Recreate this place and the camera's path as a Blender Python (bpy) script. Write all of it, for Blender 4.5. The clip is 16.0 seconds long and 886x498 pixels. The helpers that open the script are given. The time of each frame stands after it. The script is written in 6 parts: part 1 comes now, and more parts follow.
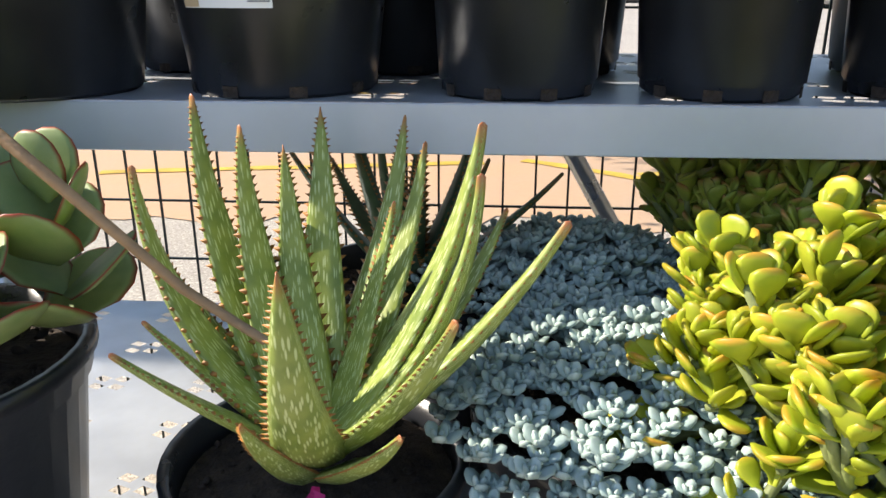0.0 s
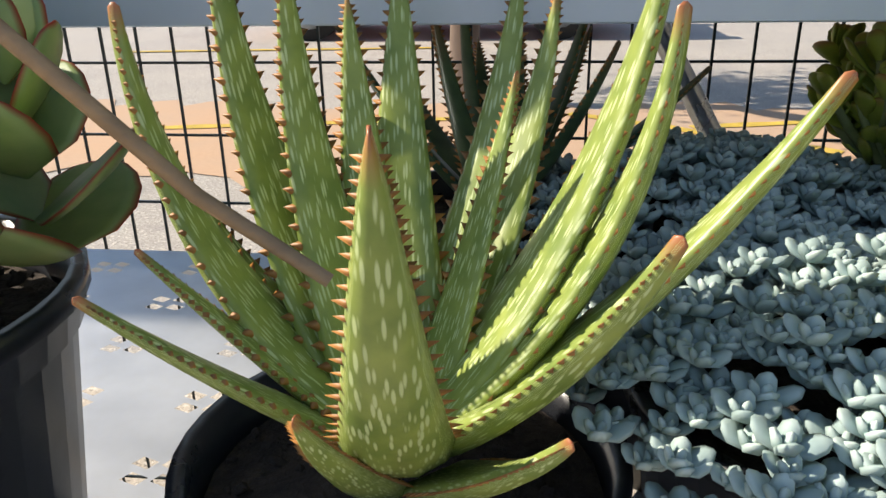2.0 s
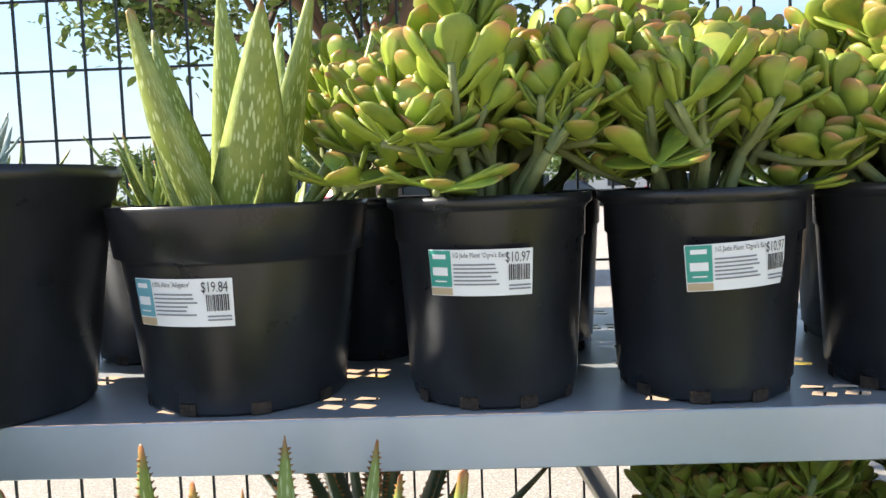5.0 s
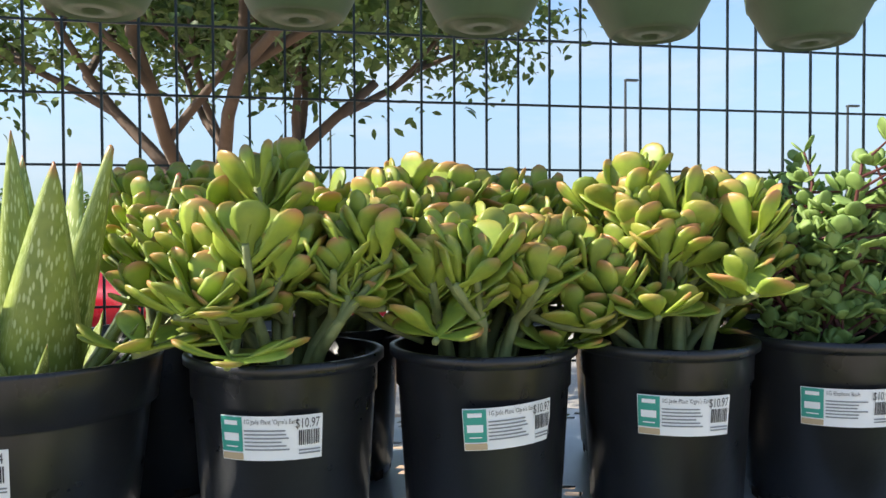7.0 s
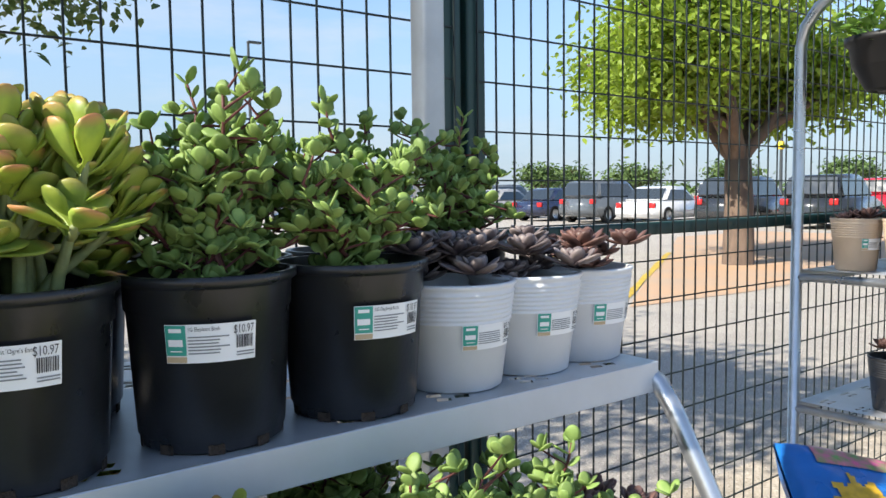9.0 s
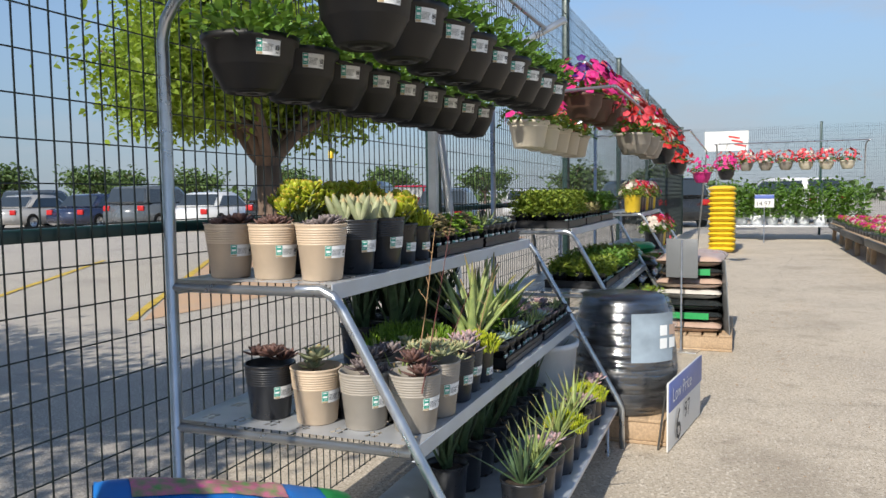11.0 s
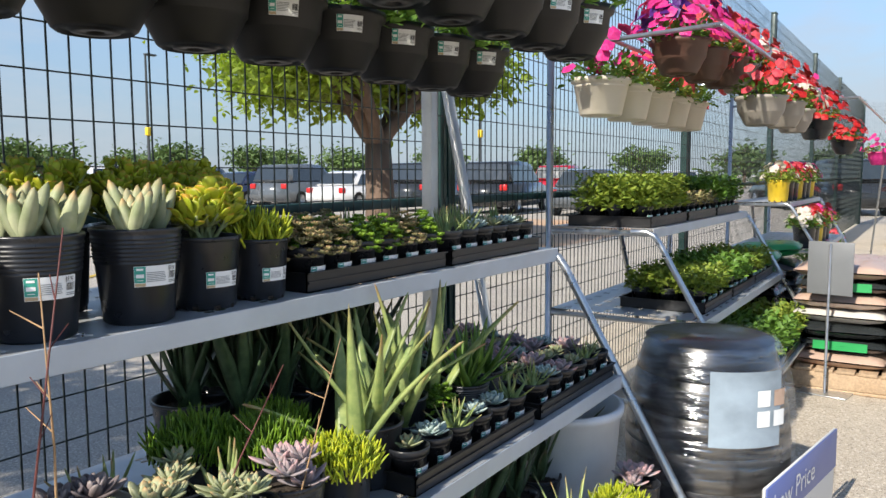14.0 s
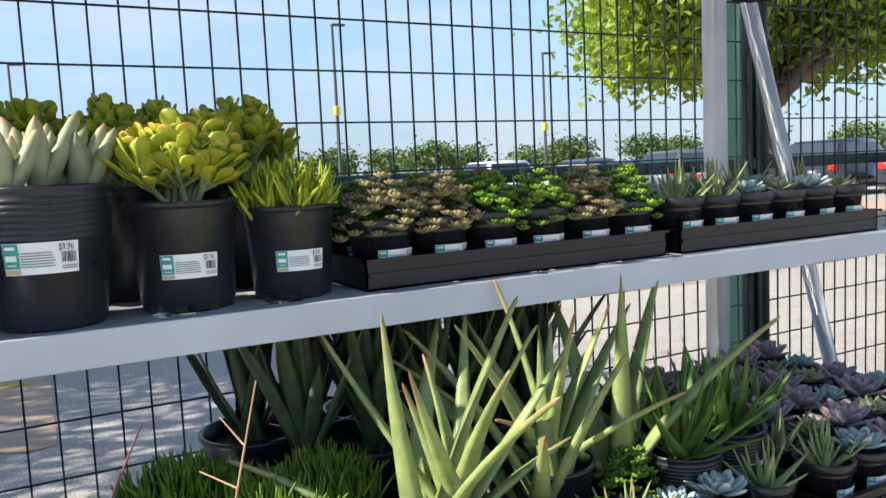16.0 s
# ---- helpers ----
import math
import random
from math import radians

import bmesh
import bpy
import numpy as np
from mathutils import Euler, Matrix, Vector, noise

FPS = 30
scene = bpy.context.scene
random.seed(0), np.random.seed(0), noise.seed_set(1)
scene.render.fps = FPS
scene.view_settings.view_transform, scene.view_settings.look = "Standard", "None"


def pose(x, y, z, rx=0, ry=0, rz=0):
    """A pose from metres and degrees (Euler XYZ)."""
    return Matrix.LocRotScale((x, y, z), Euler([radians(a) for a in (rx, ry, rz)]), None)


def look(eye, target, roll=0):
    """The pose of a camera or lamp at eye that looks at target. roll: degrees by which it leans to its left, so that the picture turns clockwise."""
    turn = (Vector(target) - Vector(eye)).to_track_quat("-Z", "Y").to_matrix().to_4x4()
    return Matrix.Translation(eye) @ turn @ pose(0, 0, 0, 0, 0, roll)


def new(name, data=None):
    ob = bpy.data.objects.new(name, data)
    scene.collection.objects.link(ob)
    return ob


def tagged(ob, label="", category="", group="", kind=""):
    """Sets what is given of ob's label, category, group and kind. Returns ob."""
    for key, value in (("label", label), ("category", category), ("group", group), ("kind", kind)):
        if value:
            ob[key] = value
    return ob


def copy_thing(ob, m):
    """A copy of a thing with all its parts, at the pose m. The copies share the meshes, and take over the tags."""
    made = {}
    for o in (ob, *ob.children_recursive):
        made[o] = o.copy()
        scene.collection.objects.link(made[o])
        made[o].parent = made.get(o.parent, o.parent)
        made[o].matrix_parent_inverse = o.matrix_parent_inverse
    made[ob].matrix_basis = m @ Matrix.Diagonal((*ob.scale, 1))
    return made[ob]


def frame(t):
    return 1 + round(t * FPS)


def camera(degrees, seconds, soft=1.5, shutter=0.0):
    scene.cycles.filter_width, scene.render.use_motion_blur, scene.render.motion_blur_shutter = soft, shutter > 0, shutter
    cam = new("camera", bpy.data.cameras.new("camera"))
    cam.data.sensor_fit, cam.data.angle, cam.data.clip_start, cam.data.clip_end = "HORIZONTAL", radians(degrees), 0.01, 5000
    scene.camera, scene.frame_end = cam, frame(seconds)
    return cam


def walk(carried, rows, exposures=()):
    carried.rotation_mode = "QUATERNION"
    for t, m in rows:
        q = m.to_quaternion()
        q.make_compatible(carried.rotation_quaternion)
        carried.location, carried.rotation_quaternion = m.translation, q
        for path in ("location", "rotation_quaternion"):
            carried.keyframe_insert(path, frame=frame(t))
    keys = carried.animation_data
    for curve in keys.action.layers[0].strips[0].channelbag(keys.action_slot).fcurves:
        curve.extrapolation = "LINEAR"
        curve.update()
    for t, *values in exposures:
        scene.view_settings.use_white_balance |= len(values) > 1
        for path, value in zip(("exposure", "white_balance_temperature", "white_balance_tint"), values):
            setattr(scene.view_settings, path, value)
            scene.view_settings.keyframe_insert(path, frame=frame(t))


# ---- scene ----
cam = camera(60.0, 16.0)
PATH = [
    (0, (0.07, 0.058, 1.103), (-0.067, 1.944, 0.451), -0.1),
    (0.5, (0.063, 0.059, 1.108), (-0.156, 1.931, 0.44), -0.9),
    (1, (0.055, 0.075, 1.092), (-0.203, 1.938, 0.413), -1.4),
    (1.5, (0.027, 0.15, 1.054), (-0.21, 2.011, 0.362), -1.1),
    (2, (0.005, 0.215, 1.015), (-0.213, 2.06, 0.274), -1.1),
    (2.5, (-0.001, 0.23, 1.008), (-0.186, 2.081, 0.276), -0.8),
    (3, (0.02, 0.204, 1.047), (-0.101, 2.102, 0.429), -0.4),
    (3.5, (0.058, 0.18, 1.082), (-0.087, 2.115, 0.597), -1.9),
    (4, (0.062, 0.158, 1.092), (-0.059, 2.12, 0.724), -2.5),
    (4.5, (0.062, 0.134, 1.122), (-0.037, 2.109, 0.827), -2.5),
    (5, (0.065, 0.114, 1.183), (0.008, 2.107, 1.027), -2.0),
    (5.2, (0.065, 0.11, 1.211), (0.044, 2.108, 1.121), -1.7),
    (7.5, (0.105, 0.077, 1.282), (0.54, 2.029, 1.238), -0.2),
    (8, (0.11, 0.089, 1.286), (0.654, 2.012, 1.167), -0.1),
    (8.5, (0.203, 0.079, 1.266), (1.108, 1.857, 1.125), -0.4),
    (9, (0.337, 0.027, 1.248), (1.552, 1.609, 1.104), -0.7),
    (9.5, (0.446, -0.045, 1.247), (1.954, 1.26, 1.091), -0.6),
    (10, (0.546, -0.127, 1.235), (2.27, 0.873, 1.074), -0.9),
    (12.3, (1.385, -0.366, 1.24), (3.271, 0.285, 1.102), -0.7),
    (12.5, (1.478, -0.362, 1.24), (3.35, 0.327, 1.088), -0.6),
    (13, (1.731, -0.334, 1.25), (3.563, 0.448, 1.069), -0.4),
    (13.5, (1.956, -0.327, 1.258), (3.741, 0.555, 1.07), -0.4),
    (14, (2.2, -0.361, 1.252), (3.875, 0.714, 1.061), -0.2),
    (14.5, (2.395, -0.323, 1.228), (3.933, 0.939, 1.022), -0.4),
    (15, (2.618, -0.216, 1.229), (4.007, 1.208, 1.013), -1.4),
    (15.3, (2.721, -0.162, 1.219), (4.044, 1.32, 0.989), -1.8),
    (15.5, (2.794, -0.174, 1.199), (4.037, 1.378, 0.988), -2.6),
    (16, (2.981, -0.213, 1.159), (3.918, 1.543, 0.969), -2.7),
]
EXPOSURES = [(0, 1.2, 6850, 12), (1.2, 1.15, 6850, 12), (2.2, 0.88, 6850, 12), (2.7, 0.88, 6850, 12), (3.4, 1.2, 6850, 11), (4.0, 1.35, 6800, 10), (5.2, 1.5, 6900, 10), (7.5, 1.2, 6550, 9), (8.5, 1.25, 6500, 9), (10, 0.58, 6500, 10), (12.5, 0.38, 6500, 10), (13.5, 0.62, 6550, 10), (14.5, 0.85, 6550, 10), (16, 1.15, 6500, 10)]
walk(cam, [(t, look(eye, target, roll)) for t, eye, target, roll in PATH], EXPOSURES)

# ---- world, sun ----
SUN = Vector((0.80, -0.07, -0.59)).normalized()
world = bpy.data.worlds.new("sky")
scene.world = world
world.use_nodes = True
wn = world.node_tree
sky = wn.nodes.new("ShaderNodeTexSky")
sky.sky_type = "NISHITA"
sky.sun_disc = False
sky.sun_elevation = math.asin(-SUN.z)
sky.sun_rotation = math.atan2(-SUN.x, -SUN.y)
sky.air_density, sky.dust_density, sky.ozone_density = 1.0, 0.3, 3.0
wc = wn.nodes.new("ShaderNodeTexCoord")
wm = wn.nodes.new("ShaderNodeMapping")
wm.inputs["Scale"].default_value = (1.0, 1.4, 4.2)
cl = wn.nodes.new("ShaderNodeTexNoise")
cl.inputs["Scale"].default_value, cl.inputs["Detail"].default_value, cl.inputs["Roughness"].default_value = 1.9, 7, 0.6
cr = wn.nodes.new("ShaderNodeValToRGB")
cr.color_ramp.elements[0].position, cr.color_ramp.elements[0].color = 0.47, (0, 0, 0, 1)
cr.color_ramp.elements[1].position, cr.color_ramp.elements[1].color = 0.70, (0.8, 0.8, 0.8, 1)
cm = wn.nodes.new("ShaderNodeMix")
cm.data_type = "RGBA"
cm.inputs["B"].default_value = (3.1, 3.4, 3.8, 1)
wn.links.new(wc.outputs["Generated"], wm.inputs["Vector"])
wn.links.new(wm.outputs["Vector"], cl.inputs["Vector"])
wn.links.new(cl.outputs["Fac"], cr.inputs["Fac"])
wn.links.new(cr.outputs["Color"], cm.inputs["Factor"])
wx = wn.nodes.new("ShaderNodeSeparateXYZ")
wn.links.new(wc.outputs["Generated"], wx.inputs[0])
wr = wn.nodes.new("ShaderNodeMapRange")
wr.interpolation_type = "SMOOTHSTEP"
wr.inputs["From Min"].default_value, wr.inputs["From Max"].default_value = -0.02, 0.38
wr.inputs["To Min"].default_value, wr.inputs["To Max"].default_value = 0.86, 0.0
wn.links.new(wx.outputs["Z"], wr.inputs["Value"])
wh = wn.nodes.new("ShaderNodeMix")
wh.data_type = "RGBA"
wh.inputs["B"].default_value = (1.55, 2.08, 2.85, 1)
wn.links.new(wr.outputs["Result"], wh.inputs["Factor"])
wn.links.new(sky.outputs["Color"], wh.inputs["A"])
wn.links.new(wh.outputs["Result"], cm.inputs["A"])
wn.links.new(cm.outputs["Result"], wn.nodes["Background"].inputs["Color"])
wn.nodes["Background"].inputs["Strength"].default_value = 0.115
sun = new("sun", bpy.data.lights.new("sun", "SUN"))
sun.data.energy, sun.data.angle, sun.data.color = 4.4, radians(0.6), (1.0, 0.93, 0.82)
sun.matrix_world = look((0, 0, 30), Vector((0, 0, 30)) + SUN)

# ---- materials ----


def surf(name, base, rough=0.6, metal=0.0, var=0.2, scale=12.0, bump=0.15, bscale=90.0, col2=None, island=0.0, coat=0.0, stretch=(1, 1, 1), objr=0.0):
    m = bpy.data.materials.new(name)
    m.use_nodes = True
    nt = m.node_tree
    p = nt.nodes["Principled BSDF"]
    tc = nt.nodes.new("ShaderNodeTexCoord")
    mp = nt.nodes.new("ShaderNodeMapping")
    mp.inputs["Scale"].default_value = stretch
    nt.links.new(tc.outputs["Object"], mp.inputs["Vector"])
    n1 = nt.nodes.new("ShaderNodeTexNoise")
    n1.inputs["Scale"].default_value, n1.inputs["Detail"].default_value = scale, 6
    n2 = nt.nodes.new("ShaderNodeTexNoise")
    n2.inputs["Scale"].default_value, n2.inputs["Detail"].default_value = bscale, 4
    nt.links.new(mp.outputs["Vector"], n1.inputs["Vector"])
    nt.links.new(mp.outputs["Vector"], n2.inputs["Vector"])
    mix = nt.nodes.new("ShaderNodeMix")
    mix.data_type = "RGBA"
    c2 = col2 or tuple(c * (1 - var) for c in base)
    mix.inputs["A"].default_value, mix.inputs["B"].default_value = (*c2, 1), (*base, 1)
    rmp = nt.nodes.new("ShaderNodeMapRange")
    rmp.inputs["From Min"].default_value, rmp.inputs["From Max"].default_value = 0.3, 0.7
    nt.links.new(n1.outputs["Fac"], rmp.inputs["Value"])
    nt.links.new(rmp.outputs["Result"], mix.inputs["Factor"])
    out = mix.outputs["Result"]
    hs = nt.nodes.new("ShaderNodeHueSaturation")
    nt.links.new(out, hs.inputs["Color"])
    add = nt.nodes.new("ShaderNodeMath")
    add.operation = "MULTIPLY_ADD"
    add.inputs[1].default_value, add.inputs[2].default_value = 0.3 * var, 1 - 0.15 * var
    nt.links.new(n2.outputs["Fac"], add.inputs[0])
    val = add.outputs[0]
    for src, amount in ((("ShaderNodeNewGeometry", "Random Per Island"), island), (("ShaderNodeObjectInfo", "Random"), objr)):
        if amount:
            g = nt.nodes.new(src[0])
            ma = nt.nodes.new("ShaderNodeMath")
            ma.operation = "MULTIPLY_ADD"
            ma.inputs[1].default_value = amount
            nt.links.new(g.outputs[src[1]], ma.inputs[0])
            nt.links.new(val, ma.inputs[2])
            val = ma.outputs[0]
    nt.links.new(val, hs.inputs["Value"])
    nt.links.new(hs.outputs["Color"], p.inputs["Base Color"])
    bp = nt.nodes.new("ShaderNodeBump")
    bp.inputs["Strength"].default_value, bp.inputs["Distance"].default_value = bump, 0.004
    nt.links.new(n2.outputs["Fac"], bp.inputs["Height"])
    nt.links.new(bp.outputs["Normal"], p.inputs["Normal"])
    rr = nt.nodes.new("ShaderNodeMapRange")
    rr.inputs["To Min"].default_value, rr.inputs["To Max"].default_value = max(0.03, rough - 0.1), min(1, rough + 0.1)
    nt.links.new(n1.outputs["Fac"], rr.inputs["Value"])
    nt.links.new(rr.outputs["Result"], p.inputs["Roughness"])
    p.inputs["Metallic"].default_value = metal
    p.inputs["Coat Weight"].default_value = coat
    return m


def leafmat(name, base, tip=None, dark=None, tipat=(0.75, 1.0), edge=None, spots=None, rough=0.45, glow=0.3, island=0.35, bloom=0.0):
    """Plant tissue: colour runs from base to tip, edges and spots of their own, light shines through."""
    m = bpy.data.materials.new(name)
    m.use_nodes = True
    nt = m.node_tree
    p = nt.nodes["Principled BSDF"]

    def mixer(a, b, fac):
        x = nt.nodes.new("ShaderNodeMix")
        x.data_type = "RGBA"
        for key, v in (("A", a), ("B", b), ("Factor", fac)):
            if isinstance(v, (tuple, float)):
                x.inputs[key].default_value = (*v, 1) if isinstance(v, tuple) else v
            else:
                nt.links.new(v, x.inputs[key])
        return x.outputs["Result"]

    def ramp(v, lo, hi):
        x = nt.nodes.new("ShaderNodeMapRange")
        x.inputs["From Min"].default_value, x.inputs["From Max"].default_value = lo, hi
        nt.links.new(v, x.inputs["Value"])
        return x.outputs["Result"]

    def attr(key):
        x = nt.nodes.new("ShaderNodeAttribute")
        x.attribute_name = key
        return x.outputs["Fac"]

    tc = nt.nodes.new("ShaderNodeTexCoord")
    no = nt.nodes.new("ShaderNodeTexNoise")
    no.inputs["Scale"].default_value, no.inputs["Detail"].default_value = 45, 5
    nt.links.new(tc.outputs["Object"], no.inputs["Vector"])
    geo = nt.nodes.new("ShaderNodeNewGeometry")
    rnd = geo.outputs["Random Per Island"]
    col = mixer(dark or tuple(c * 0.6 for c in base), base, ramp(no.outputs["Fac"], 0.3, 0.65))
    if tip:
        f = nt.nodes.new("ShaderNodeMath")
        f.operation = "MULTIPLY"
        nt.links.new(ramp(attr("along"), *tipat), f.inputs[0])
        nt.links.new(ramp(rnd, 0.0, 0.8), f.inputs[1])
        col = mixer(col, tip, f.outputs[0])
    if edge:
        col = mixer(col, edge, ramp(attr("across"), 0.86, 0.99))
    if spots:
        cb = nt.nodes.new("ShaderNodeCombineXYZ")
        nt.links.new(attr("along"), cb.inputs[0])
        nt.links.new(attr("side"), cb.inputs[1])
        nt.links.new(rnd, cb.inputs[2])
        mp = nt.nodes.new("ShaderNodeMapping")
        mp.inputs["Scale"].default_value = (11, 9, 9)
        nt.links.new(cb.outputs[0], mp.inputs["Vector"])
        vo = nt.nodes.new("ShaderNodeTexVoronoi")
        vo.inputs["Scale"].default_value = 1.6
        nt.links.new(mp.outputs["Vector"], vo.inputs["Vector"])
        col = mixer(spots, col, ramp(vo.outputs["Distance"], 0.26, 0.42))
    hs = nt.nodes.new("ShaderNodeHueSaturation")
    nt.links.new(col, hs.inputs["Color"])
    v = nt.nodes.new("ShaderNodeMapRange")
    v.inputs["To Min"].default_value, v.inputs["To Max"].default_value = 1 - island / 2, 1 + island / 2
    nt.links.new(rnd, v.inputs["Value"])
    nt.links.new(v.outputs["Result"], hs.inputs["Value"])
    nt.links.new(hs.outputs["Color"], p.inputs["Base Color"])
    p.inputs["Roughness"].default_value = rough
    p.inputs["Sheen Weight"].default_value = bloom
    bp = nt.nodes.new("ShaderNodeBump")
    bp.inputs["Strength"].default_value, bp.inputs["Distance"].default_value = 0.2, 0.002
    nt.links.new(no.outputs["Fac"], bp.inputs["Height"])
    nt.links.new(bp.outputs["Normal"], p.inputs["Normal"])
    tr = nt.nodes.new("ShaderNodeBsdfTranslucent")
    gl = nt.nodes.new("ShaderNodeMix")
    gl.data_type, gl.blend_type = "RGBA", "MULTIPLY"
    gl.inputs["Factor"].default_value = 1.0
    gl.inputs["B"].default_value = (1.0, 1.0, 0.55, 1)
    nt.links.new(hs.outputs["Color"], gl.inputs["A"])
    nt.links.new(gl.outputs["Result"], tr.inputs["Color"])
    ms = nt.nodes.new("ShaderNodeMixShader")
    ms.inputs["Fac"].default_value = glow
    nt.links.new(p.outputs[0], ms.inputs[1])
    nt.links.new(tr.outputs[0], ms.inputs[2])
    nt.links.new(ms.outputs[0], nt.nodes["Material Output"].inputs["Surface"])
    return m


M_STEEL = surf("galvanised_steel", (0.60, 0.63, 0.67), 0.42, 0.55, 0.22, 9, 0.05, 60)
M_PIPE = surf("galvanised_pipe", (0.60, 0.63, 0.66), 0.30, 0.85, 0.2, 14, 0.04, 60)
M_FLANGE = surf("painted_shelf_edge", (0.56, 0.61, 0.67), 0.42, 0.25, 0.15, 6, 0.05, 70)
M_BLACK = surf("black_pot_plastic", (0.020, 0.022, 0.027), 0.30, 0, 0.35, 22, 0.05, 160)
M_BASK = surf("black_basket_plastic", (0.007, 0.007, 0.008), 0.5, 0, 0.3, 22, 0.05, 160)
M_TRAY = surf("black_tray_plastic", (0.012, 0.012, 0.013), 0.4, 0, 0.35, 22, 0.05, 160)
M_WHITEP = surf("white_pot_plastic", (0.72, 0.74, 0.76), 0.4, 0, 0.06, 20, 0.03, 150)
M_TAN = surf("tan_pot_plastic", (0.56, 0.44, 0.32), 0.5, 0, 0.12, 20, 0.05, 150)
M_GREY = surf("grey_pot_plastic", (0.33, 0.30, 0.26), 0.5, 0, 0.12, 20, 0.05, 150)
M_GREENP = surf("green_hanging_pot_plastic", (0.10, 0.15, 0.085), 0.5, 0, 0.2, 20, 0.05, 150)
M_CREAM = surf("cream_planter_plastic", (0.66, 0.60, 0.48), 0.45, 0, 0.1, 12, 0.05, 150)
M_BROWNP = surf("brown_basket_plastic", (0.10, 0.05, 0.035), 0.5, 0, 0.2, 12, 0.05, 150)
M_YELLOWP = surf("yellow_plastic", (0.75, 0.52, 0.03), 0.45, 0, 0.15, 9, 0.2, 30)
M_SOIL = surf("potting_soil", (0.06, 0.042, 0.03), 0.95, 0, 0.7, 70, 1.0, 220)
M_LABEL = surf("label_paper", (0.88, 0.89, 0.89), 0.5, 0, 0.03, 20, 0.02, 100)
M_LGREEN = surf("label_green", (0.04, 0.36, 0.28), 0.5, 0, 0.08, 40, 0.02, 100)
M_LTEAL = surf("label_teal", (0.16, 0.42, 0.50), 0.5, 0, 0.08, 40, 0.02, 100)
M_LTAN = surf("label_tan", (0.55, 0.42, 0.26), 0.5, 0, 0.08, 40, 0.02, 100)
M_INK = surf("ink", (0.03, 0.03, 0.035), 0.6, 0, 0.1, 40, 0.0, 100)
M_INKG = surf("grey_ink", (0.25, 0.26, 0.27), 0.6, 0, 0.1, 40, 0.0, 100)
M_WIRE = surf("dark_green_fence_wire", (0.012, 0.022, 0.022), 0.45, 0.2, 0.2, 20, 0.05, 100)
M_POSTG = surf("dark_green_post", (0.012, 0.045, 0.042), 0.4, 0.1, 0.2, 8, 0.05, 100)
M_POSTW = surf("weathered_white_post", (0.58, 0.60, 0.60), 0.4, 0.3, 0.25, 7, 0.06, 80)


def concrete(name, base, worn, stain):
    """Broom-worn concrete: pale and dark aggregate specks, broad wear, a few oil stains."""
    m = surf(name, base, 0.9, 0, 0.5, 1.1, 0.9, 150, col2=worn)
    nt = m.node_tree
    p = nt.nodes["Principled BSDF"]
    src = p.inputs["Base Color"].links[0].from_socket
    tc = nt.nodes.new("ShaderNodeTexCoord")
    for scale, lo, hi, col, top in ((120.0, 0.54, 0.68, tuple(c * 0.35 for c in base), 0.9), (70.0, 0.54, 0.70, (0.70, 0.64, 0.54), 0.8), (0.75, 0.56, 0.76, stain, 0.6), (6.0, 0.56, 0.78, stain, 0.5)):
        n = nt.nodes.new("ShaderNodeTexNoise")
        n.inputs["Scale"].default_value, n.inputs["Detail"].default_value = scale, 5 if scale < 20 else 2
        nt.links.new(tc.outputs["Object"], n.inputs["Vector"])
        r = nt.nodes.new("ShaderNodeMapRange")
        r.inputs["From Min"].default_value, r.inputs["From Max"].default_value, r.inputs["To Max"].default_value = lo, hi, top
        nt.links.new(n.outputs["Fac"], r.inputs["Value"])
        x = nt.nodes.new("ShaderNodeMix")
        x.data_type = "RGBA"
        x.inputs["B"].default_value = (*col, 1)
        nt.links.new(r.outputs["Result"], x.inputs["Factor"])
        nt.links.new(src, x.inputs["A"])
        src = x.outputs["Result"]
    nt.links.new(src, p.inputs["Base Color"])
    return m


M_CONC = concrete("aisle_concrete", (0.52, 0.45, 0.355), (0.42, 0.36, 0.285), (0.20, 0.165, 0.125))
M_WOOD = surf("pallet_wood", (0.42, 0.30, 0.19), 0.8, 0, 0.35, 14, 0.4, 60, stretch=(1, 6, 6), objr=0.25)
M_STEM = surf("jade_stem", (0.23, 0.27, 0.10), 0.6, 0, 0.35, 60, 0.3, 160)
M_REDSTEM = surf("red_stem", (0.13, 0.035, 0.03), 0.6, 0, 0.35, 60, 0.3, 160)
M_DRYSTEM = surf("dry_stalk", (0.42, 0.26, 0.13), 0.7, 0, 0.4, 40, 0.3, 160)
M_BARK = surf("tree_bark", (0.16, 0.11, 0.08), 0.9, 0, 0.45, 9, 0.8, 26, stretch=(1, 1, 0.3))

M_JADE = leafmat("jade_leaf", (0.42, 0.52, 0.08), (0.58, 0.24, 0.12), (0.23, 0.34, 0.06), (0.80, 1.02), rough=0.40, glow=0.32)
M_JADEY = leafmat("sunlit_jade_leaf", (0.52, 0.55, 0.045), (0.60, 0.26, 0.04), (0.35, 0.46, 0.03), (0.86, 1.02), rough=0.40, glow=0.34)
M_JADEG = leafmat("green_jade_leaf", (0.41, 0.48, 0.07), (0.40, 0.18, 0.06), (0.24, 0.32, 0.05), (0.8, 1.0), rough=0.40, glow=0.25)
M_ELE = leafmat("elephant_bush_leaf", (0.32, 0.45, 0.13), None, (0.19, 0.31, 0.08), rough=0.55, glow=0.3)
M_ALOE = leafmat("spotted_aloe_leaf", (0.30, 0.36, 0.08), (0.48, 0.07, 0.05), (0.17, 0.24, 0.05), (0.93, 1.0), spots=(0.52, 0.60, 0.28), rough=0.38, glow=0.12)
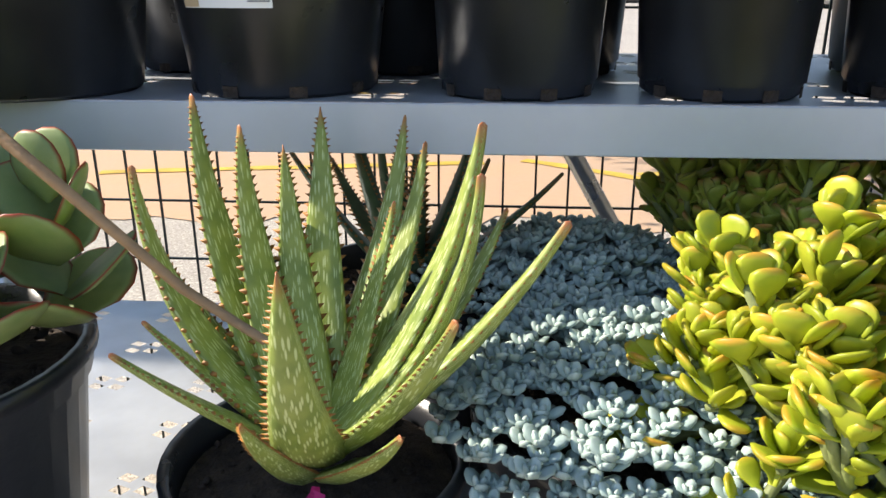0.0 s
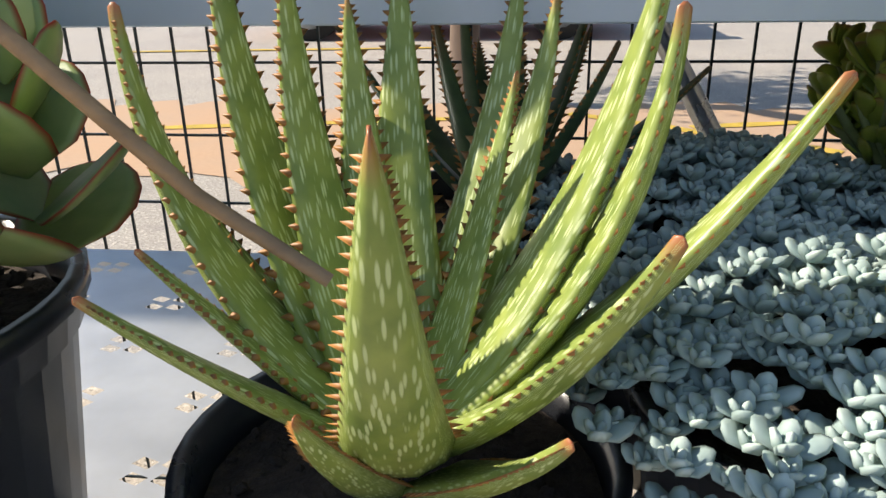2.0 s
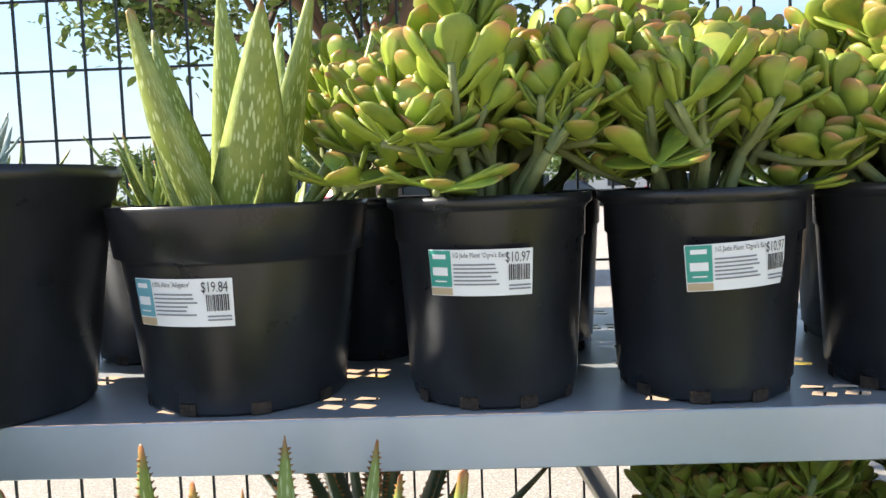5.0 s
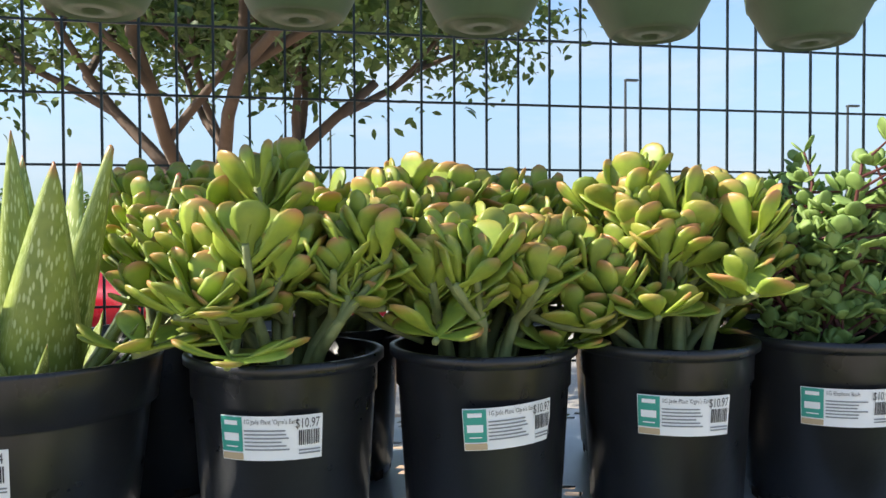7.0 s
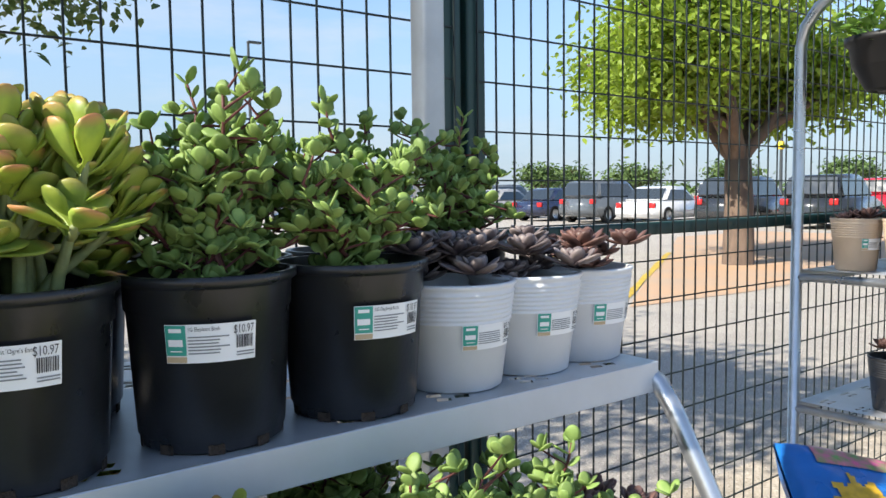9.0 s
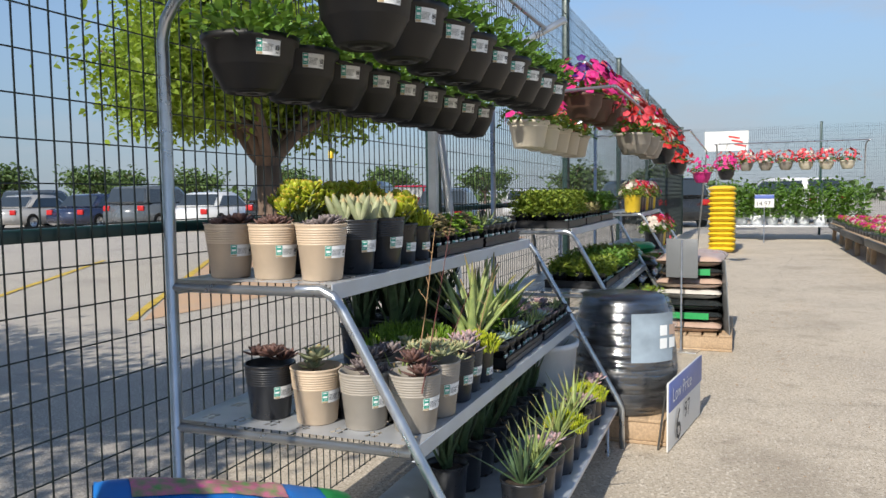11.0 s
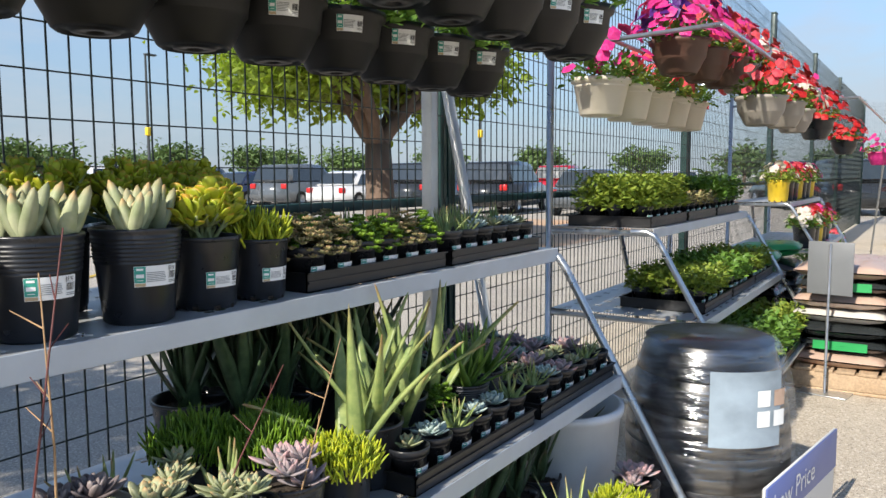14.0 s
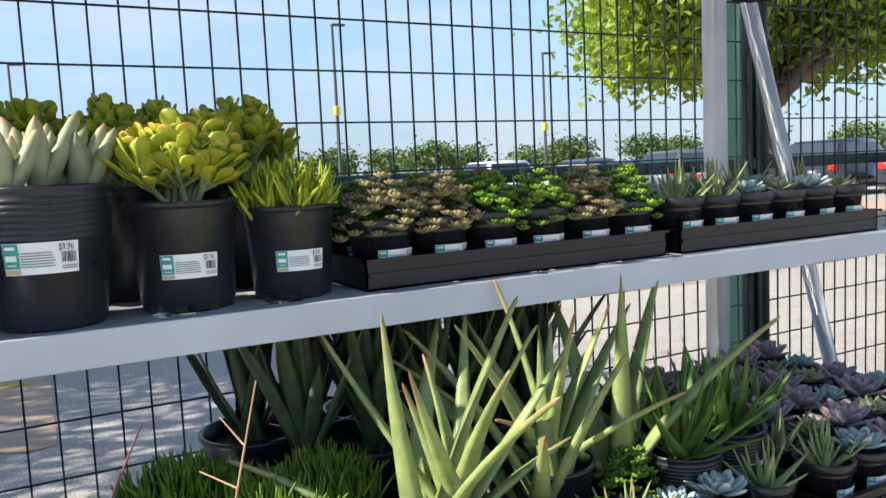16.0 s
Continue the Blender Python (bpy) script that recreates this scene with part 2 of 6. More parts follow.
M_ALOEV = leafmat("aloe_vera_leaf", (0.36, 0.43, 0.15), (0.36, 0.20, 0.10), (0.20, 0.29, 0.10), (0.75, 1.0), rough=0.42, glow=0.15)
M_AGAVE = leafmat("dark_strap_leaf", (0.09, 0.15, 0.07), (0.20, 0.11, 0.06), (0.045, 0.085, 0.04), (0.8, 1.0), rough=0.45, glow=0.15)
M_TEETH = leafmat("aloe_tooth", (0.45, 0.20, 0.05), rough=0.5, glow=0.1)
M_BLUE = leafmat("blue_sedum_leaf", (0.36, 0.47, 0.44), (0.50, 0.58, 0.53), (0.27, 0.38, 0.37), (0.5, 1.0), rough=0.65, glow=0.1)
M_PADDLE = leafmat("paddle_leaf", (0.38, 0.47, 0.20), None, (0.26, 0.37, 0.15), edge=(0.42, 0.06, 0.04), rough=0.45, glow=0.38)
M_PURPLE = leafmat("purple_rosette_leaf", (0.17, 0.14, 0.15), (0.25, 0.21, 0.20), (0.08, 0.055, 0.055), (0.3, 1.0), rough=0.5, glow=0.1)
M_BROWNL = leafmat("brown_rosette_leaf", (0.17, 0.09, 0.075), None, (0.08, 0.045, 0.04), rough=0.5, glow=0.1)
M_PALE = leafmat("pale_fat_leaf", (0.42, 0.44, 0.27), (0.50, 0.30, 0.13), (0.27, 0.32, 0.16), (0.8, 1.0), rough=0.55, glow=0.15)
M_PINKY = leafmat("pink_grey_rosette_leaf", (0.42, 0.35, 0.37), (0.52, 0.30, 0.30), (0.26, 0.26, 0.27), (0.5, 1.0), rough=0.6, glow=0.12)
M_YSED = leafmat("yellow_sedum_leaf", (0.58, 0.60, 0.03), None, (0.20, 0.32, 0.02), rough=0.45, glow=0.3)
M_GSED = leafmat("green_sedum_leaf", (0.24, 0.40, 0.03), None, (0.06, 0.14, 0.015), rough=0.45, glow=0.25)
M_OLIVE = leafmat("olive_bead_leaf", (0.34, 0.31, 0.14), (0.30, 0.17, 0.08), (0.10, 0.12, 0.05), (0.5, 1.0), rough=0.5, glow=0.1)
M_BUSH = leafmat("bush_leaf", (0.17, 0.31, 0.05), None, (0.08, 0.17, 0.03), rough=0.45, glow=0.3)
M_BUSHY = leafmat("variegated_bush_leaf", (0.32, 0.38, 0.06), None, (0.10, 0.19, 0.03), rough=0.45, glow=0.3)
M_TREEL = leafmat("tree_leaf", (0.33, 0.43, 0.06), None, (0.17, 0.28, 0.035), rough=0.5, glow=0.5)
M_FARL = leafmat("far_tree_leaf", (0.12, 0.19, 0.055), None, (0.06, 0.11, 0.03), rough=0.6, glow=0.2)
M_PINK = leafmat("pink_petal", (0.75, 0.05, 0.28), None, (0.60, 0.02, 0.22), rough=0.5, glow=0.3)
M_CORAL = leafmat("coral_petal", (0.75, 0.10, 0.12), None, (0.60, 0.05, 0.08), rough=0.5, glow=0.3)
M_RED = leafmat("red_petal", (0.55, 0.02, 0.02), None, (0.40, 0.01, 0.01), rough=0.5, glow=0.3)
M_VIOLET = leafmat("violet_petal", (0.12, 0.02, 0.25), None, (0.07, 0.01, 0.16), rough=0.5, glow=0.3)
M_WHITEF = leafmat("white_petal", (0.75, 0.70, 0.62), None, (0.6, 0.5, 0.45), rough=0.5, glow=0.3)

# ---- mesh helpers ----


class Acc:
    """Collects pieces of one mesh with the leaf coordinates along, across and side."""

    def __init__(self):
        self.v, self.f, self.a, self.c, self.s, self.n = [], [], [], [], [], 0

    def add(self, piece, rot=None, at=(0, 0, 0), size=1.0):
        v, f, a, c, s = piece
        v = v * size
        if rot is not None:
            v = v @ rot.T
        self.v.append(v + np.array(at))
        self.f.append(f + self.n)
        self.a.append(a), self.c.append(c), self.s.append(s)
        self.n += len(v)
        return self

    def mesh(self, name, smooth=True):
        me = bpy.data.meshes.new(name)
        v, f = np.concatenate(self.v), np.concatenate(self.f)
        me.from_pydata(v.tolist(), [], [[i for k, i in enumerate(q) if i not in q[:k]] for q in f.tolist()])
        for key, some in (("along", self.a), ("across", self.c), ("side", self.s)):
            me.attributes.new(key, "FLOAT", "POINT").data.foreach_set("value", np.concatenate(some).astype(np.float32))
        me.polygons.foreach_set("use_smooth", np.full(len(me.polygons), smooth))
        return me


def piece(v, f):
    n = len(v)
    return np.array(v, float), np.array(f, int), np.zeros(n), np.zeros(n), np.zeros(n)


def turn(az, el=0.0, roll=0.0):
    """Rotation that sends +x to the azimuth az and elevation el (degrees)."""
    return np.array(Euler((radians(roll), radians(-el), radians(az)), "XYZ").to_matrix())


def rings(n, k):
    f = []
    for i in range(n - 1):
        for j in range(k):
            f.append((i * k + j, i * k + (j + 1) % k, (i + 1) * k + (j + 1) % k, (i + 1) * k + j))
    return f


def leaf(L, W, T, shape, bend=0.0, n=6, k=6, channel=0.0, first=0.0):
    """A leaf along +x, upper side +z. shape(s): half width 0..1. bend: degrees by which it curves up."""
    s = 1 - (1 - np.linspace(0, 1, n)) ** 1.7
    ang = radians(first) + radians(bend) * s
    step = L * np.diff(s)
    x = np.r_[0, np.cumsum(np.cos((ang[1:] + ang[:-1]) / 2) * step)]
    z = np.r_[0, np.cumsum(np.sin((ang[1:] + ang[:-1]) / 2) * step)]
    v, al, ac, sd = [], [], [], []
    for i in range(n):
        w = W / 2 * shape(s[i])
        t = T / 2 * (0.35 + 0.65 * shape(s[i])) * (0.25 if i == n - 1 else 1)
        for j in range(k):
            a = 2 * math.pi * j / k
            y, u = w * math.cos(a), t * math.sin(a)
            u += channel * abs(math.cos(a)) ** 2 * w
            v.append((x[i] - u * math.sin(ang[i]), y, z[i] + u * math.cos(ang[i])))
            al.append(s[i]), ac.append(max(abs(math.cos(a)), s[i] ** 4)), sd.append(math.cos(a) * shape(s[i]) + (3 if a > math.pi else 0))
    v.append(np.mean(v[-k:], 0))
    al.append(1.0), ac.append(1.0), sd.append(0)
    f = rings(n, k) + [((n - 1) * k + j, (n - 1) * k + (j + 1) % k, n * k, n * k) for j in range(k)]
    return np.array(v), np.array(f), np.array(al), np.array(ac), np.array(sd)


def leaflet(L, W, cup=0.2, sag=0.12):
    """A thin folded leaf or petal along +x, with a keel and a bent tip."""
    v = [(0, 0, 0)]
    for x, w, z in ((0.30, 0.82, 0.02), (0.66, 0.92, 0.0)):
        v += [(x * L, -w * W / 2, z * L + cup * W / 2), (x * L, 0, z * L), (x * L, w * W / 2, z * L + cup * W / 2)]
    v.append((L, 0, -sag * L))
    f = [(0, 1, 2, 2), (0, 2, 3, 3), (1, 4, 5, 2), (2, 5, 6, 3), (4, 7, 5, 5), (5, 7, 6, 6)]
    return np.array(v), np.array(f), np.array([0, 0.3, 0.3, 0.3, 0.66, 0.66, 0.66, 1.0]), np.array([0, 1, 0, 1, 1, 0, 1, 1.0]), np.zeros(8)


def spoon(s):
    return max(0.05, (0.30 + 0.10 * s if s < 0.3 else 0.33 + 0.67 * math.sin(min(1, (s - 0.3) / 0.48) * math.pi / 2)) * (1 if s < 0.78 else math.sqrt(max(0, 1 - ((s - 0.78) / 0.225) ** 2))))


def oval(s):
    return max(0.06, math.sqrt(max(0, 1 - (2 * s - 1.02) ** 2)))


def blade(s):
    return max(0.02, (0.88 + 0.12 * math.sin(s * 4)) * (1 - s) ** 0.72)


def aloe_blade(s):
    return max(0.02, (0.84 + 0.16 * math.sin(min(1, s / 0.28) * math.pi / 2)) * (1 - s) ** 0.78)


def strap(s):
    return max(0.02, (0.75 + 0.5 * s if s < 0.5 else 1.0) * (1 - s ** 5))


def fat(s):
    return max(0.04, math.sin(math.pi * min(1, 0.18 + 0.82 * s)) ** 0.7)


def tube(pts, r, k=8, r2=None, cap=True):
    pts = [Vector(p) for p in pts]
    v, n = [], len(pts)
    up = Vector((0.31, 0.2, 0.93))
    for i, p in enumerate(pts):
        d = (pts[min(i + 1, n - 1)] - pts[max(i - 1, 0)]).normalized()
        a = d.cross(up if abs(d.dot(up)) < 0.97 else Vector((1, 0, 0))).normalized()
        b = d.cross(a)
        rad = r if r2 is None else r + (r2 - r) * i / (n - 1)
        v += [p + rad * (math.cos(2 * math.pi * j / k) * a + math.sin(2 * math.pi * j / k) * b) for j in range(k)]
    f = rings(n, k)
    if cap:
        for e, c in ((0, pts[0]), (n - 1, pts[-1])):
            v.append(c)
            f += [(e * k + j, e * k + (j + 1) % k, len(v) - 1, len(v) - 1) for j in range(k)]
    return piece([tuple(p) for p in v], f)


def lathe(profile, k=32, close=True):
    v = []
    for r, z in profile:
        v += [(r * math.cos(2 * math.pi * j / k), r * math.sin(2 * math.pi * j / k), z) for j in range(k)]
    return piece(v, rings(len(profile), k))


def box(x0, x1, y0, y1, z0, z1):
    v = [(x, y, z) for x in (x0, x1) for y in (y0, y1) for z in (z0, z1)]
    return piece(v, [(0, 1, 3, 2), (4, 6, 7, 5), (0, 4, 5, 1), (2, 3, 7, 6), (0, 2, 6, 4), (1, 5, 7, 3)])


def soft_box(sx, sy, sz, b=0.01, seg=2):
    bm = bmesh.new()
    bmesh.ops.create_cube(bm, size=1)
    for v in bm.verts:
        v.co = Vector((v.co.x * sx, v.co.y * sy, v.co.z * sz))
    bmesh.ops.bevel(bm, geom=bm.edges[:], offset=b, segments=seg, affect="EDGES", profile=0.5)
    me = bpy.data.meshes.new("box")
    bm.to_mesh(me)
    bm.free()
    me.polygons.foreach_set("use_smooth", np.full(len(me.polygons), seg > 1))
    return me


def mesh_of(*pieces, name="mesh", smooth=True):
    a = Acc()
    for p in pieces:
        a.add(p)
    return a.mesh(name, smooth)


def part(name, me, material, parent=None, label="", m=None):
    ob = new(name, me)
    if not me.materials:
        me.materials.append(material)
    if parent is not None:
        ob.parent = parent
    if m is not None:
        ob.matrix_basis = m
    if label:
        ob["label"] = label
    return ob


def thing(name, m, label, category, group="", kind=""):
    ob = new(name)
    ob.empty_display_size = 0.05
    ob.matrix_basis = m
    return tagged(ob, label, category, group, kind)


def word(text, size):
    cu = bpy.data.curves.new("word", "FONT")
    cu.body, cu.size, cu.resolution_u = text, size, 2
    cu.align_x, cu.align_y = "LEFT", "CENTER"
    ob = bpy.data.objects.new("word", cu)
    me = bpy.data.meshes.new_from_object(ob)
    bpy.data.objects.remove(ob)
    return me

# ---- ground ----


def sheet(name, x0, x1, y0, y1, z, material, label, category="ground", n=1, wob=0.0):
    rng = np.random.RandomState(7)
    xs = np.linspace(x0, x1, n + 1)
    v = [(x, y0 + (rng.rand() - 0.5) * wob, z) for x in xs] + [(x, y1 + (rng.rand() - 0.5) * wob, z) for x in xs]
    f = [(i, i + 1, n + 2 + i, n + 1 + i) for i in range(n)]
    ob = part(name, mesh_of(piece(v, f), name=name), material)
    return tagged(ob, label, category, kind="structure")


M_ASPH = concrete("car_park_asphalt", (0.40, 0.365, 0.32), (0.33, 0.305, 0.275), (0.24, 0.22, 0.20))
M_DIRT = surf("dry_tan_soil", (0.50, 0.31, 0.18), 0.95, 0, 0.3, 0.8, 0.6, 30, col2=(0.40, 0.30, 0.22))
M_YLINE = surf("yellow_road_paint", (0.62, 0.43, 0.06), 0.8, 0, 0.4, 5, 0.3, 60)
sheet("ground", -900, 900, -900, 900, 0.0, M_ASPH, "pale worn asphalt of the car park", "ground")
sheet("pavement", -6, 24, -14, 1.9, 0.004, M_CONC, "pale stained concrete aisle of the garden centre", "pavement")
sheet("dirt_strip", -8, 3.0, 3.6, 5.35, 0.005, M_DIRT, "dry tan soil beside the car park", "ground", 90, 0.35)
ISL = [(6.9, 5.3), (9.0, 5.15), (12.0, 5.3), (16.0, 5.1), (22.0, 5.3), (22.0, 12.5), (18.0, 12.6), (15.6, 11.0), (13.4, 9.4), (11.0, 7.95), (8.6, 6.45)]
tagged(part("dirt_island", mesh_of(piece([(12.5, 8.0, 0.006)] + [(x, y, 0.006) for x, y in ISL], [(0, 1 + i, 1 + (i + 1) % len(ISL), 1 + (i + 1) % len(ISL)) for i in range(len(ISL))])), M_DIRT), "dry tan soil island under the broad tree", "ground", kind="structure")
for x, y, r, L in ((10.1, 7.45, 32, 3.8), (9.6, 9.6, 32, 3.6), (-1.2, 4.75, 10, 1.2), (0.9, 4.6, -35, 0.8), (1.9, 4.9, 12, 1.0), (-2.6, 8.2, 4, 1.6)):
    sheet("road_marking", -L, L, -0.05, 0.05, 0.010, M_YLINE, "worn yellow line on the asphalt", "road marking", 12, 0.03).matrix_basis = pose(x, y, 0, 0, 0, r)

# cracks of the aisle
rng = random.Random(5)
M_CRACK = surf("crack_dirt", (0.10, 0.085, 0.07), 0.95, 0, 0.3, 10, 0.3, 60)
for (ax, ay, bx, by) in ((5.6, -0.25, 5.9, -2.4), (10.5, -0.6, 16.0, -1.2), (9.2, -0.4, 9.8, -2.6), (3.0, -0.9, 5.7, -1.3)):
    pts, w = [], []
    for i in range(31):
        t = i / 30
        pts.append((ax + (bx - ax) * t + rng.uniform(-0.035, 0.035), ay + (by - ay) * t + rng.uniform(-0.035, 0.035)))
    d = Vector((bx - ax, by - ay)).normalized()
    v, f = [], []
    for i, (x, y) in enumerate(pts):
        h = rng.uniform(0.0005, 0.002)
        v += [(x - d.y * h, y + d.x * h, 0.008), (x + d.y * h, y - d.x * h, 0.008)]
        if i:
            f.append((2 * i - 2, 2 * i - 1, 2 * i + 1, 2 * i))
    tagged(part("pavement_crack", mesh_of(piece(v, f)), M_CRACK), "thin dark crack in the concrete aisle", "crack", "cracks of the aisle", "structure")

# ---- fence ----
CACHE = {}


def cached(key, make):
    if key not in CACHE:
        CACHE[key] = make()
    return CACHE[key]


FY, FH, CX, CZ = 1.245, 3.0, 0.0508, 0.1016


def wire_fence(x0, x1, y, name, axis="x", zs=0.055, label="dark green welded wire fence panel", near=False):
    r = 0.0017
    n = int(round((x1 - x0) / CX))
    m = pose(0, y, 0) if axis == "x" else pose(y, 0, 0, 0, 0, 90)
    zz = [zs + k * CZ for k in range(int((FH - zs) / CZ) + 1)]
    if near:
        th = thing(name, m, label, "fence", "fence panels")
        up = cached("upwire", lambda: mesh_of(box(-r, r, -r, r, 0.05, FH), smooth=False))
        across = mesh_of(box(x0, x1, r - 0.0004, 3 * r, -r, r), smooth=False)
        for i in range(n + 1):
            part("upright_wire", up, M_WIRE, th, "", pose(x0 + (x1 - x0) * i / n, 0, 0))
        for z in zz:
            part("cross_wire", across, M_WIRE, th, "", pose(0, 0, z))
        return th
    a = Acc()
    for i in range(n + 1):
        x = x0 + (x1 - x0) * i / n
        a.add(box(x - r, x + r, -r, r, 0.05, FH))
    for z in zz:
        a.add(box(x0, x1, r - 0.0004, 3 * r, z - r, z + r))
    ob = part(name, a.mesh(name, False), M_WIRE)
    ob.matrix_basis = m
    return tagged(ob, label, "fence", "fence panels", "stuff")


def tube_post(name, x, y, z1, w, material, label, group):
    bm = soft_box(w, w, z1, 0.006)
    ob = part(name, bm, material, None, "", pose(x, y, z1 / 2))
    cap = part("post_cap", soft_box(w + 0.012, w + 0.012, 0.02, 0.006), material, ob, "", pose(0, 0, z1 / 2 + 0.008))
    return tagged(ob, label, "fence post", group)


edges = [-4.4, -2.15, 1.337, 4.75, 8.2, 11.7, 15.2, 18.7, 24.0]
for a0, a1 in zip(edges[:-1], edges[1:]):
    wire_fence(a0 + 0.03, a1 - 0.03, FY, "wire_fence", near=-3 < a0 < 5)
    for dx in (-0.032, 0.032):
        tube_post("fence_post", a1 + dx, FY + 0.03, FH + 0.05, 0.05, M_POSTG, "dark green square steel fence post", "fence posts")
wire_fence(-12.0, 1.2, 24.0, "wire_fence", "y", label="far wire fence panel closing the yard")
for y in (1.24, -2.35, -5.9, -9.4):
    tube_post("fence_post", 24.0, y, FH + 0.05, 0.06, M_POSTG, "dark green square steel fence post", "fence posts")
wire_fence(-12.0, 1.2, -4.4, "wire_fence", "y", label="wire fence panel closing the yard behind")

# ---- racks ----
RY, UF, UZ, LF, LZ = 1.185, 0.684, 1.012, 0.455, 0.618


def shelf_sheet(L, y0, y1):
    """Pressed steel sheet with clusters of four slots, seen from above, x from 0 to L."""
    v, f = [], []
    cw, ch = 0.026, 0.020
    nx, ny = int(L / cw), int((y1 - y0) / ch)
    cw, ch = L / nx, (y1 - y0) / ny
    for i in range(nx):
        for j in range(ny):
            x, y = i * cw, y0 + j * ch
            b = len(v)
            if (i % 5) in (1, 2) and (j % 5) in (1, 2):
                mx, my, sx, sy = x + cw / 2, y + ch / 2, cw * 0.43, ch * 0.40
                k = 0.006
                v += [(x, y, 0), (x + cw, y, 0), (x + cw, y + ch, 0), (x, y + ch, 0)]
                v += [(mx - sx, my - sy + k, 0), (mx + sx - k, my - sy, 0), (mx + sx, my + sy - k, 0), (mx - sx + k, my + sy, 0)]
                f += [(b + q, b + (q + 1) % 4, b + 4 + (q + 1) % 4, b + 4 + q) for q in range(4)]
            else:
                v += [(x, y, 0), (x + cw, y, 0), (x + cw, y + ch, 0), (x, y + ch, 0)]
                f.append((b, b + 1, b + 2, b + 3))
    return piece(v, f)


def rack(x0, L, label, bowed=True):
    r = thing("plant_rack", pose(x0, 0, 0), label, "plant rack", "plant racks")
    sheets = {}
    for nm, y0, z in (("upper_shelf", UF, UZ), ("lower_shelf", LF, LZ)):
        s = part(nm, mesh_of(shelf_sheet(L, y0, RY - 0.015), smooth=False), M_STEEL, r, "", pose(0, 0, z))
        part("shelf_edge", soft_box(L, 0.003, 0.042, 0.001, 1), M_FLANGE, s, "folded grey front edge", pose(L / 2, y0 - 0.0015, -0.021))
        part("shelf_lip", soft_box(L, 0.016, 0.003, 0.001, 1), M_FLANGE, s, "", pose(L / 2, y0 + 0.0065, -0.0405))
        part("back_edge", soft_box(L, 0.003, 0.042, 0.001, 1), M_FLANGE, s, "", pose(L / 2, RY - 0.0135, -0.0214))
        for xe in (0.0, L):
            part("end_rail", mesh_of(tube([(xe, y0 + 0.012, z - 0.022), (xe, RY, z - 0.022)], 0.0125, 10)), M_PIPE, r)
    for xe in (0.0, L):
        part("front_leg", mesh_of(tube([(xe, UF + 0.10, UZ - 0.016), (xe, UF + 0.03, UZ - 0.014), (xe, UF - 0.005, UZ - 0.03), (xe, UF - 0.03, UZ - 0.065), (xe, 0.245, 0.235), (xe, 0.232, 0.20), (xe, 0.228, 0.005)], 0.0135, 10)), M_PIPE, r)
        bow = [(xe, RY, 1.66), (xe, RY - 0.012, 1.715), (xe, RY - 0.05, 1.765), (xe, RY - 0.12, 1.81), (xe, 0.50, 2.06)]
        part("rear_post", mesh_of(tube([(xe, RY, 0.005)] + ([(xe, RY, 2.2)] if xe == 0 and not bowed else bow if xe == 0 else [(xe, RY, UZ - 0.02)]), 0.0165, 10)), M_PIPE, r)
        if xe:
            part("top_arm", mesh_of(tube([(xe, RY, 1.79), (xe, RY - 0.12, 1.81), (xe, 0.50, 2.06)], 0.0165, 10)), M_PIPE, r)
        part("foot_rail", mesh_of(tube([(xe, 0.236, 0.215), (xe, RY, 0.215)], 0.0125, 8)), M_PIPE, r)
    for y, z in ((0.96, 1.885), (0.60, 2.025)):
        part("hanging_rail", mesh_of(tube([(0, y, z), (L, y, z)], 0.011, 8)), M_PIPE, r)
    part("back_brace", mesh_of(tube([(L * 0.44, RY - 0.03, UZ - 0.045), (L * 0.62, RY - 0.03, 0.36)], 0.014, 8)), M_PIPE, r)
    return r


rack(-0.735, 1.95, "galvanised two-tier plant rack holding jade plants and aloes")
rack(2.547, 1.98, "galvanised two-tier plant rack holding small succulents")
rack(5.55, 1.98, "galvanised two-tier plant rack holding trays of bushy plants", False)
rack(9.3, 1.98, "galvanised two-tier plant rack holding flowering plants", False)

# light grey posts behind the racks
for x, y in ((1.155, 1.13), (4.53, 1.19)):
    tube_post("support_post", x, y, 2.6, 0.045, M_POSTW, "weathered pale steel post behind the rack", "pale support posts")
lean = part("leaning_pole", mesh_of(tube([(5.20, 1.21, 0.0), (4.62, 1.21, 1.75)], 0.022, 8)), M_POSTW)
tagged(lean, "pale pole leaning against the fence", "pole")

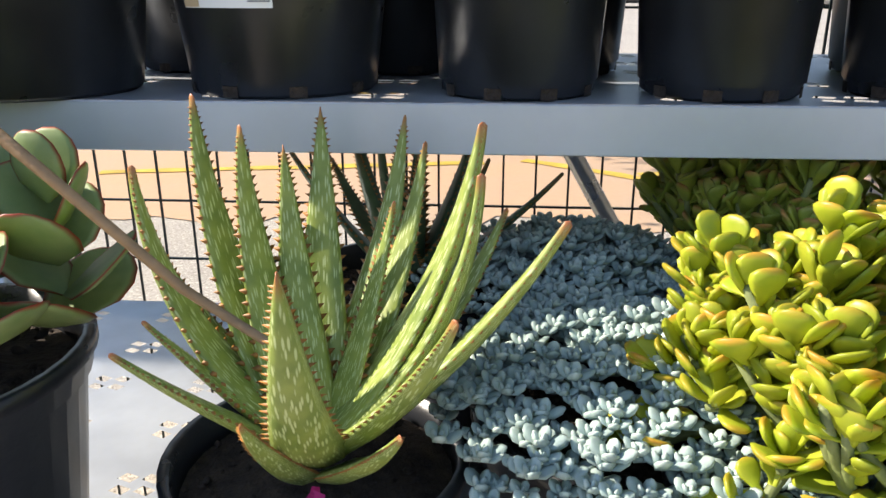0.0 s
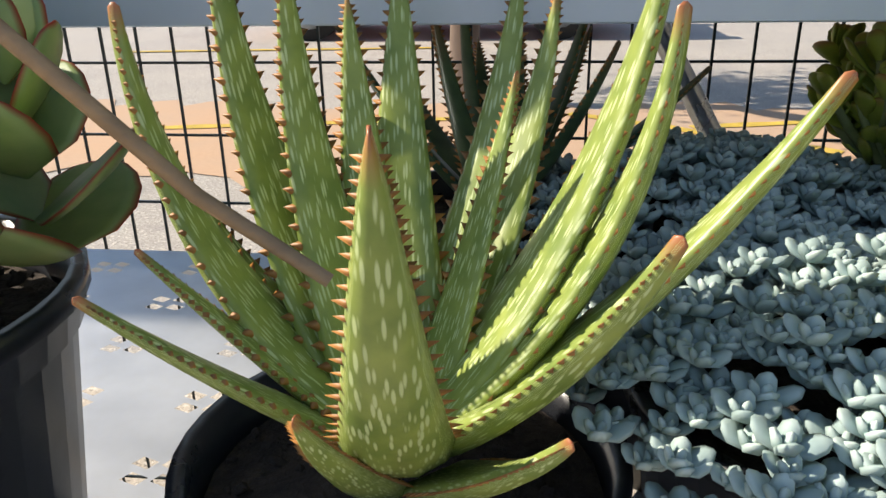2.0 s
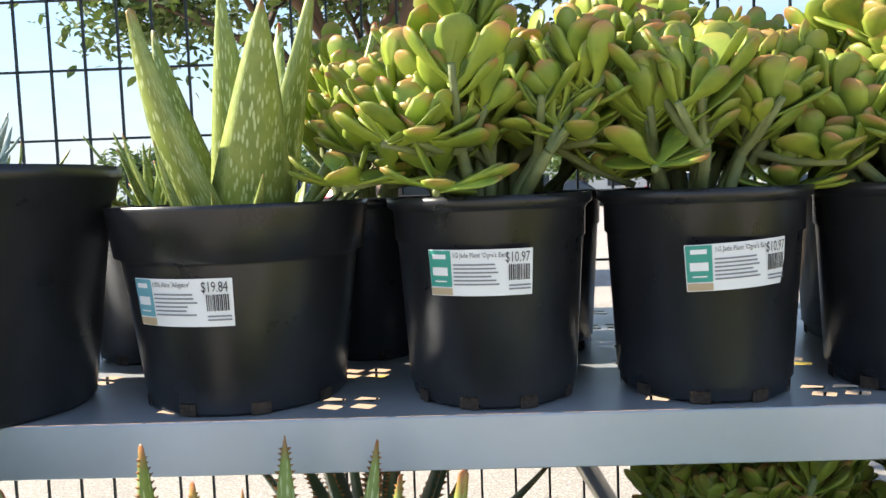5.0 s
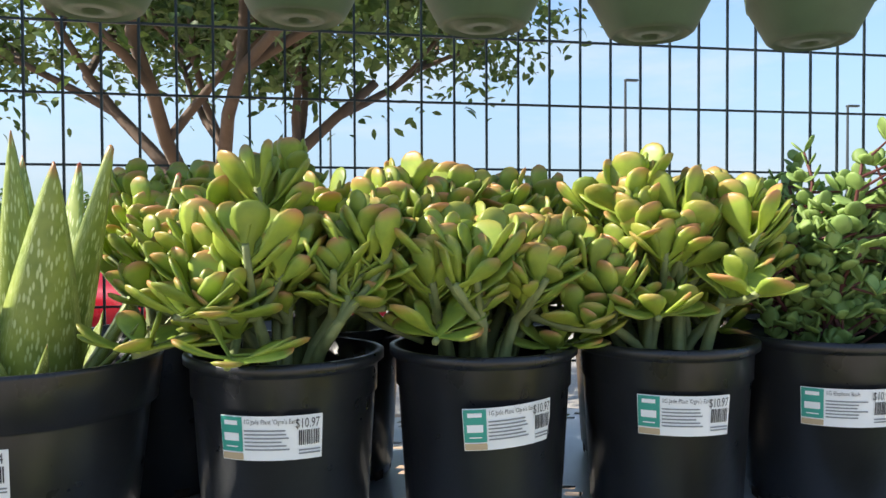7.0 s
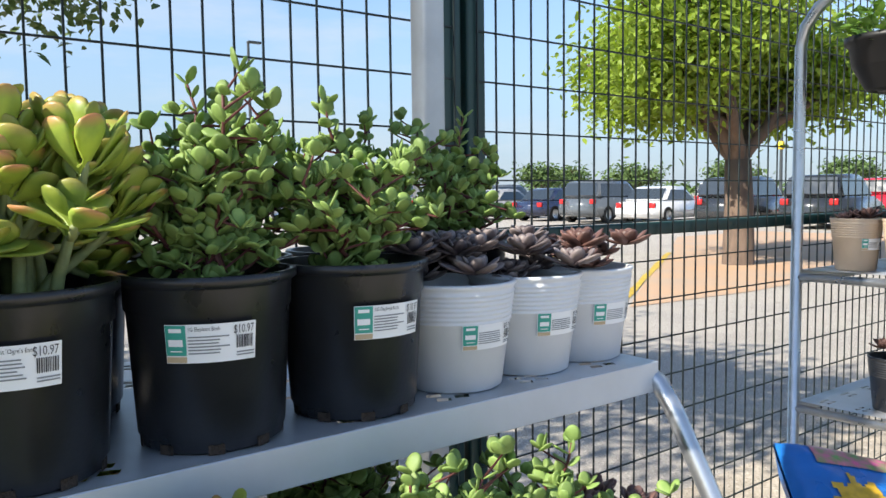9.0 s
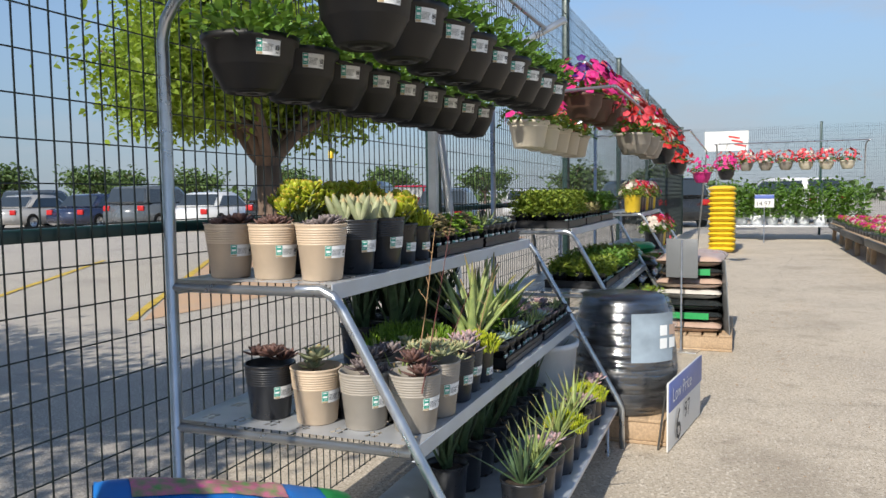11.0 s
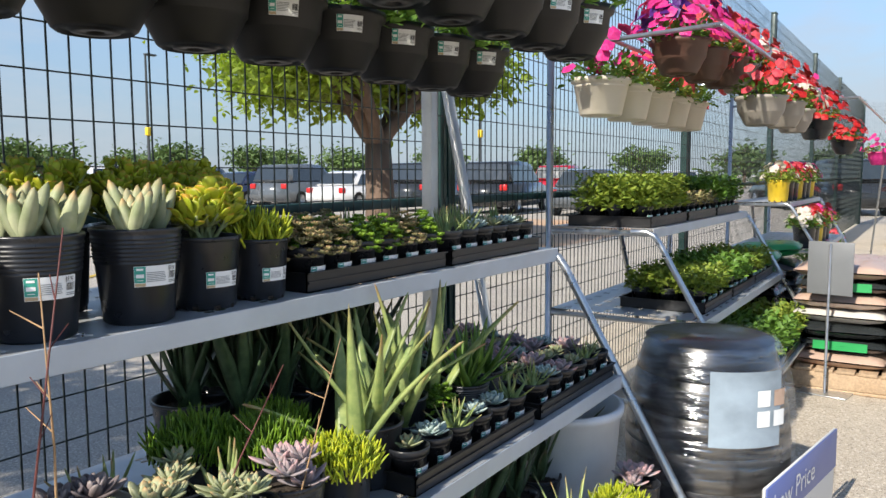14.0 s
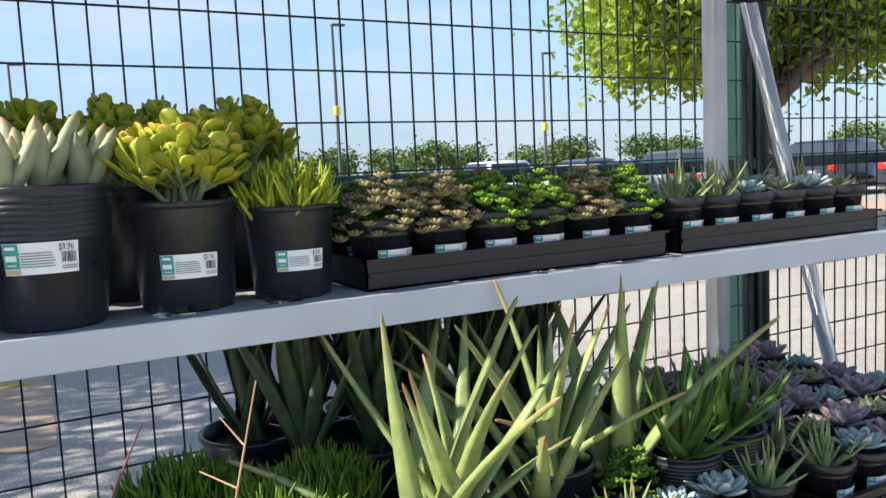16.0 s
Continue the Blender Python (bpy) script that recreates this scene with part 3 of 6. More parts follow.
# ---- pots ----
def pot_shape(kind):
    """Profile (outer wall, rim, inner wall) and its numbers: rim radius, base radius, height."""
    if kind == "nursery":
        R, r, h = 0.082, 0.067, 0.165
        p = [(0.0, 0.004), (r - 0.012, 0.004), (r - 0.006, 0.0), (r, 0.004), (r + 0.001, 0.012), (r + 0.003, 0.0135), (R - 0.005, h - 0.036), (R - 0.003, h - 0.034), (R - 0.0025, h - 0.012), (R - 0.001, h - 0.010), (R + 0.003, h - 0.007), (R + 0.003, h), (R - 0.003, h), (R - 0.006, h - 0.03), (R - 0.008, h - 0.05)]
    elif kind == "wide":
        R, r, h = 0.110, 0.084, 0.165
        p = [(0.0, 0.004), (r - 0.01, 0.004), (r - 0.004, 0.0), (r, 0.004), (R - 0.012, h - 0.046), (R - 0.011, h - 0.043), (R - 0.006, h - 0.041), (R - 0.001, h - 0.004), (R, h), (R - 0.004, h), (R - 0.008, h - 0.02), (R - 0.013, h - 0.04)]
    elif kind == "ribbed":
        R, r, h = 0.064, 0.050, 0.140
        p = [(0.0, 0.004), (r - 0.008, 0.004), (r - 0.004, 0.0), (r, 0.003)]
        for i in range(7):
            z = h - 0.052 + i * 0.006
            R1 = r + (R - r) * z / h
            p += [(R1, z), (R1 + 0.0016, z + 0.0015), (R1 + 0.0016, z + 0.0035), (R1 + 0.0003, z + 0.005)]
        p += [(R, h - 0.006), (R + 0.002, h - 0.003), (R + 0.001, h), (R - 0.003, h), (R - 0.006, h - 0.03)]
    elif kind == "small":
        R, r, h = 0.046, 0.034, 0.082
        p = [(0.0, 0.003), (r - 0.004, 0.003), (r, 0.0), (R - 0.006, h - 0.016), (R - 0.002, h - 0.015), (R, h - 0.002), (R - 0.001, h), (R - 0.004, h), (R - 0.006, h - 0.02)]
    elif kind == "big":
        R, r, h = 0.118, 0.090, 0.20
        p = [(0.0, 0.004), (r - 0.01, 0.004), (r - 0.004, 0.0), (r, 0.004), (R - 0.006, h - 0.03), (R - 0.002, h - 0.027), (R + 0.001, h - 0.012), (R + 0.004, h - 0.010), (R + 0.004, h), (R - 0.004, h), (R - 0.008, h - 0.03)]
    elif kind == "basket":
        R, r, h = 0.115, 0.066, 0.135
        p = [(0.016, 0.012), (0.016, 0.0), (0.040, 0.0), (0.044, 0.006), (r - 0.008, 0.006), (r - 0.004, 0.0), (r + 0.004, 0.006), (R - 0.016, h * 0.45), (R - 0.013, h * 0.47), (R - 0.006, h - 0.02), (R + 0.004, h - 0.015), (R + 0.006, h), (R - 0.003, h), (R - 0.008, h - 0.03)]
    elif kind == "windowbox":
        R, r, h = 0.10, 0.072, 0.13
        p = [(0.0, 0.0), (r - 0.004, 0.0), (r, 0.004), (R - 0.006, h - 0.018), (R + 0.003, h - 0.014), (R + 0.004, h), (R - 0.004, h), (R - 0.008, h - 0.03)]
    return p, R, r, h


def put_pot(kind, material, parent, soil=True, k=40):
    p, R, r, h = pot_shape(kind)
    me = cached(("pot", kind, material.name), lambda: mesh_of(lathe(p, k)))
    ob = part("pot", me, material, parent)
    if soil:
        def heap():
            rg = np.random.RandomState(3)
            a = Acc()
            a.add(lathe([(0.001, h - 0.018), (R * 0.5, h - 0.020), (R - 0.009, h - 0.026)], 24))
            for _ in range(130 if kind == "big" else 22):
                t, q = rg.rand() * 6.28, (R - 0.014) * math.sqrt(rg.rand())
                s = 0.002 + 0.004 * rg.rand()
                a.add(leaf(2 * s, 1.6 * s, 1.3 * s, oval, n=4, k=4), turn(rg.rand() * 360, 20), (q * math.cos(t), q * math.sin(t), h - 0.021))
            return a.mesh("soil")
        part("soil", cached(("soil", kind), heap), M_SOIL, parent)
    if kind in ("nursery", "wide"):
        def notch():
            a = Acc()
            for q in range(9):
                t = 2 * math.pi * q / 9 + 0.2
                rr = r + 0.0006
                d = 0.11 if kind == "nursery" else 0.09
                w = [(rr * math.cos(t + s), rr * math.sin(t + s)) for s in (-d, 0, d)]
                v = [(x, y, 0.001) for x, y in w] + [(x * 1.006, y * 1.006, 0.0105) for x, y in w]
                a.add(piece(v, [(0, 1, 4, 3), (1, 2, 5, 4)]))
            return a.mesh("drain_rim")
        tagged(part("drain_rim", cached(("notch", kind), notch), M_SOIL, ob), kind="stuff")
    return ob, R, r, h


def label_meshes(kind, w, h, zc, price, title, narrow=False):
    p, R, r, H = pot_shape(kind)

    def wall(z):
        q = z / H
        if kind == "basket":
            return R - 0.013 + 0.007 * (z - H * 0.47) / (H * 0.53 - 0.02) + 0.001
        if kind == "wide":
            return r + (R - 0.012 - r) * z / (H - 0.046)
        return r + (R - r) * q + 0.0006

    def bent(x, z, off):
        a = x / wall(zc)
        rr = wall(z) + off
        return (rr * math.sin(a), -rr * math.cos(a), z)

    def patch(x0, x1, z0, z1, off, n=8):
        v, f = [], []
        for i in range(n + 1):
            x = x0 + (x1 - x0) * i / n
            v += [bent(x, zc + z0, off), bent(x, zc + z1, off)]
            if i:
                b = 2 * i
                f.append((b - 2, b, b + 1, b - 1))
        return piece(v, f)

    def bend_word(text, size, x, z, thin=1.0, off=0.0021):
        me = word(text, size)
        for vt in me.vertices:
            vt.co = Vector(bent(x + vt.co.x * thin, zc + z + vt.co.y, off))
        return me

    out = {"label": mesh_of(patch(-w / 2, w / 2, -h / 2, h / 2, 0.0009), patch(-w / 2, w / 2, -h / 2, h / 2, 0.0002))}
    g = -w / 2 + w * 0.235
    out["green"] = mesh_of(patch(-w / 2 + 0.0006, g, -h / 2 + h * 0.2, h / 2 - 0.0006, 0.0014, 4))
    out["tan"] = mesh_of(patch(-w / 2 + 0.0006, g, -h / 2 + 0.0006, -h / 2 + h * 0.17, 0.0014, 4))
    out["emblem"] = mesh_of(patch(-w / 2 + w * 0.04, g - w * 0.035, -h * 0.06, h * 0.12, 0.0018, 4), patch(-w / 2 + w * 0.05, g - w * 0.045, h * 0.30, h * 0.40, 0.0018, 3), patch(-w / 2 + w * 0.06, g - w * 0.05, -h * 0.20, -h * 0.17, 0.0018, 3))
    rg = random.Random(len(price) + len(title))
    bars = [patch(g + w * 0.02, g + w * (0.34 + 0.12 * rg.random()), h * 0.16 - i * h * 0.085, h * 0.16 - i * h * 0.085 + h * 0.035, 0.0016, 4) for i in range(6)]
    bars += [patch(w * 0.27, w * 0.48, -h * 0.30 - i * h * 0.075, -h * 0.30 - i * h * 0.075 + h * 0.035, 0.0016, 3) for i in range(2)]
    out["print"] = mesh_of(*bars)
    x, code = w * 0.27, []
    while x < w * 0.46:
        b = rg.choice((0.0004, 0.0007, 0.001))
        code.append(patch(x, x + b, -h * 0.17, h * 0.17, 0.0016, 1))
        x += b + rg.choice((0.0004, 0.0007))
    out["barcode"] = mesh_of(*code)
    if price:
        out["price"] = bend_word(price, h * 0.31, w * 0.235, h * 0.32, 0.62)
    if title:
        out["title"] = bend_word(title, h * 0.15, g + w * 0.02, h * 0.38, 0.72)
    return out


def put_label(pot, kind, az, price="", title="", w=0.080, h=0.035, zc=None, teal=False, tilt=0.0):
    zc = zc if zc is not None else pot_shape(kind)[3] * 0.50
    ms = cached(("label", kind, price, title, w, h, round(zc, 3)), lambda: label_meshes(kind, w, h, zc, price, title))
    m = pose(0, 0, 0, 0, tilt, az)
    lab = part("label", ms["label"], M_LABEL, pot, "white printed price label", m)
    for key, name, mt in (("green", "green_panel", M_LTEAL if teal else M_LGREEN), ("tan", "tan_panel", M_LTAN), ("emblem", "emblem", M_LABEL), ("print", "small_print", M_INKG), ("barcode", "barcode", M_INK), ("price", "price", M_INK), ("title", "title", M_INK)):
        if key in ms:
            me = ms[key]
            if teal and key == "green":
                me = cached(("teal", id(me)), lambda: ms["green"].copy())
            ob = part(name, me, mt, lab)
            if key in ("barcode", "print", "emblem"):
                ob["kind"] = "stuff"
    return lab


# ---- plants ----


def jade(seed, n=11, spread=0.085, height=0.14, L=0.050, W=0.0245, droop=0, tips=(3, 5)):
    rg = random.Random(seed)
    lv, st = Acc(), Acc()
    for i in range(n):
        az = 360 * i / n + rg.uniform(-25, 25)
        out = spread * rg.uniform(0.15, 1.0)
        h = height * rg.uniform(0.65, 1.05) * (1 - 0.30 * (out / spread) ** 2)
        ca, sa = math.cos(radians(az)), math.sin(radians(az))
        base = Vector((0.035 * rg.random() * ca, 0.035 * rg.random() * sa, -0.02))
        mid = Vector((0.55 * out * ca, 0.55 * out * sa, h * 0.45))
        st.add(tube([base, (base + mid) / 2 + Vector((0, 0, 0.008)), mid], 0.0062, 7, 0.0045))
        for q in range(rg.randint(*tips)):
            a2 = az + rg.uniform(-70, 70)
            low = droop and rg.random() < 0.16
            end = mid + Vector((0.05 * math.cos(radians(a2)) * rg.uniform(0.4, 1.1), 0.05 * math.sin(radians(a2)) * rg.uniform(0.4, 1.1), (h * 0.55) * rg.uniform(0.6, 1.15) if not low else rg.uniform(-0.05, 0.01)))
            if low:
                end += Vector((0.03 * math.cos(radians(a2)), 0.03 * math.sin(radians(a2)), 0.01))
            st.add(tube([mid, (mid + end) / 2 + Vector((0, 0, -0.004)), end], 0.0042, 6, 0.003))
            d = (end - mid).normalized()
            el0 = math.degrees(math.asin(max(-1, min(1, d.z))))
            for c in range(rg.randint(5, 8)):
                az3 = c * 97 + rg.uniform(-35, 35)
                el = 38 + 48 * c / 10 + rg.uniform(-22, 12)
                if low:
                    el -= 35
                f = 1.12 - 0.05 * c
                at = end - d * (0.022 * (1 - c / 9))
                lv.add(leaf(L * f * rg.uniform(0.75, 1.1), W * f * rg.uniform(0.85, 1.15), 0.0050, spoon, rg.uniform(5, 40), 7, 8, 0.12), turn(az3, el, rg.uniform(-20, 20)), at)
            for c in range(6):
                t = rg.uniform(0.15, 0.95)
                f = rg.uniform(0.6, 1.0)
                lv.add(leaf(L * f, W * f, 0.0045, spoon, rg.uniform(10, 45), 6, 8, 0.12), turn(rg.uniform(0, 360), rg.uniform(5, 65), rg.uniform(-30, 30)), mid + (end - mid) * t)
    return lv, st


def elephant(seed, n=22, spread=0.105, height=0.20):
    rg = random.Random(seed)
    lv, st = Acc(), Acc()
    for i in range(n):
        az = 360 * i / n + rg.uniform(-20, 20)
        out = spread * rg.uniform(0.1, 1.0)
        h = height * rg.uniform(0.45, 1.1) * (1 - 0.55 * (out / spread) ** 2)
        pts = [Vector((0.03 * math.cos(i), 0.03 * math.sin(i), -0.02))]
        for s in range(1, 7):
            t = s / 6
            pts.append(Vector((out * t * math.cos(radians(az)) + rg.uniform(-0.007, 0.007), out * t * math.sin(radians(az)) + rg.uniform(-0.007, 0.007), h * t ** 0.8)))
        st.add(tube(pts, 0.0030, 6, 0.0014))
        for s in range(1, 7):
            for q in range(2):
                p = pts[s] + (pts[s - 1] - pts[s]) * 0.5 * q
                a0 = rg.uniform(0, 180)
                for side in (0, 180):
                    lv.add(leaf(0.0190, 0.0165, 0.003, oval, 10, 5, 6), turn(a0 + side, rg.uniform(15, 80), rg.uniform(-35, 35)), p, rg.uniform(0.75, 1.2))
                if rg.random() < 0.75:
                    a1 = rg.uniform(0, 360)
                    ln = rg.uniform(0.015, 0.04)
                    e = p + Vector((ln * math.cos(radians(a1)), ln * math.sin(radians(a1)), ln * rg.uniform(-0.3, 0.9)))
                    st.add(tube([p, e], 0.0016, 5, 0.001))
                    for side in (0, 90, 180, 270):
                        lv.add(leaf(0.0190, 0.0165, 0.003, oval, 10, 5, 6), turn(a1 + side, rg.uniform(10, 80), rg.uniform(-35, 35)), e, rg.uniform(0.7, 1.2))
    return lv, st


def rosette(lv, at, size, n=18, W=0.42, shape=fat, lo=5, hi=80, seed=0, T=0.16, bend=25):
    rg = random.Random(seed)
    for c in range(n):
        q = c / n
        lv.add(leaf(size * (1.0 - 0.5 * q), size * W * (1.0 - 0.45 * q), size * T, shape, bend, *((4, 5) if size < 0.02 else (5, 6)), 0.12), turn(c * 137.5 + rg.uniform(-8, 8), lo + (hi - lo) * q, rg.uniform(-8, 8)), at)


def mat_of_rosettes(seed, rx, ry, n, size, dome=0.05, W=0.55, leaves=9, T=0.22, lo=10, shape=fat):
    rg = random.Random(seed)
    lv = Acc()
    for i in range(n):
        t, q = i * 2.39996, math.sqrt((i + 0.5) / n)
        x, y = rx * q * math.cos(t), ry * q * math.sin(t)
        z = dome * (1 - q * q) + rg.uniform(-0.014, 0.014)
        rosette(lv, (x + rg.uniform(-0.007, 0.007), y + rg.uniform(-0.007, 0.007), z), size * rg.uniform(0.75, 1.2), leaves, W, shape, lo, 75, rg.random(), T)
    return lv


def spiky(seed, n, L, W, lo, hi, shape=blade, T=0.012, bend=(5, 30), channel=0.35, seg=8):
    rg = random.Random(seed)
    lv = Acc()
    for c in range(n):
        q = (c + 0.5) / n
        lv.add(leaf(L * rg.uniform(0.7, 1.1), W * rg.uniform(0.8, 1.15), T, shape, rg.uniform(*bend), seg, 6, channel), turn(c * 137.5 + rg.uniform(-15, 15), lo + (hi - lo) * q + rg.uniform(-6, 6), rg.uniform(-15, 15)), (rg.uniform(-0.012, 0.012), rg.uniform(-0.012, 0.012), -0.01))
    return lv


def tufts(seed, R, n, L, W, h=0.02):
    rg = random.Random(seed)
    lv = Acc()
    for i in range(n):
        t, q = i * 2.39996, math.sqrt((i + 0.5) / n)
        lv.add(leaf(L * rg.uniform(0.6, 1.2), W, W, fat, rg.uniform(-20, 20), 5, 5), turn(rg.uniform(0, 360), rg.uniform(45, 88)), (R * q * math.cos(t), R * q * math.sin(t), h * (1 - q * q) - 0.012))
    return lv


def bush(seed, R, h, n, size, flat=0.5):
    rg = random.Random(seed)
    lv = Acc()
    for i in range(n):
        a, u, r = rg.uniform(0, 360), rg.uniform(0, 1), rg.uniform(0.45, 1.0)
        z = h * u * r
        q = R * math.sqrt(max(0.05, 1 - (u - 0.25) ** 2)) * r
        lv.add(leaflet(size, size * 0.58, 0.2, rg.uniform(-0.1, 0.25)), turn(a + rg.uniform(-60, 60), rg.uniform(-20, 60), rg.uniform(-40, 40)), (q * math.cos(radians(a)), q * math.sin(radians(a)), z), rg.uniform(0.7, 1.25))
    return lv


def blooms(seed, R, h, n, size, z0=0.0):
    rg = random.Random(seed)
    lv = Acc()
    for i in range(n):
        a, u = rg.uniform(0, 360), rg.uniform(0, 1)
        q = R * math.sqrt(max(0.1, 1 - (u - 0.1) ** 2)) * rg.uniform(0.9, 1.1)
        at = (q * math.cos(radians(a)), q * math.sin(radians(a)), z0 + h * u)
        el = rg.uniform(10, 70)
        rt = turn(a, el)
        for p in range(5):
            lv.add(leaflet(size * 0.55, size * 0.62, 0.1, 0.1), rt @ turn(0, 90) @ turn(72 * p, 18), at)
    return lv


def potted(name, at, pot, potmat, foliage, label, category="potted plant", group="", rz=0, lift=None, extra=None, size=1.0):
    """A plant in its pot. foliage: list of (part name, mesh key, maker, material)."""
    th = thing(name, pose(*at, 0, 0, rz), label, category, group)
    if size != 1.0:
        th.scale = (size, size, size)
    ob, R, r, h = put_pot(pot, potmat, th)
    for nm, key, make, mt in foliage:
        ob2 = part(nm, cached(("plant", key, mt.name), make), mt, th, "", pose(0, 0, (h - 0.018) if lift is None else lift))
        if nm in ("rosette_clump", "flower_mass", "foliage"):
            ob2["kind"] = "stuff"
    if extra:
        extra(th, ob)
    return th


def jade_parts(key, leafm, **kw):
    def both(i):
        return cached(("acc", key), lambda: jade(**kw))[i].mesh(key)
    return [("branching_stem", key + "s", lambda: both(1), M_STEM), ("foliage", key + "l", lambda: both(0), leafm)]


def ele_parts(key, **kw):
    def both(i):
        return cached(("acc", key), lambda: elephant(**kw))[i].mesh(key)
    return [("branching_stem", key + "s", lambda: both(1), M_REDSTEM), ("foliage", key + "l", lambda: both(0), M_ELE)]


# ---- first rack, upper shelf ----
G1 = "pots on the upper shelf of the first rack"
JL = "jade plant with spoon-shaped green leaves tipped red in a black pot"
for i, (x, key, sd, az, tl) in enumerate(((0.086, "jadeA", 11, -8, 0), (0.262, "jadeB", 23, 8, -3), (0.440, "jadeC", 37, -14, 0))):
    potted("potted_jade_plant", (x, 0.757, UZ), "nursery", M_BLACK, jade_parts(key, M_JADE, seed=sd, n=16, spread=0.138, height=0.150, L=0.053, W=0.029, droop=1), JL, "potted plant", G1,
           extra=lambda th, ob, az=az, tl=tl: put_label(ob, "nursery", az, "$10.97", "1G Jade Plant 'Ogre's Ears'", zc=0.108, tilt=tl))
for x, key, sd, az in ((0.610, "eleA", 5, -20), (0.772, "eleB", 9, 0)):
    potted("potted_elephant_bush", (x, 0.760, UZ), "nursery", M_BLACK, ele_parts(key, seed=sd, n=20, spread=0.105, height=0.20), "elephant bush with round leaves and red stems in black pot", "potted plant", G1,
           extra=lambda th, ob, az=az: put_label(ob, "nursery", az, "$10.97", "1G Elephant Bush", zc=0.106))
for i, x in enumerate((0.922, 1.050, 1.165)):
    def dark(i=i):
        lv = Acc()
        rg = random.Random(i)
        for q in range(13):
            rosette(lv, (rg.uniform(-0.052, 0.052), rg.uniform(-0.05, 0.05), rg.uniform(0.0, 0.065)), rg.uniform(0.032, 0.046), 14, 0.55, oval, 5, 75, q, 0.12)
        return lv.mesh("rosettes")
    potted("potted_rosette_succulent", (x, 0.770 + 0.008 * i, UZ), "ribbed", M_WHITEP, [("rosette_clump", "darkros%d" % i, dark, (M_PURPLE, M_PURPLE, M_BROWNL)[i])], "dark purple rosette succulent in a ribbed white pot", "potted plant", G1,
           extra=lambda th, ob, i=i: put_label(ob, "ribbed", 2, "$9.96", "", w=0.064, h=0.032, zc=0.074)).scale = (1.2, 1.2, 0.93)


def aloe_up(seed=4):
    rg = random.Random(seed)
    lv = Acc()
    for az, el, L, W, bd, r in ((-60, 66, 0.195, 0.080, 12, 0.030), (-125, 62, 0.190, 0.082, 18, 0.034), (-20, 74, 0.210, 0.070, 4, 0.030), (70, 70, 0.205, 0.066, 10, 0.026), (150, 64, 0.200, 0.066, 16, 0.034), (15, 55, 0.205, 0.054, 22, 0.042), (110, 76, 0.205, 0.060, 6, 0.014), (-90, 84, 0.215, 0.052, 2, 0.006)):
        lv.add(leaf(L, W, W * 0.26, aloe_blade, bd, 14, 8, 0.22), turn(az, el, rg.uniform(-10, 10)), (r * math.cos(radians(az)), r * math.sin(radians(az)), -0.012))
    for c in range(14):
        az = c * 137.5
        lv.add(leaf(rg.uniform(0.05, 0.095), 0.017, 0.005, aloe_blade, 18, 8, 6, 0.25), turn(az, rg.uniform(25, 65)), (0.058 * math.cos(radians(az)), 0.058 * math.sin(radians(az)), -0.008))
    return lv


potted("potted_spotted_aloe", (-0.128, 0.775, UZ), "wide", M_BLACK, [("foliage", "aloeup", lambda: aloe_up().mesh("aloe"), M_ALOE)], "large spotted aloe in a wide collared black pot", "potted plant", G1,
       extra=lambda th, ob: put_label(ob, "wide", -15, "$19.84", "10IN Aloe 'Alligator'", w=0.086, h=0.037, zc=0.092, teal=True, tilt=0))
potted("potted_agave", (-0.350, 0.745, UZ), "big", M_BLACK, [("foliage", "agup", lambda: spiky(8, 34, 0.09, 0.020, 0, 80, blade, 0.006, (0, 25), 0.2, 7).mesh("agave"), M_BLUE)], "blue-green agave in a tall black pot", "potted plant", G1)
# back row
for x, key, sd in ((-0.04, "jadeD", 51), (0.13, "jadeE", 61), (0.31, "jadeB", 23), (0.50, "jadeA", 11)):
    potted("potted_jade_plant", (x, 0.940, UZ), "nursery", M_BLACK, jade_parts(key, M_JADE, seed=sd, n=12, spread=0.11, height=0.17, L=0.050, W=0.029), JL, "potted plant", "back row of the upper shelf", rz=sd * 7)
for x, key, sd in ((0.68, "eleA", 5), (0.86, "eleB", 9), (1.03, "eleA", 5)):
    potted("potted_elephant_bush", (x, 0.91, UZ), "nursery", M_BLACK, ele_parts(key, seed=sd), "elephant bush with round leaves and red stems in black pot", "potted plant", "back row of the upper shelf", rz=x * 200)
for x in (-0.27, -0.46):
    potted("potted_agave", (x, 0.95, UZ), "nursery", M_BLACK, [("foliage", "agback", lambda: spiky(18, 30, 0.12, 0.020, 15, 88, blade, 0.006, (0, 25), 0.2, 7).mesh("agave"), M_ALOE)], "small spiky aloe in a black pot", "potted plant", "back row of the upper shelf", rz=x * 300)

# green pots hanging over the first rack


def hanging(name, at, pot, potmat, rail, foliage, label, group, size=1.0, wires=3, labelm=None, yellow=False):
    th = potted(name, at, pot, potmat, foliage, label, "hanging basket", group, size=size)
    p, R, r, h = pot_shape(pot)
    for q in range(wires):
        a = 2 * math.pi * q / wires + 0.4
        part("hanger_wire", mesh_of(tube([((R) * math.cos(a), (R) * math.sin(a), h - 0.004), (0.008 * math.cos(a), 0.008 * math.sin(a), (rail - at[2]) / size - 0.03), (0.0, 0.0, (rail - at[2]) / size + 0.002)], 0.0014, 5)), M_TRAY, th)
    if labelm:
        labelm(th)
    return th


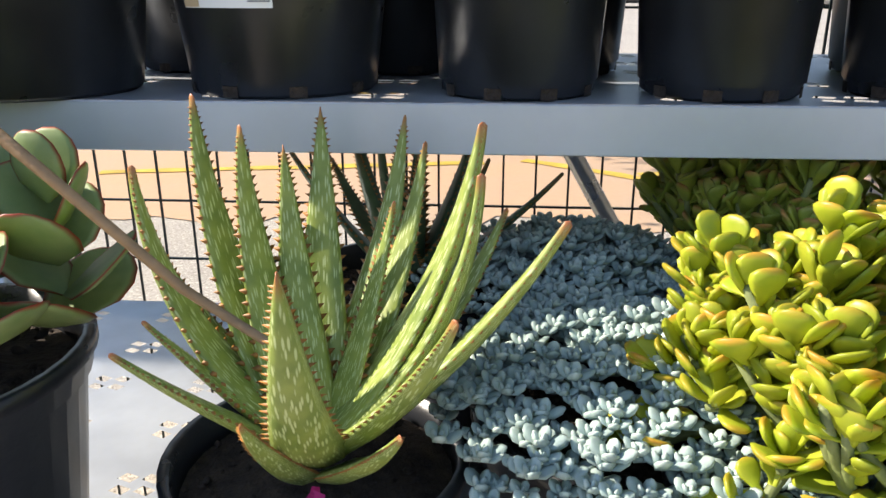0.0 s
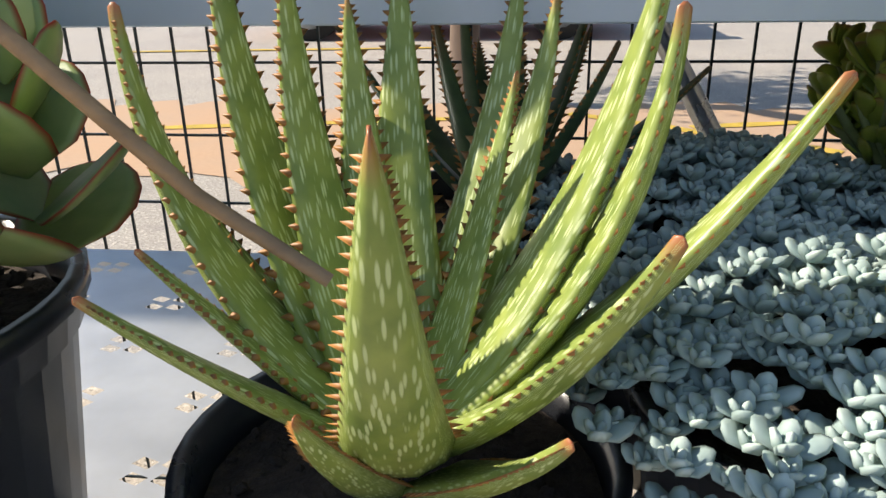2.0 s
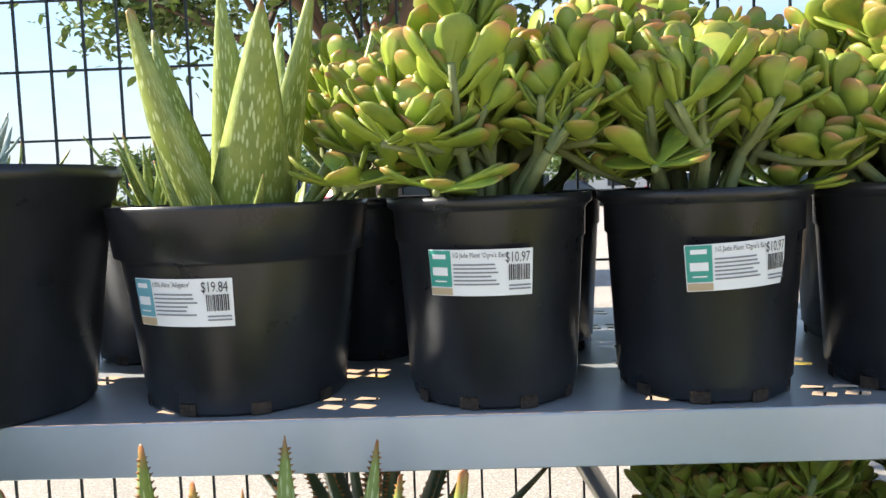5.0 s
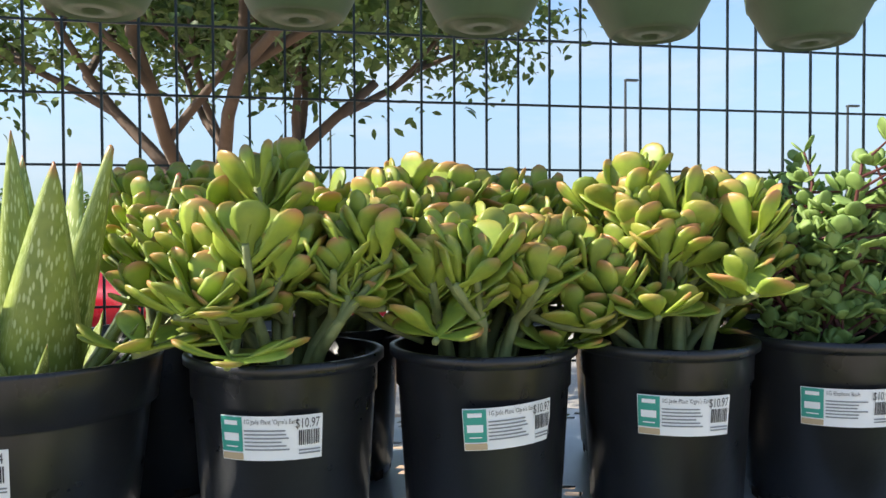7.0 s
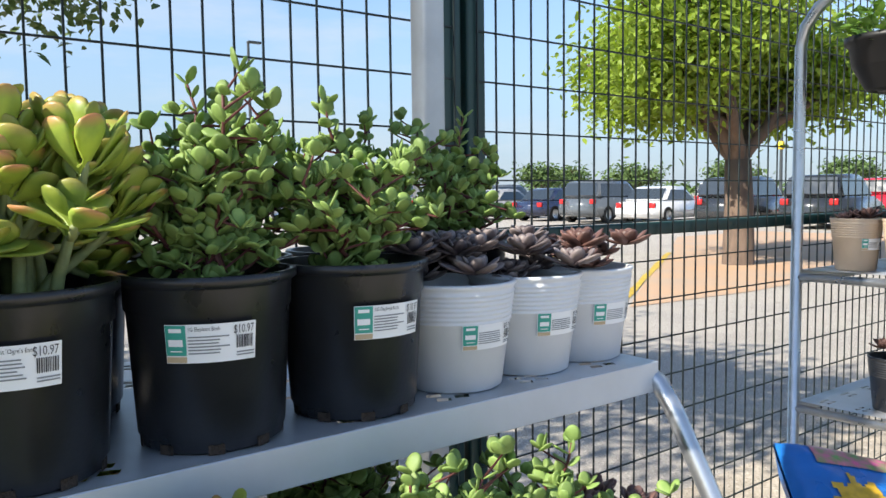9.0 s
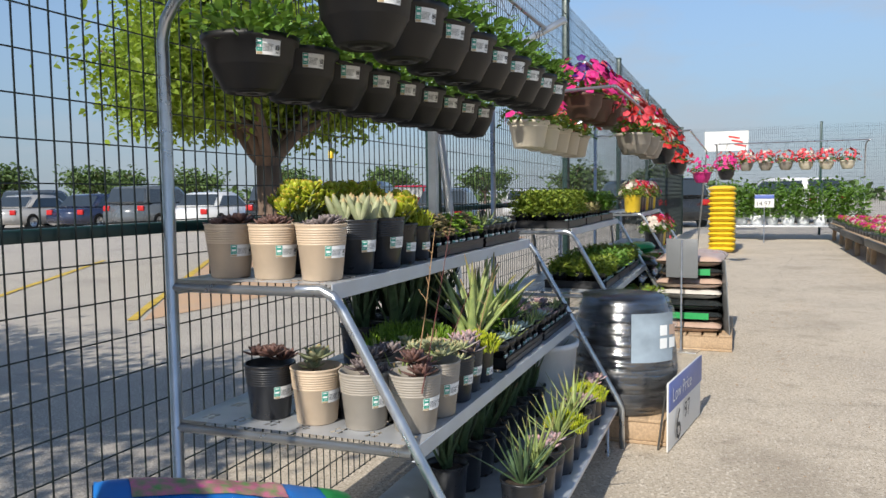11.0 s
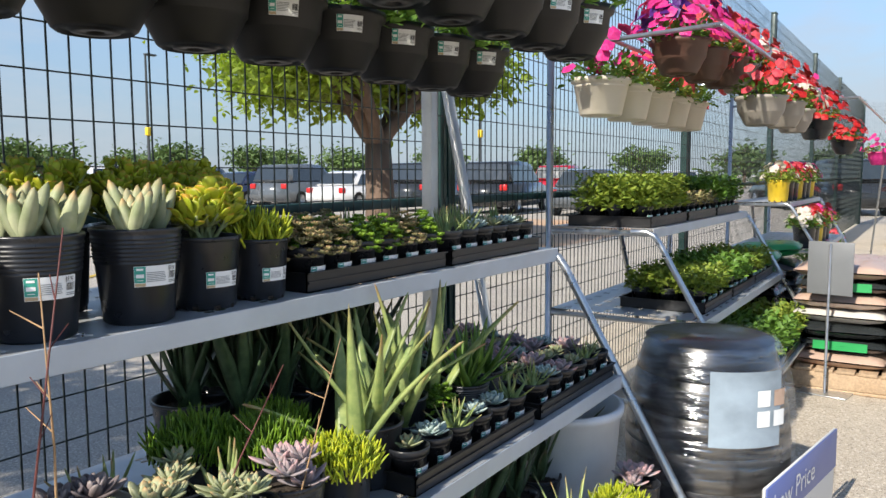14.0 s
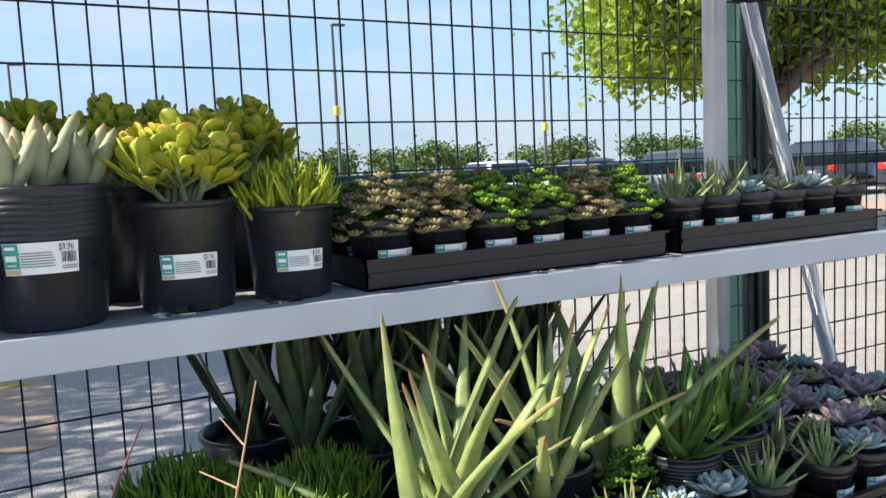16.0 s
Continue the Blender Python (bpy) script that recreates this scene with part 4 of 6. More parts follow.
def star_base():
    a = Acc()
    for q in range(7):
        t = 2 * math.pi * q / 7
        for i in range(2):
            a.add(tube([(0.112 * math.cos(t + s * 0.45) * (0.62 + z), 0.112 * math.sin(t + s * 0.45) * (0.62 + z), 0.02 + z * 0.33) for s, z in (((0, 0.0), (1, 0.13), (0, 0.26)) if i else ((0, 0.0), (-1, 0.13), (0, 0.26)))], 0.0014, 5))
    return a.mesh("star_relief")


for i, x in enumerate((-0.33, -0.115, 0.10, 0.31, 0.52, 0.736)):
    th = hanging("hanging_pot", (x, 0.955, 1.515), "basket", M_GREENP, 1.885, [], "sage green hanging pot with a star relief", "green hanging pots", 0.74)
    part("star_relief", cached("star", star_base), M_GREENP, th)

# ---- first rack, lower shelf ----
HS = 0.88
HERO = thing("potted_spotted_aloe", pose(-0.052, 0.515, LZ), "large spotted aloe with toothed upright leaves in a black pot", "potted plant", "plants on the lower shelf of the first rack")
HERO.scale = (HS, HS, HS)
put_pot("big", M_BLACK, HERO)


def toothed(L, W, bend, first=0.0, seed=0):
    lv, th = Acc(), Acc()
    lf = leaf(L, W, W * 0.30, aloe_blade, bend, 18, 10, 0.22, first)
    lv.add(lf)
    v, k = lf[0], 10
    rg = random.Random(seed)
    for j in (0, 5):
        for i in range(1, 15):
            for half in (0.0, 0.5):
                a, b = v[i * k + j], v[(i + 1) * k + j]
                p = a + (b - a) * half
                d = (b - a) / np.linalg.norm(b - a)
                o = v[i * k + j] - v[i * k + (5 if j == 0 else 0)]
                o = o / (np.linalg.norm(o) + 1e-6)
                s = 0.0062 * (1 - 0.55 * i / 15) * rg.uniform(0.8, 1.2)
                n = np.cross(d, o)
                th.add(piece([p - d * s * 0.55 - o * 0.001, p + d * s * 0.55 - o * 0.001, p + n * s * 0.35 - o * 0.001, p + o * s + d * s * 0.5], [(0, 1, 3, 3), (1, 2, 3, 3), (2, 0, 3, 3)]))
    return lv.mesh("leaf"), th.mesh("teeth")


def put_leaf(parent, key, L, W, bend, first, m, lm=None):
    a, b = cached(("toothed", key), lambda: toothed(L, W, bend, first, hash(key) % 97 if not isinstance(key, int) else key))
    lf = part("leaf", a, lm or M_ALOE, parent, "", m)
    part("teeth", b, M_TEETH, lf)


# azimuth, slope of the chord, reach, width, curve
LEAVES = ((-81, 60, 0.227, 0.056, 34), (-8, 50, 0.242, 0.050, 16), (-139, 45, 0.160, 0.034, 6), (-163, 50, 0.142, 0.030, 4), (49, 69, 0.179, 0.032, 8),
          (39, 45, 0.222, 0.044, 28), (-39, 50, 0.186, 0.050, 20), (-52, 42, 0.116, 0.042, 14), (-100, 52, 0.104, 0.036, 12), (96, 65, 0.250, 0.050, 22),
          (68, 61, 0.252, 0.046, 24), (18, 66, 0.252, 0.058, 24), (2, 65, 0.228, 0.052, 34), (54, 63, 0.228, 0.044, 24), (142, 79, 0.226, 0.048, 22),
          (127, 60, 0.205, 0.044, 26), (147, 71, 0.258, 0.050, 30), (178, 66, 0.226, 0.048, 36), (112, 71, 0.208, 0.042, 18), (156, 46, 0.192, 0.040, 26))
for i, (az, el, L, W, bd) in enumerate(LEAVES):
    rr = 0.014 if L > 0.12 else 0.034
    bd *= 1.5
    put_leaf(HERO, i, L * 0.965 / HS, W * 1.04 / HS, bd, 0, pose(rr * math.cos(radians(az)) / HS, (rr * math.sin(radians(az)) - 0.002) / HS, (0.204 if L > 0.12 else 0.196) + 0.0007 * i) @ Matrix(turn(az, el - 0.55 * bd, 0).tolist()).to_4x4())
part("fallen_petal", cached("petals", lambda: blooms(2, 0.008, 0.006, 2, 0.016).mesh("petals")), M_PINK, HERO, "wilted magenta petals", pose(0.012, -0.066, 0.200))
# a second aloe behind it, its shade put into a darker leaf colour
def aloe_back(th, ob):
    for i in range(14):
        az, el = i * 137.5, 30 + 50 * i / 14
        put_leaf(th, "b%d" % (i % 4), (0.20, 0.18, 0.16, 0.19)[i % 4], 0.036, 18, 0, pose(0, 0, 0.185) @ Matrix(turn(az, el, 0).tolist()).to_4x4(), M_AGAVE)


potted("potted_spotted_aloe", (-0.02, 0.80, LZ), "big", M_BLACK, [], "toothed aloe in a black pot, shade put into its dark green leaf colour", "potted plant", "plants on the lower shelf of the first rack", extra=aloe_back)


def paddles(seed):
    rg = random.Random(seed)
    lv = Acc()
    for st in range(10):
        cx, cy, z0 = 0.115 * math.cos(st * 2.4) * math.sqrt(st / 9), 0.105 * math.sin(st * 2.4) * math.sqrt(st / 9), rg.uniform(0.01, 0.055)
        for lay in range(5):
            for s in (0, 180):
                lv.add(leaf(0.072 - 0.006 * lay, 0.066 - 0.006 * lay, 0.0065, oval, 25, 7, 8, 0.1), turn(lay * 90 + s + st * 33 + rg.uniform(-15, 15), 12 + 14 * lay + rg.uniform(-10, 10), rg.uniform(-12, 12)), (cx, cy, z0 + 0.021 * lay))
    return lv.mesh("paddles")


potted("potted_paddle_plant", (-0.372, 0.535, LZ), "big", M_BLACK, [("foliage", "paddle", lambda: paddles(4), M_PADDLE)], "paddle plant with round red-edged leaves in a black pot", "potted plant", "plants on the lower shelf of the first rack", size=1.15)
tagged(part("dry_stalk", mesh_of(tube([(-0.070, 0.478, 0.895), (-0.12, 0.48, 0.928), (-0.19, 0.485, 0.990), (-0.235, 0.49, 1.028), (-0.27, 0.495, 1.040)], 0.0030, 7, 0.0046)), M_DRYSTEM), "dry brown flower stalk leaning across the aloe", "dry stalk")
for x, y, key in ((0.175, 0.56, 0), (0.145, 0.78, 1), (0.33, 0.70, 2)):
    potted("potted_blue_sedum", (x, y, LZ), "big", M_BLACK, [("rosette_clump", "blue%d" % key, lambda key=key: mat_of_rosettes(key, 0.152, 0.152, 580, 0.0160, 0.045, 0.78, 6, 0.26, 14, oval).mesh("rosettes"), M_BLUE)], "dense mat of blue-grey sedum rosettes in a black pot", "potted plant", "plants on the lower shelf of the first rack", lift=0.195)
potted("potted_golden_jade", (0.300, 0.475, LZ), "big", M_BLACK, jade_parts("jadeY", M_JADEY, seed=71, n=32, spread=0.150, height=0.185, L=0.034, W=0.023, droop=1), "golden jade plant with red-tipped leaves in a black pot", "potted plant", "plants on the lower shelf of the first rack")
for x, y, sd in ((0.335, 0.80, 81), (0.54, 0.80, 83), (0.56, 0.58, 85)):
    potted("potted_jade_plant", (x, y, LZ), "big", M_BLACK, jade_parts("jadeG%d" % (sd % 3), M_JADEG, seed=sd, n=24, spread=0.135, height=0.180, L=0.036, W=0.020), "dark green jade plant in a black pot under the upper shelf", "potted plant", "plants on the lower shelf of the first rack")
for x, y, key, sd in ((0.74, 0.58, "eleA", 5), (0.92, 0.60, "eleB", 9), (0.80, 0.84, "eleB", 9)):
    potted("potted_elephant_bush", (x, y, LZ), "big", M_BLACK, ele_parts(key, seed=sd), "elephant bush with small round leaves in a black pot", "potted plant", "plants on the lower shelf of the first rack", rz=x * 100)
potted("potted_rosette_succulent", (1.05, 0.66, LZ), "big", M_BLACK, [("rosette_clump", "darkros2", lambda: None, M_BROWNL)], "brown rosette succulent in a black pot", "potted plant", "plants on the lower shelf of the first rack", size=1.0)

# ---- second rack, upper shelf ----
G2 = "pots on the upper shelf of the second rack"


def fats(seed, n=5):
    lv = Acc()
    rg = random.Random(seed)
    for q in range(n):
        rosette(lv, (rg.uniform(-0.038, 0.038), rg.uniform(-0.038, 0.038), rg.uniform(-0.01, 0.012)), rg.uniform(0.080, 0.095), 8, 0.34, fat, 58, 88, q, 0.22, 10)
    return lv.mesh("fat_leaves")


def low_rosettes(seed, n, size, spread, shape=oval, W=0.5, cnt=18, zr=0.02):
    lv = Acc()
    rg = random.Random(seed)
    for q in range(n):
        rosette(lv, (rg.uniform(-spread, spread), rg.uniform(-spread, spread), rg.uniform(0, zr)), size * rg.uniform(0.8, 1.15), cnt, W, shape, 4, 78, q, 0.13)
    return lv.mesh("rosettes")


RIB = lambda az, price="": (lambda th, ob: put_label(ob, "ribbed", az, price, "", w=0.066, h=0.030, zc=0.072))
for y in (1.06, 0.915, 0.765):
    potted("potted_rosette_succulent", (2.645, y, UZ), "ribbed", M_TAN, [("rosette_clump", "tanros%d" % (y * 10), lambda y=y: low_rosettes(int(y * 100), 4, 0.045, 0.025), M_BROWNL if y > 0.8 else M_PURPLE)], "dark rosette succulent in a ribbed tan pot", "potted plant", G2, extra=RIB(-20), size=1.08)
for x, y, key in ((2.825, 0.765, 1), (2.995, 0.755, 2)):
    potted("potted_fat_leaf_succulent", (x, y, UZ), "ribbed", M_BLACK, [("foliage", "fat%d" % key, lambda key=key: fats(key, 6), M_PALE)], "pale fat-leaved succulent in a ribbed black pot", "potted plant", G2, extra=RIB(-8, "$9.96"), size=1.12)
potted("potted_golden_jade", (3.145, 0.768, UZ), "nursery", M_BLACK, jade_parts("jadeYs", M_JADEY, seed=91, n=14, spread=0.095, height=0.115, L=0.060, W=0.036), "yellow-green jade plant in a smooth black pot", "potted plant", G2, size=0.80, extra=lambda th, ob: put_label(ob, "nursery", -6, "$5.96", "", w=0.082, h=0.036, zc=0.07))
potted("potted_golden_sedum", (3.277, 0.765, UZ), "nursery", M_BLACK, [("foliage", "ysedA", lambda: tufts(3, 0.075, 240, 0.085, 0.009, 0.03).mesh("tufts"), M_YSED)], "upright yellow-green sedum in a smooth black pot", "potted plant", G2, size=0.72, extra=lambda th, ob: put_label(ob, "nursery", -4, "$5.96", "", w=0.085, h=0.036, zc=0.07))
for i in range(4):
    x = 2.80 + 0.155 * i
    potted("potted_golden_jade", (x, 0.925 + 0.03 * (i % 2), UZ), "nursery", M_BLACK, jade_parts("jadeYb", M_JADEY, seed=93, n=18, spread=0.10, height=0.125, L=0.040, W=0.019), "yellow-green jade plant in a smooth black pot", "potted plant", "back row of the second rack", size=0.92, rz=67 * i)


def tray(x0, L, y0, y1, z, h=0.042):
    th = thing("plant_tray", pose(x0, y0, z), "shallow black plastic carrying tray on the shelf", "plant tray", "plant trays")
    a = Acc()
    t, w = 0.003, y1 - y0
    for b in ((0, L, 0, w, 0, t), (0, L, 0, t, 0, h), (0, L, w - t, w, 0, h), (0, t, 0, w, 0, h), (L - t, L, 0, w, 0, h), (-0.006, L + 0.006, -0.006, 0.0, h - 0.004, h), (-0.006, L + 0.006, w, w + 0.006, h - 0.004, h), (-0.006, 0, -0.006, w + 0.006, h - 0.004, h), (L, L + 0.006, -0.006, w + 0.006, h - 0.004, h)):
        a.add(box(*b))
    part("tray_body", a.mesh("tray", False), M_TRAY, th)
    part("ridge", mesh_of(box(0.004, L - 0.004, -0.0035, -0.0004, h * 0.42, h * 0.55), smooth=False), M_TRAY, th)
    return th


def SM(price):
    return lambda th, ob: put_label(ob, "small", random.uniform(-10, 10), price, "", w=0.050, h=0.022, zc=0.034)


KINDS = {
    "bead": ("olive bead-leaved succulent in a small black pot", lambda s: mat_of_rosettes(s, 0.056, 0.056, 80, 0.0135, 0.060, 0.75, 7, 0.3, 12, oval).mesh("beads"), M_OLIVE),
    "greenbead": ("grey-green bead-leaved succulent in a small black pot", lambda s: mat_of_rosettes(s, 0.052, 0.052, 74, 0.0135, 0.055, 0.75, 7, 0.3, 12, oval).mesh("beads"), M_GSED),
    "haw": ("upright spiky aloe in a small black pot", lambda s: spiky(s, 12, 0.085, 0.018, 30, 85, blade, 0.006, (0, 15), 0.25, 6).mesh("spikes"), M_ALOEV),
    "ros": ("grey-green rosette succulent in a small black pot", lambda s: low_rosettes(s, 2, 0.045, 0.012), M_BLUE),
    "pale": ("pale rosette succulent in a small black pot", lambda s: low_rosettes(s, 2, 0.045, 0.012, fat, 0.4, 14), M_PALE),
    "pink": ("pinkish grey rosette succulent in a small black pot", lambda s: low_rosettes(s, 1, 0.074, 0.0, oval, 0.5, 24), M_PINKY),
}


def small(kind, x, y, z, seed, rz=0, size=1.0, price=""):
    lab, make, mt = KINDS[kind]
    return potted("small_potted_succulent", (x, y, z), "small", M_BLACK, [("foliage", kind + str(seed % 3), lambda: make(seed % 3), mt)], lab, "potted plant", "small pots in trays", rz=0, extra=SM(price), size=size)


tray(3.36, 0.53, 0.715, 0.985, UZ)
tray(3.92, 0.53, 0.715, 0.985, UZ)
seq = ["bead", "bead", "greenbead", "greenbead", "bead", "greenbead", "haw", "haw", "ros", "pale", "ros", "pale"]
for r in range(3):
    for i in range(12):
        x = 3.405 + 0.0875 * i + (0.03 if i >= 6 else 0)
        k = seq[i] if r == 0 else random.Random(r * 20 + i).choice(("bead", "greenbead", "ros", "haw") if i < 6 else ("haw", "ros", "pale", "haw"))
        small(k, x, 0.763 + 0.088 * r, UZ + 0.0032, i + r, price="$3.54" if r == 0 else "", size=1.08)

# ---- second rack, lower shelf ----
G2L = "pots on the lower shelf of the second rack"
for x, y, mt, sd in ((2.66, 0.95, M_BLACK, 1), (2.66, 0.80, M_TAN, 2), (2.66, 0.65, M_GREY, 3), (2.68, 0.515, M_GREY, 4), (2.83, 0.515, M_GREY, 5), (2.82, 0.66, M_GREY, 6)):
    potted("potted_rosette_succulent", (x, y, LZ), "ribbed", mt, [("rosette_clump", "r2ros%d" % sd, lambda sd=sd: low_rosettes(sd, 4, 0.048, 0.03, oval, 0.45, 16, 0.05), (M_PURPLE, M_BROWNL, M_PALE)[sd % 3])], "dark rosette succulent in a ribbed pot", "potted plant", G2L, extra=RIB(-15), size=1.1)
for x, y, sd, mt in ((2.985, 0.515, 1, M_PALE), (3.10, 0.525, 2, M_PINKY), (2.98, 0.66, 3, M_PALE)):
    potted("potted_rosette_succulent", (x, y, LZ), "ribbed", M_BLACK, [("rosette_clump", "palros%d" % sd, lambda sd=sd: low_rosettes(sd + 20, 4, 0.055, 0.026, fat, 0.42, 16, 0.05), mt)], "pale rosette succulent in a black pot", "potted plant", G2L, extra=RIB(-8, "$5.96"), size=0.95)
potted("potted_golden_sedum", (3.235, 0.53, LZ), "nursery", M_BLACK, [("foliage", "ysedB", lambda: tufts(9, 0.10, 420, 0.05, 0.007, 0.05).mesh("tufts"), M_YSED)], "bright yellow moss-like sedum in a black pot", "potted plant", G2L, size=0.75, extra=lambda th, ob: put_label(ob, "nursery", -6, "$5.96", "", w=0.07, h=0.034, zc=0.05))
for x, y, s in ((3.12, 0.78, 1.0), (3.20, 0.68, 0.95), (3.30, 0.76, 0.9)):
    potted("potted_green_sedum", (x, y, LZ), "nursery", M_BLACK, [("foliage", "gsedB", lambda: tufts(10, 0.10, 420, 0.06, 0.006, 0.05).mesh("tufts"), M_GSED)], "green moss-like sedum in a black pot", "potted plant", G2L, size=s * 0.85, rz=x * 90)
for i in range(6):
    x = 3.26 + 0.10 * i
    potted("potted_strap_succulent", (x, 0.96 + 0.03 * (i % 2), LZ), "nursery", M_BLACK, [("foliage", "strap%d" % (i % 3), lambda i=i: spiky(30 + i % 3, 16, 0.28, 0.038, 55, 88, strap if i % 3 else blade, 0.006, (-10, 20), 0.3, 9).mesh("straps"), M_AGAVE)], "dark green strap-leaved plant in a black pot", "potted plant", G2L, rz=50 * i)
for x, y, sd in ((3.42, 0.60, 1), (3.60, 0.66, 2)):
    potted("potted_aloe_vera", (x, y, LZ), "nursery", M_BLACK, [("foliage", "alv%d" % sd, lambda sd=sd: spiky(40 + sd, 9, 0.36, 0.046, 40, 86, aloe_blade, 0.016, (-20, 15), 0.25, 10).mesh("aloe"), M_ALOEV)], "tall pale green aloe vera in a black pot", "potted plant", G2L, size=0.8, rz=80 * sd, extra=lambda th, ob: put_label(ob, "nursery", -6, "", "", w=0.07, h=0.034, zc=0.06))
for x, y, sd in ((3.80, 0.60, 1), (3.93, 0.63, 2)):
    potted("potted_haworthia", (x, y, LZ), "ribbed", M_BLACK, [("foliage", "hw%d" % sd, lambda sd=sd: spiky(50 + sd, 20, 0.19, 0.030, 20, 84, blade, 0.007, (0, 20), 0.25, 8).mesh("spikes"), M_BUSH)], "fresh green spiky succulent in a black pot", "potted plant", G2L, size=0.9, extra=RIB(-10))
tray(3.40, 0.53, 0.475, 0.74, LZ)
tray(3.97, 0.53, 0.475, 0.74, LZ)
tray(3.97, 0.53, 0.76, 1.03, LZ)
for r in range(6):
    for i in range(12):
        x = 3.445 + 0.0875 * i + (0.05 if i >= 6 else 0)
        if (r >= 3 and i < 6) or (3.35 < x < 3.68 and r in (1, 2)) or (3.72 < x < 4.0 and r in (1, 2)):
            continue
        k = random.Random(r * 31 + i).choice(("pink", "pink", "ros", "pale", "haw") if i >= 5 else ("haw", "ros", "greenbead", "pale"))
        small(k, x, 0.525 + 0.088 * r + (0.02 if r >= 3 else 0), LZ + 0.0032, i + r)

for i in range(5):
    potted("potted_strap_succulent", (3.31 + 0.10 * i, 0.85, LZ), "nursery", M_BLACK, [("foliage", "strap%d" % ((i + 1) % 3), lambda i=i: None, M_AGAVE)], "dark green strap-leaved plant in a black pot", "potted plant", G2L, rz=77 * i, size=0.9)
for x, y, sd in ((3.36, 0.60, 1), (3.56, 0.62, 2), (3.72, 0.66, 1)):
    potted("potted_aloe_vera", (x, y, LZ + 0.0032), "small", M_BLACK, [("foliage", "alx%d" % sd, lambda sd=sd: spiky(44 + sd, 6, 0.34, 0.046, 40, 84, aloe_blade, 0.016, (-26, 14), 0.25, 10).mesh("aloe"), M_ALOEV)], "tall pale green aloe vera in a black pot", "potted plant", G2L, size=1.0, rz=67 * sd + x * 90)
for x, y, sd in ((2.75, 0.58, 1), (2.90, 0.585, 2), (3.04, 0.60, 3), (2.74, 0.74, 4), (2.90, 0.74, 5)):
    small("haw" if sd % 2 else "pale", x, y, LZ, sd, size=1.4)
# hanging baskets of the second rack
for row, (y, z, rail, n, x0, dx) in enumerate(((0.955, 1.515, 1.885, 9, 2.62, 0.225), (0.60, 1.605, 2.025, 9, 2.60, 0.228))):
    for i in range(n):
        hanging("hanging_basket", (x0 + dx * i, y, z), "basket", M_BASK, rail, [("foliage", "hb%d" % (i % 2), lambda i=i: bush(60 + i % 2, 0.15, 0.13, 260, 0.034).mesh("foliage"), M_BUSH)], "black plastic hanging basket with white-flowered trailing plant", "black hanging baskets", 1.08, labelm=lambda th: put_label([c for c in th.children if c.name.startswith("pot")][0], "basket", -32, "", "", w=0.062, h=0.036, zc=0.098))
# ---- bags, barrel and signs ----


def pillow(L, W, T, seed=0, nu=22, nv=14, sag=0.0):
    rg = random.Random(seed)
    off = Vector((rg.uniform(0, 50), rg.uniform(0, 50), 0))
    v, f = [], []
    for side in (1, -1):
        b = len(v)
        for i in range(nu + 1):
            for j in range(nv + 1):
                u, w = 2 * i / nu - 1, 2 * j / nv - 1
                t = (max(0, 1 - abs(u) ** 3.2) * max(0, 1 - abs(w) ** 3.2)) ** 0.45
                nz = noise.noise(Vector((u * 3, w * 2.4, side * 3)) + off) * 0.16 + noise.noise(Vector((u * 9, w * 7, side * 3)) + off) * 0.07
                x, y = u * L / 2 * (1 - 0.02 * w * w), w * W / 2 * (1 - 0.03 * u * u)
                v.append((x, y, side * T / 2 * t * (1 + nz) + (0.004 * side) - sag * u * u))
        for i in range(nu):
            for j in range(nv):
                q = (b + i * (nv + 1) + j, b + (i + 1) * (nv + 1) + j, b + (i + 1) * (nv + 1) + j + 1, b + i * (nv + 1) + j + 1)
                f.append(q if side > 0 else q[::-1])
    return piece(v, f)


def band_on(me_piece, u0, u1, w0, w1, L, W, lift=0.003, disc=False):
    """The part of a pillow's upper face inside a rectangle, raised a little: printed panel."""
    v, f = me_piece[0], me_piece[1]
    keep = []
    for q in f[: len(f) // 2]:
        c = v[q].mean(0)
        pu, pw2 = (2 * c[0] / L - (u0 + u1) / 2) / ((u1 - u0) / 2), (2 * c[1] / W - (w0 + w1) / 2) / ((w1 - w0) / 2)
        if (math.hypot(pu, pw2) < 0.86 + 0.14 * math.cos(11 * math.atan2(pw2, pu))) if disc else max(abs(pu), abs(pw2)) <= 1:
            keep.append(q)
    idx = sorted({i for q in keep for i in q})
    m = {k: n for n, k in enumerate(idx)}
    vv = v[idx] + np.array((0, 0, lift))
    return piece(vv, [[m[i] for i in q] for q in keep])


M_BAGB = surf("blue_bag_film", (0.015, 0.16, 0.52), 0.28, 0, 0.2, 6, 0.25, 25)
M_BAGG = surf("green_bag_film", (0.02, 0.30, 0.08), 0.3, 0, 0.2, 6, 0.25, 25)
M_BAGK = surf("black_bag_film", (0.025, 0.03, 0.032), 0.25, 0, 0.4, 6, 0.6, 22)
M_BAGW = surf("white_bag_film", (0.60, 0.58, 0.54), 0.3, 0, 0.25, 6, 0.5, 22)
M_BAGP = surf("brown_bag_film", (0.52, 0.37, 0.29), 0.3, 0, 0.25, 6, 0.5, 22)
M_PETALY = surf("sunflower_print", (0.70, 0.42, 0.03), 0.35, 0, 0.4, 40, 0.1, 60)
M_PRINTD = surf("dark_blue_print", (0.02, 0.06, 0.25), 0.35, 0, 0.1, 40, 0.1, 60)
M_PRINTW = surf("white_print", (0.75, 0.78, 0.80), 0.35, 0, 0.05, 40, 0.05, 60)
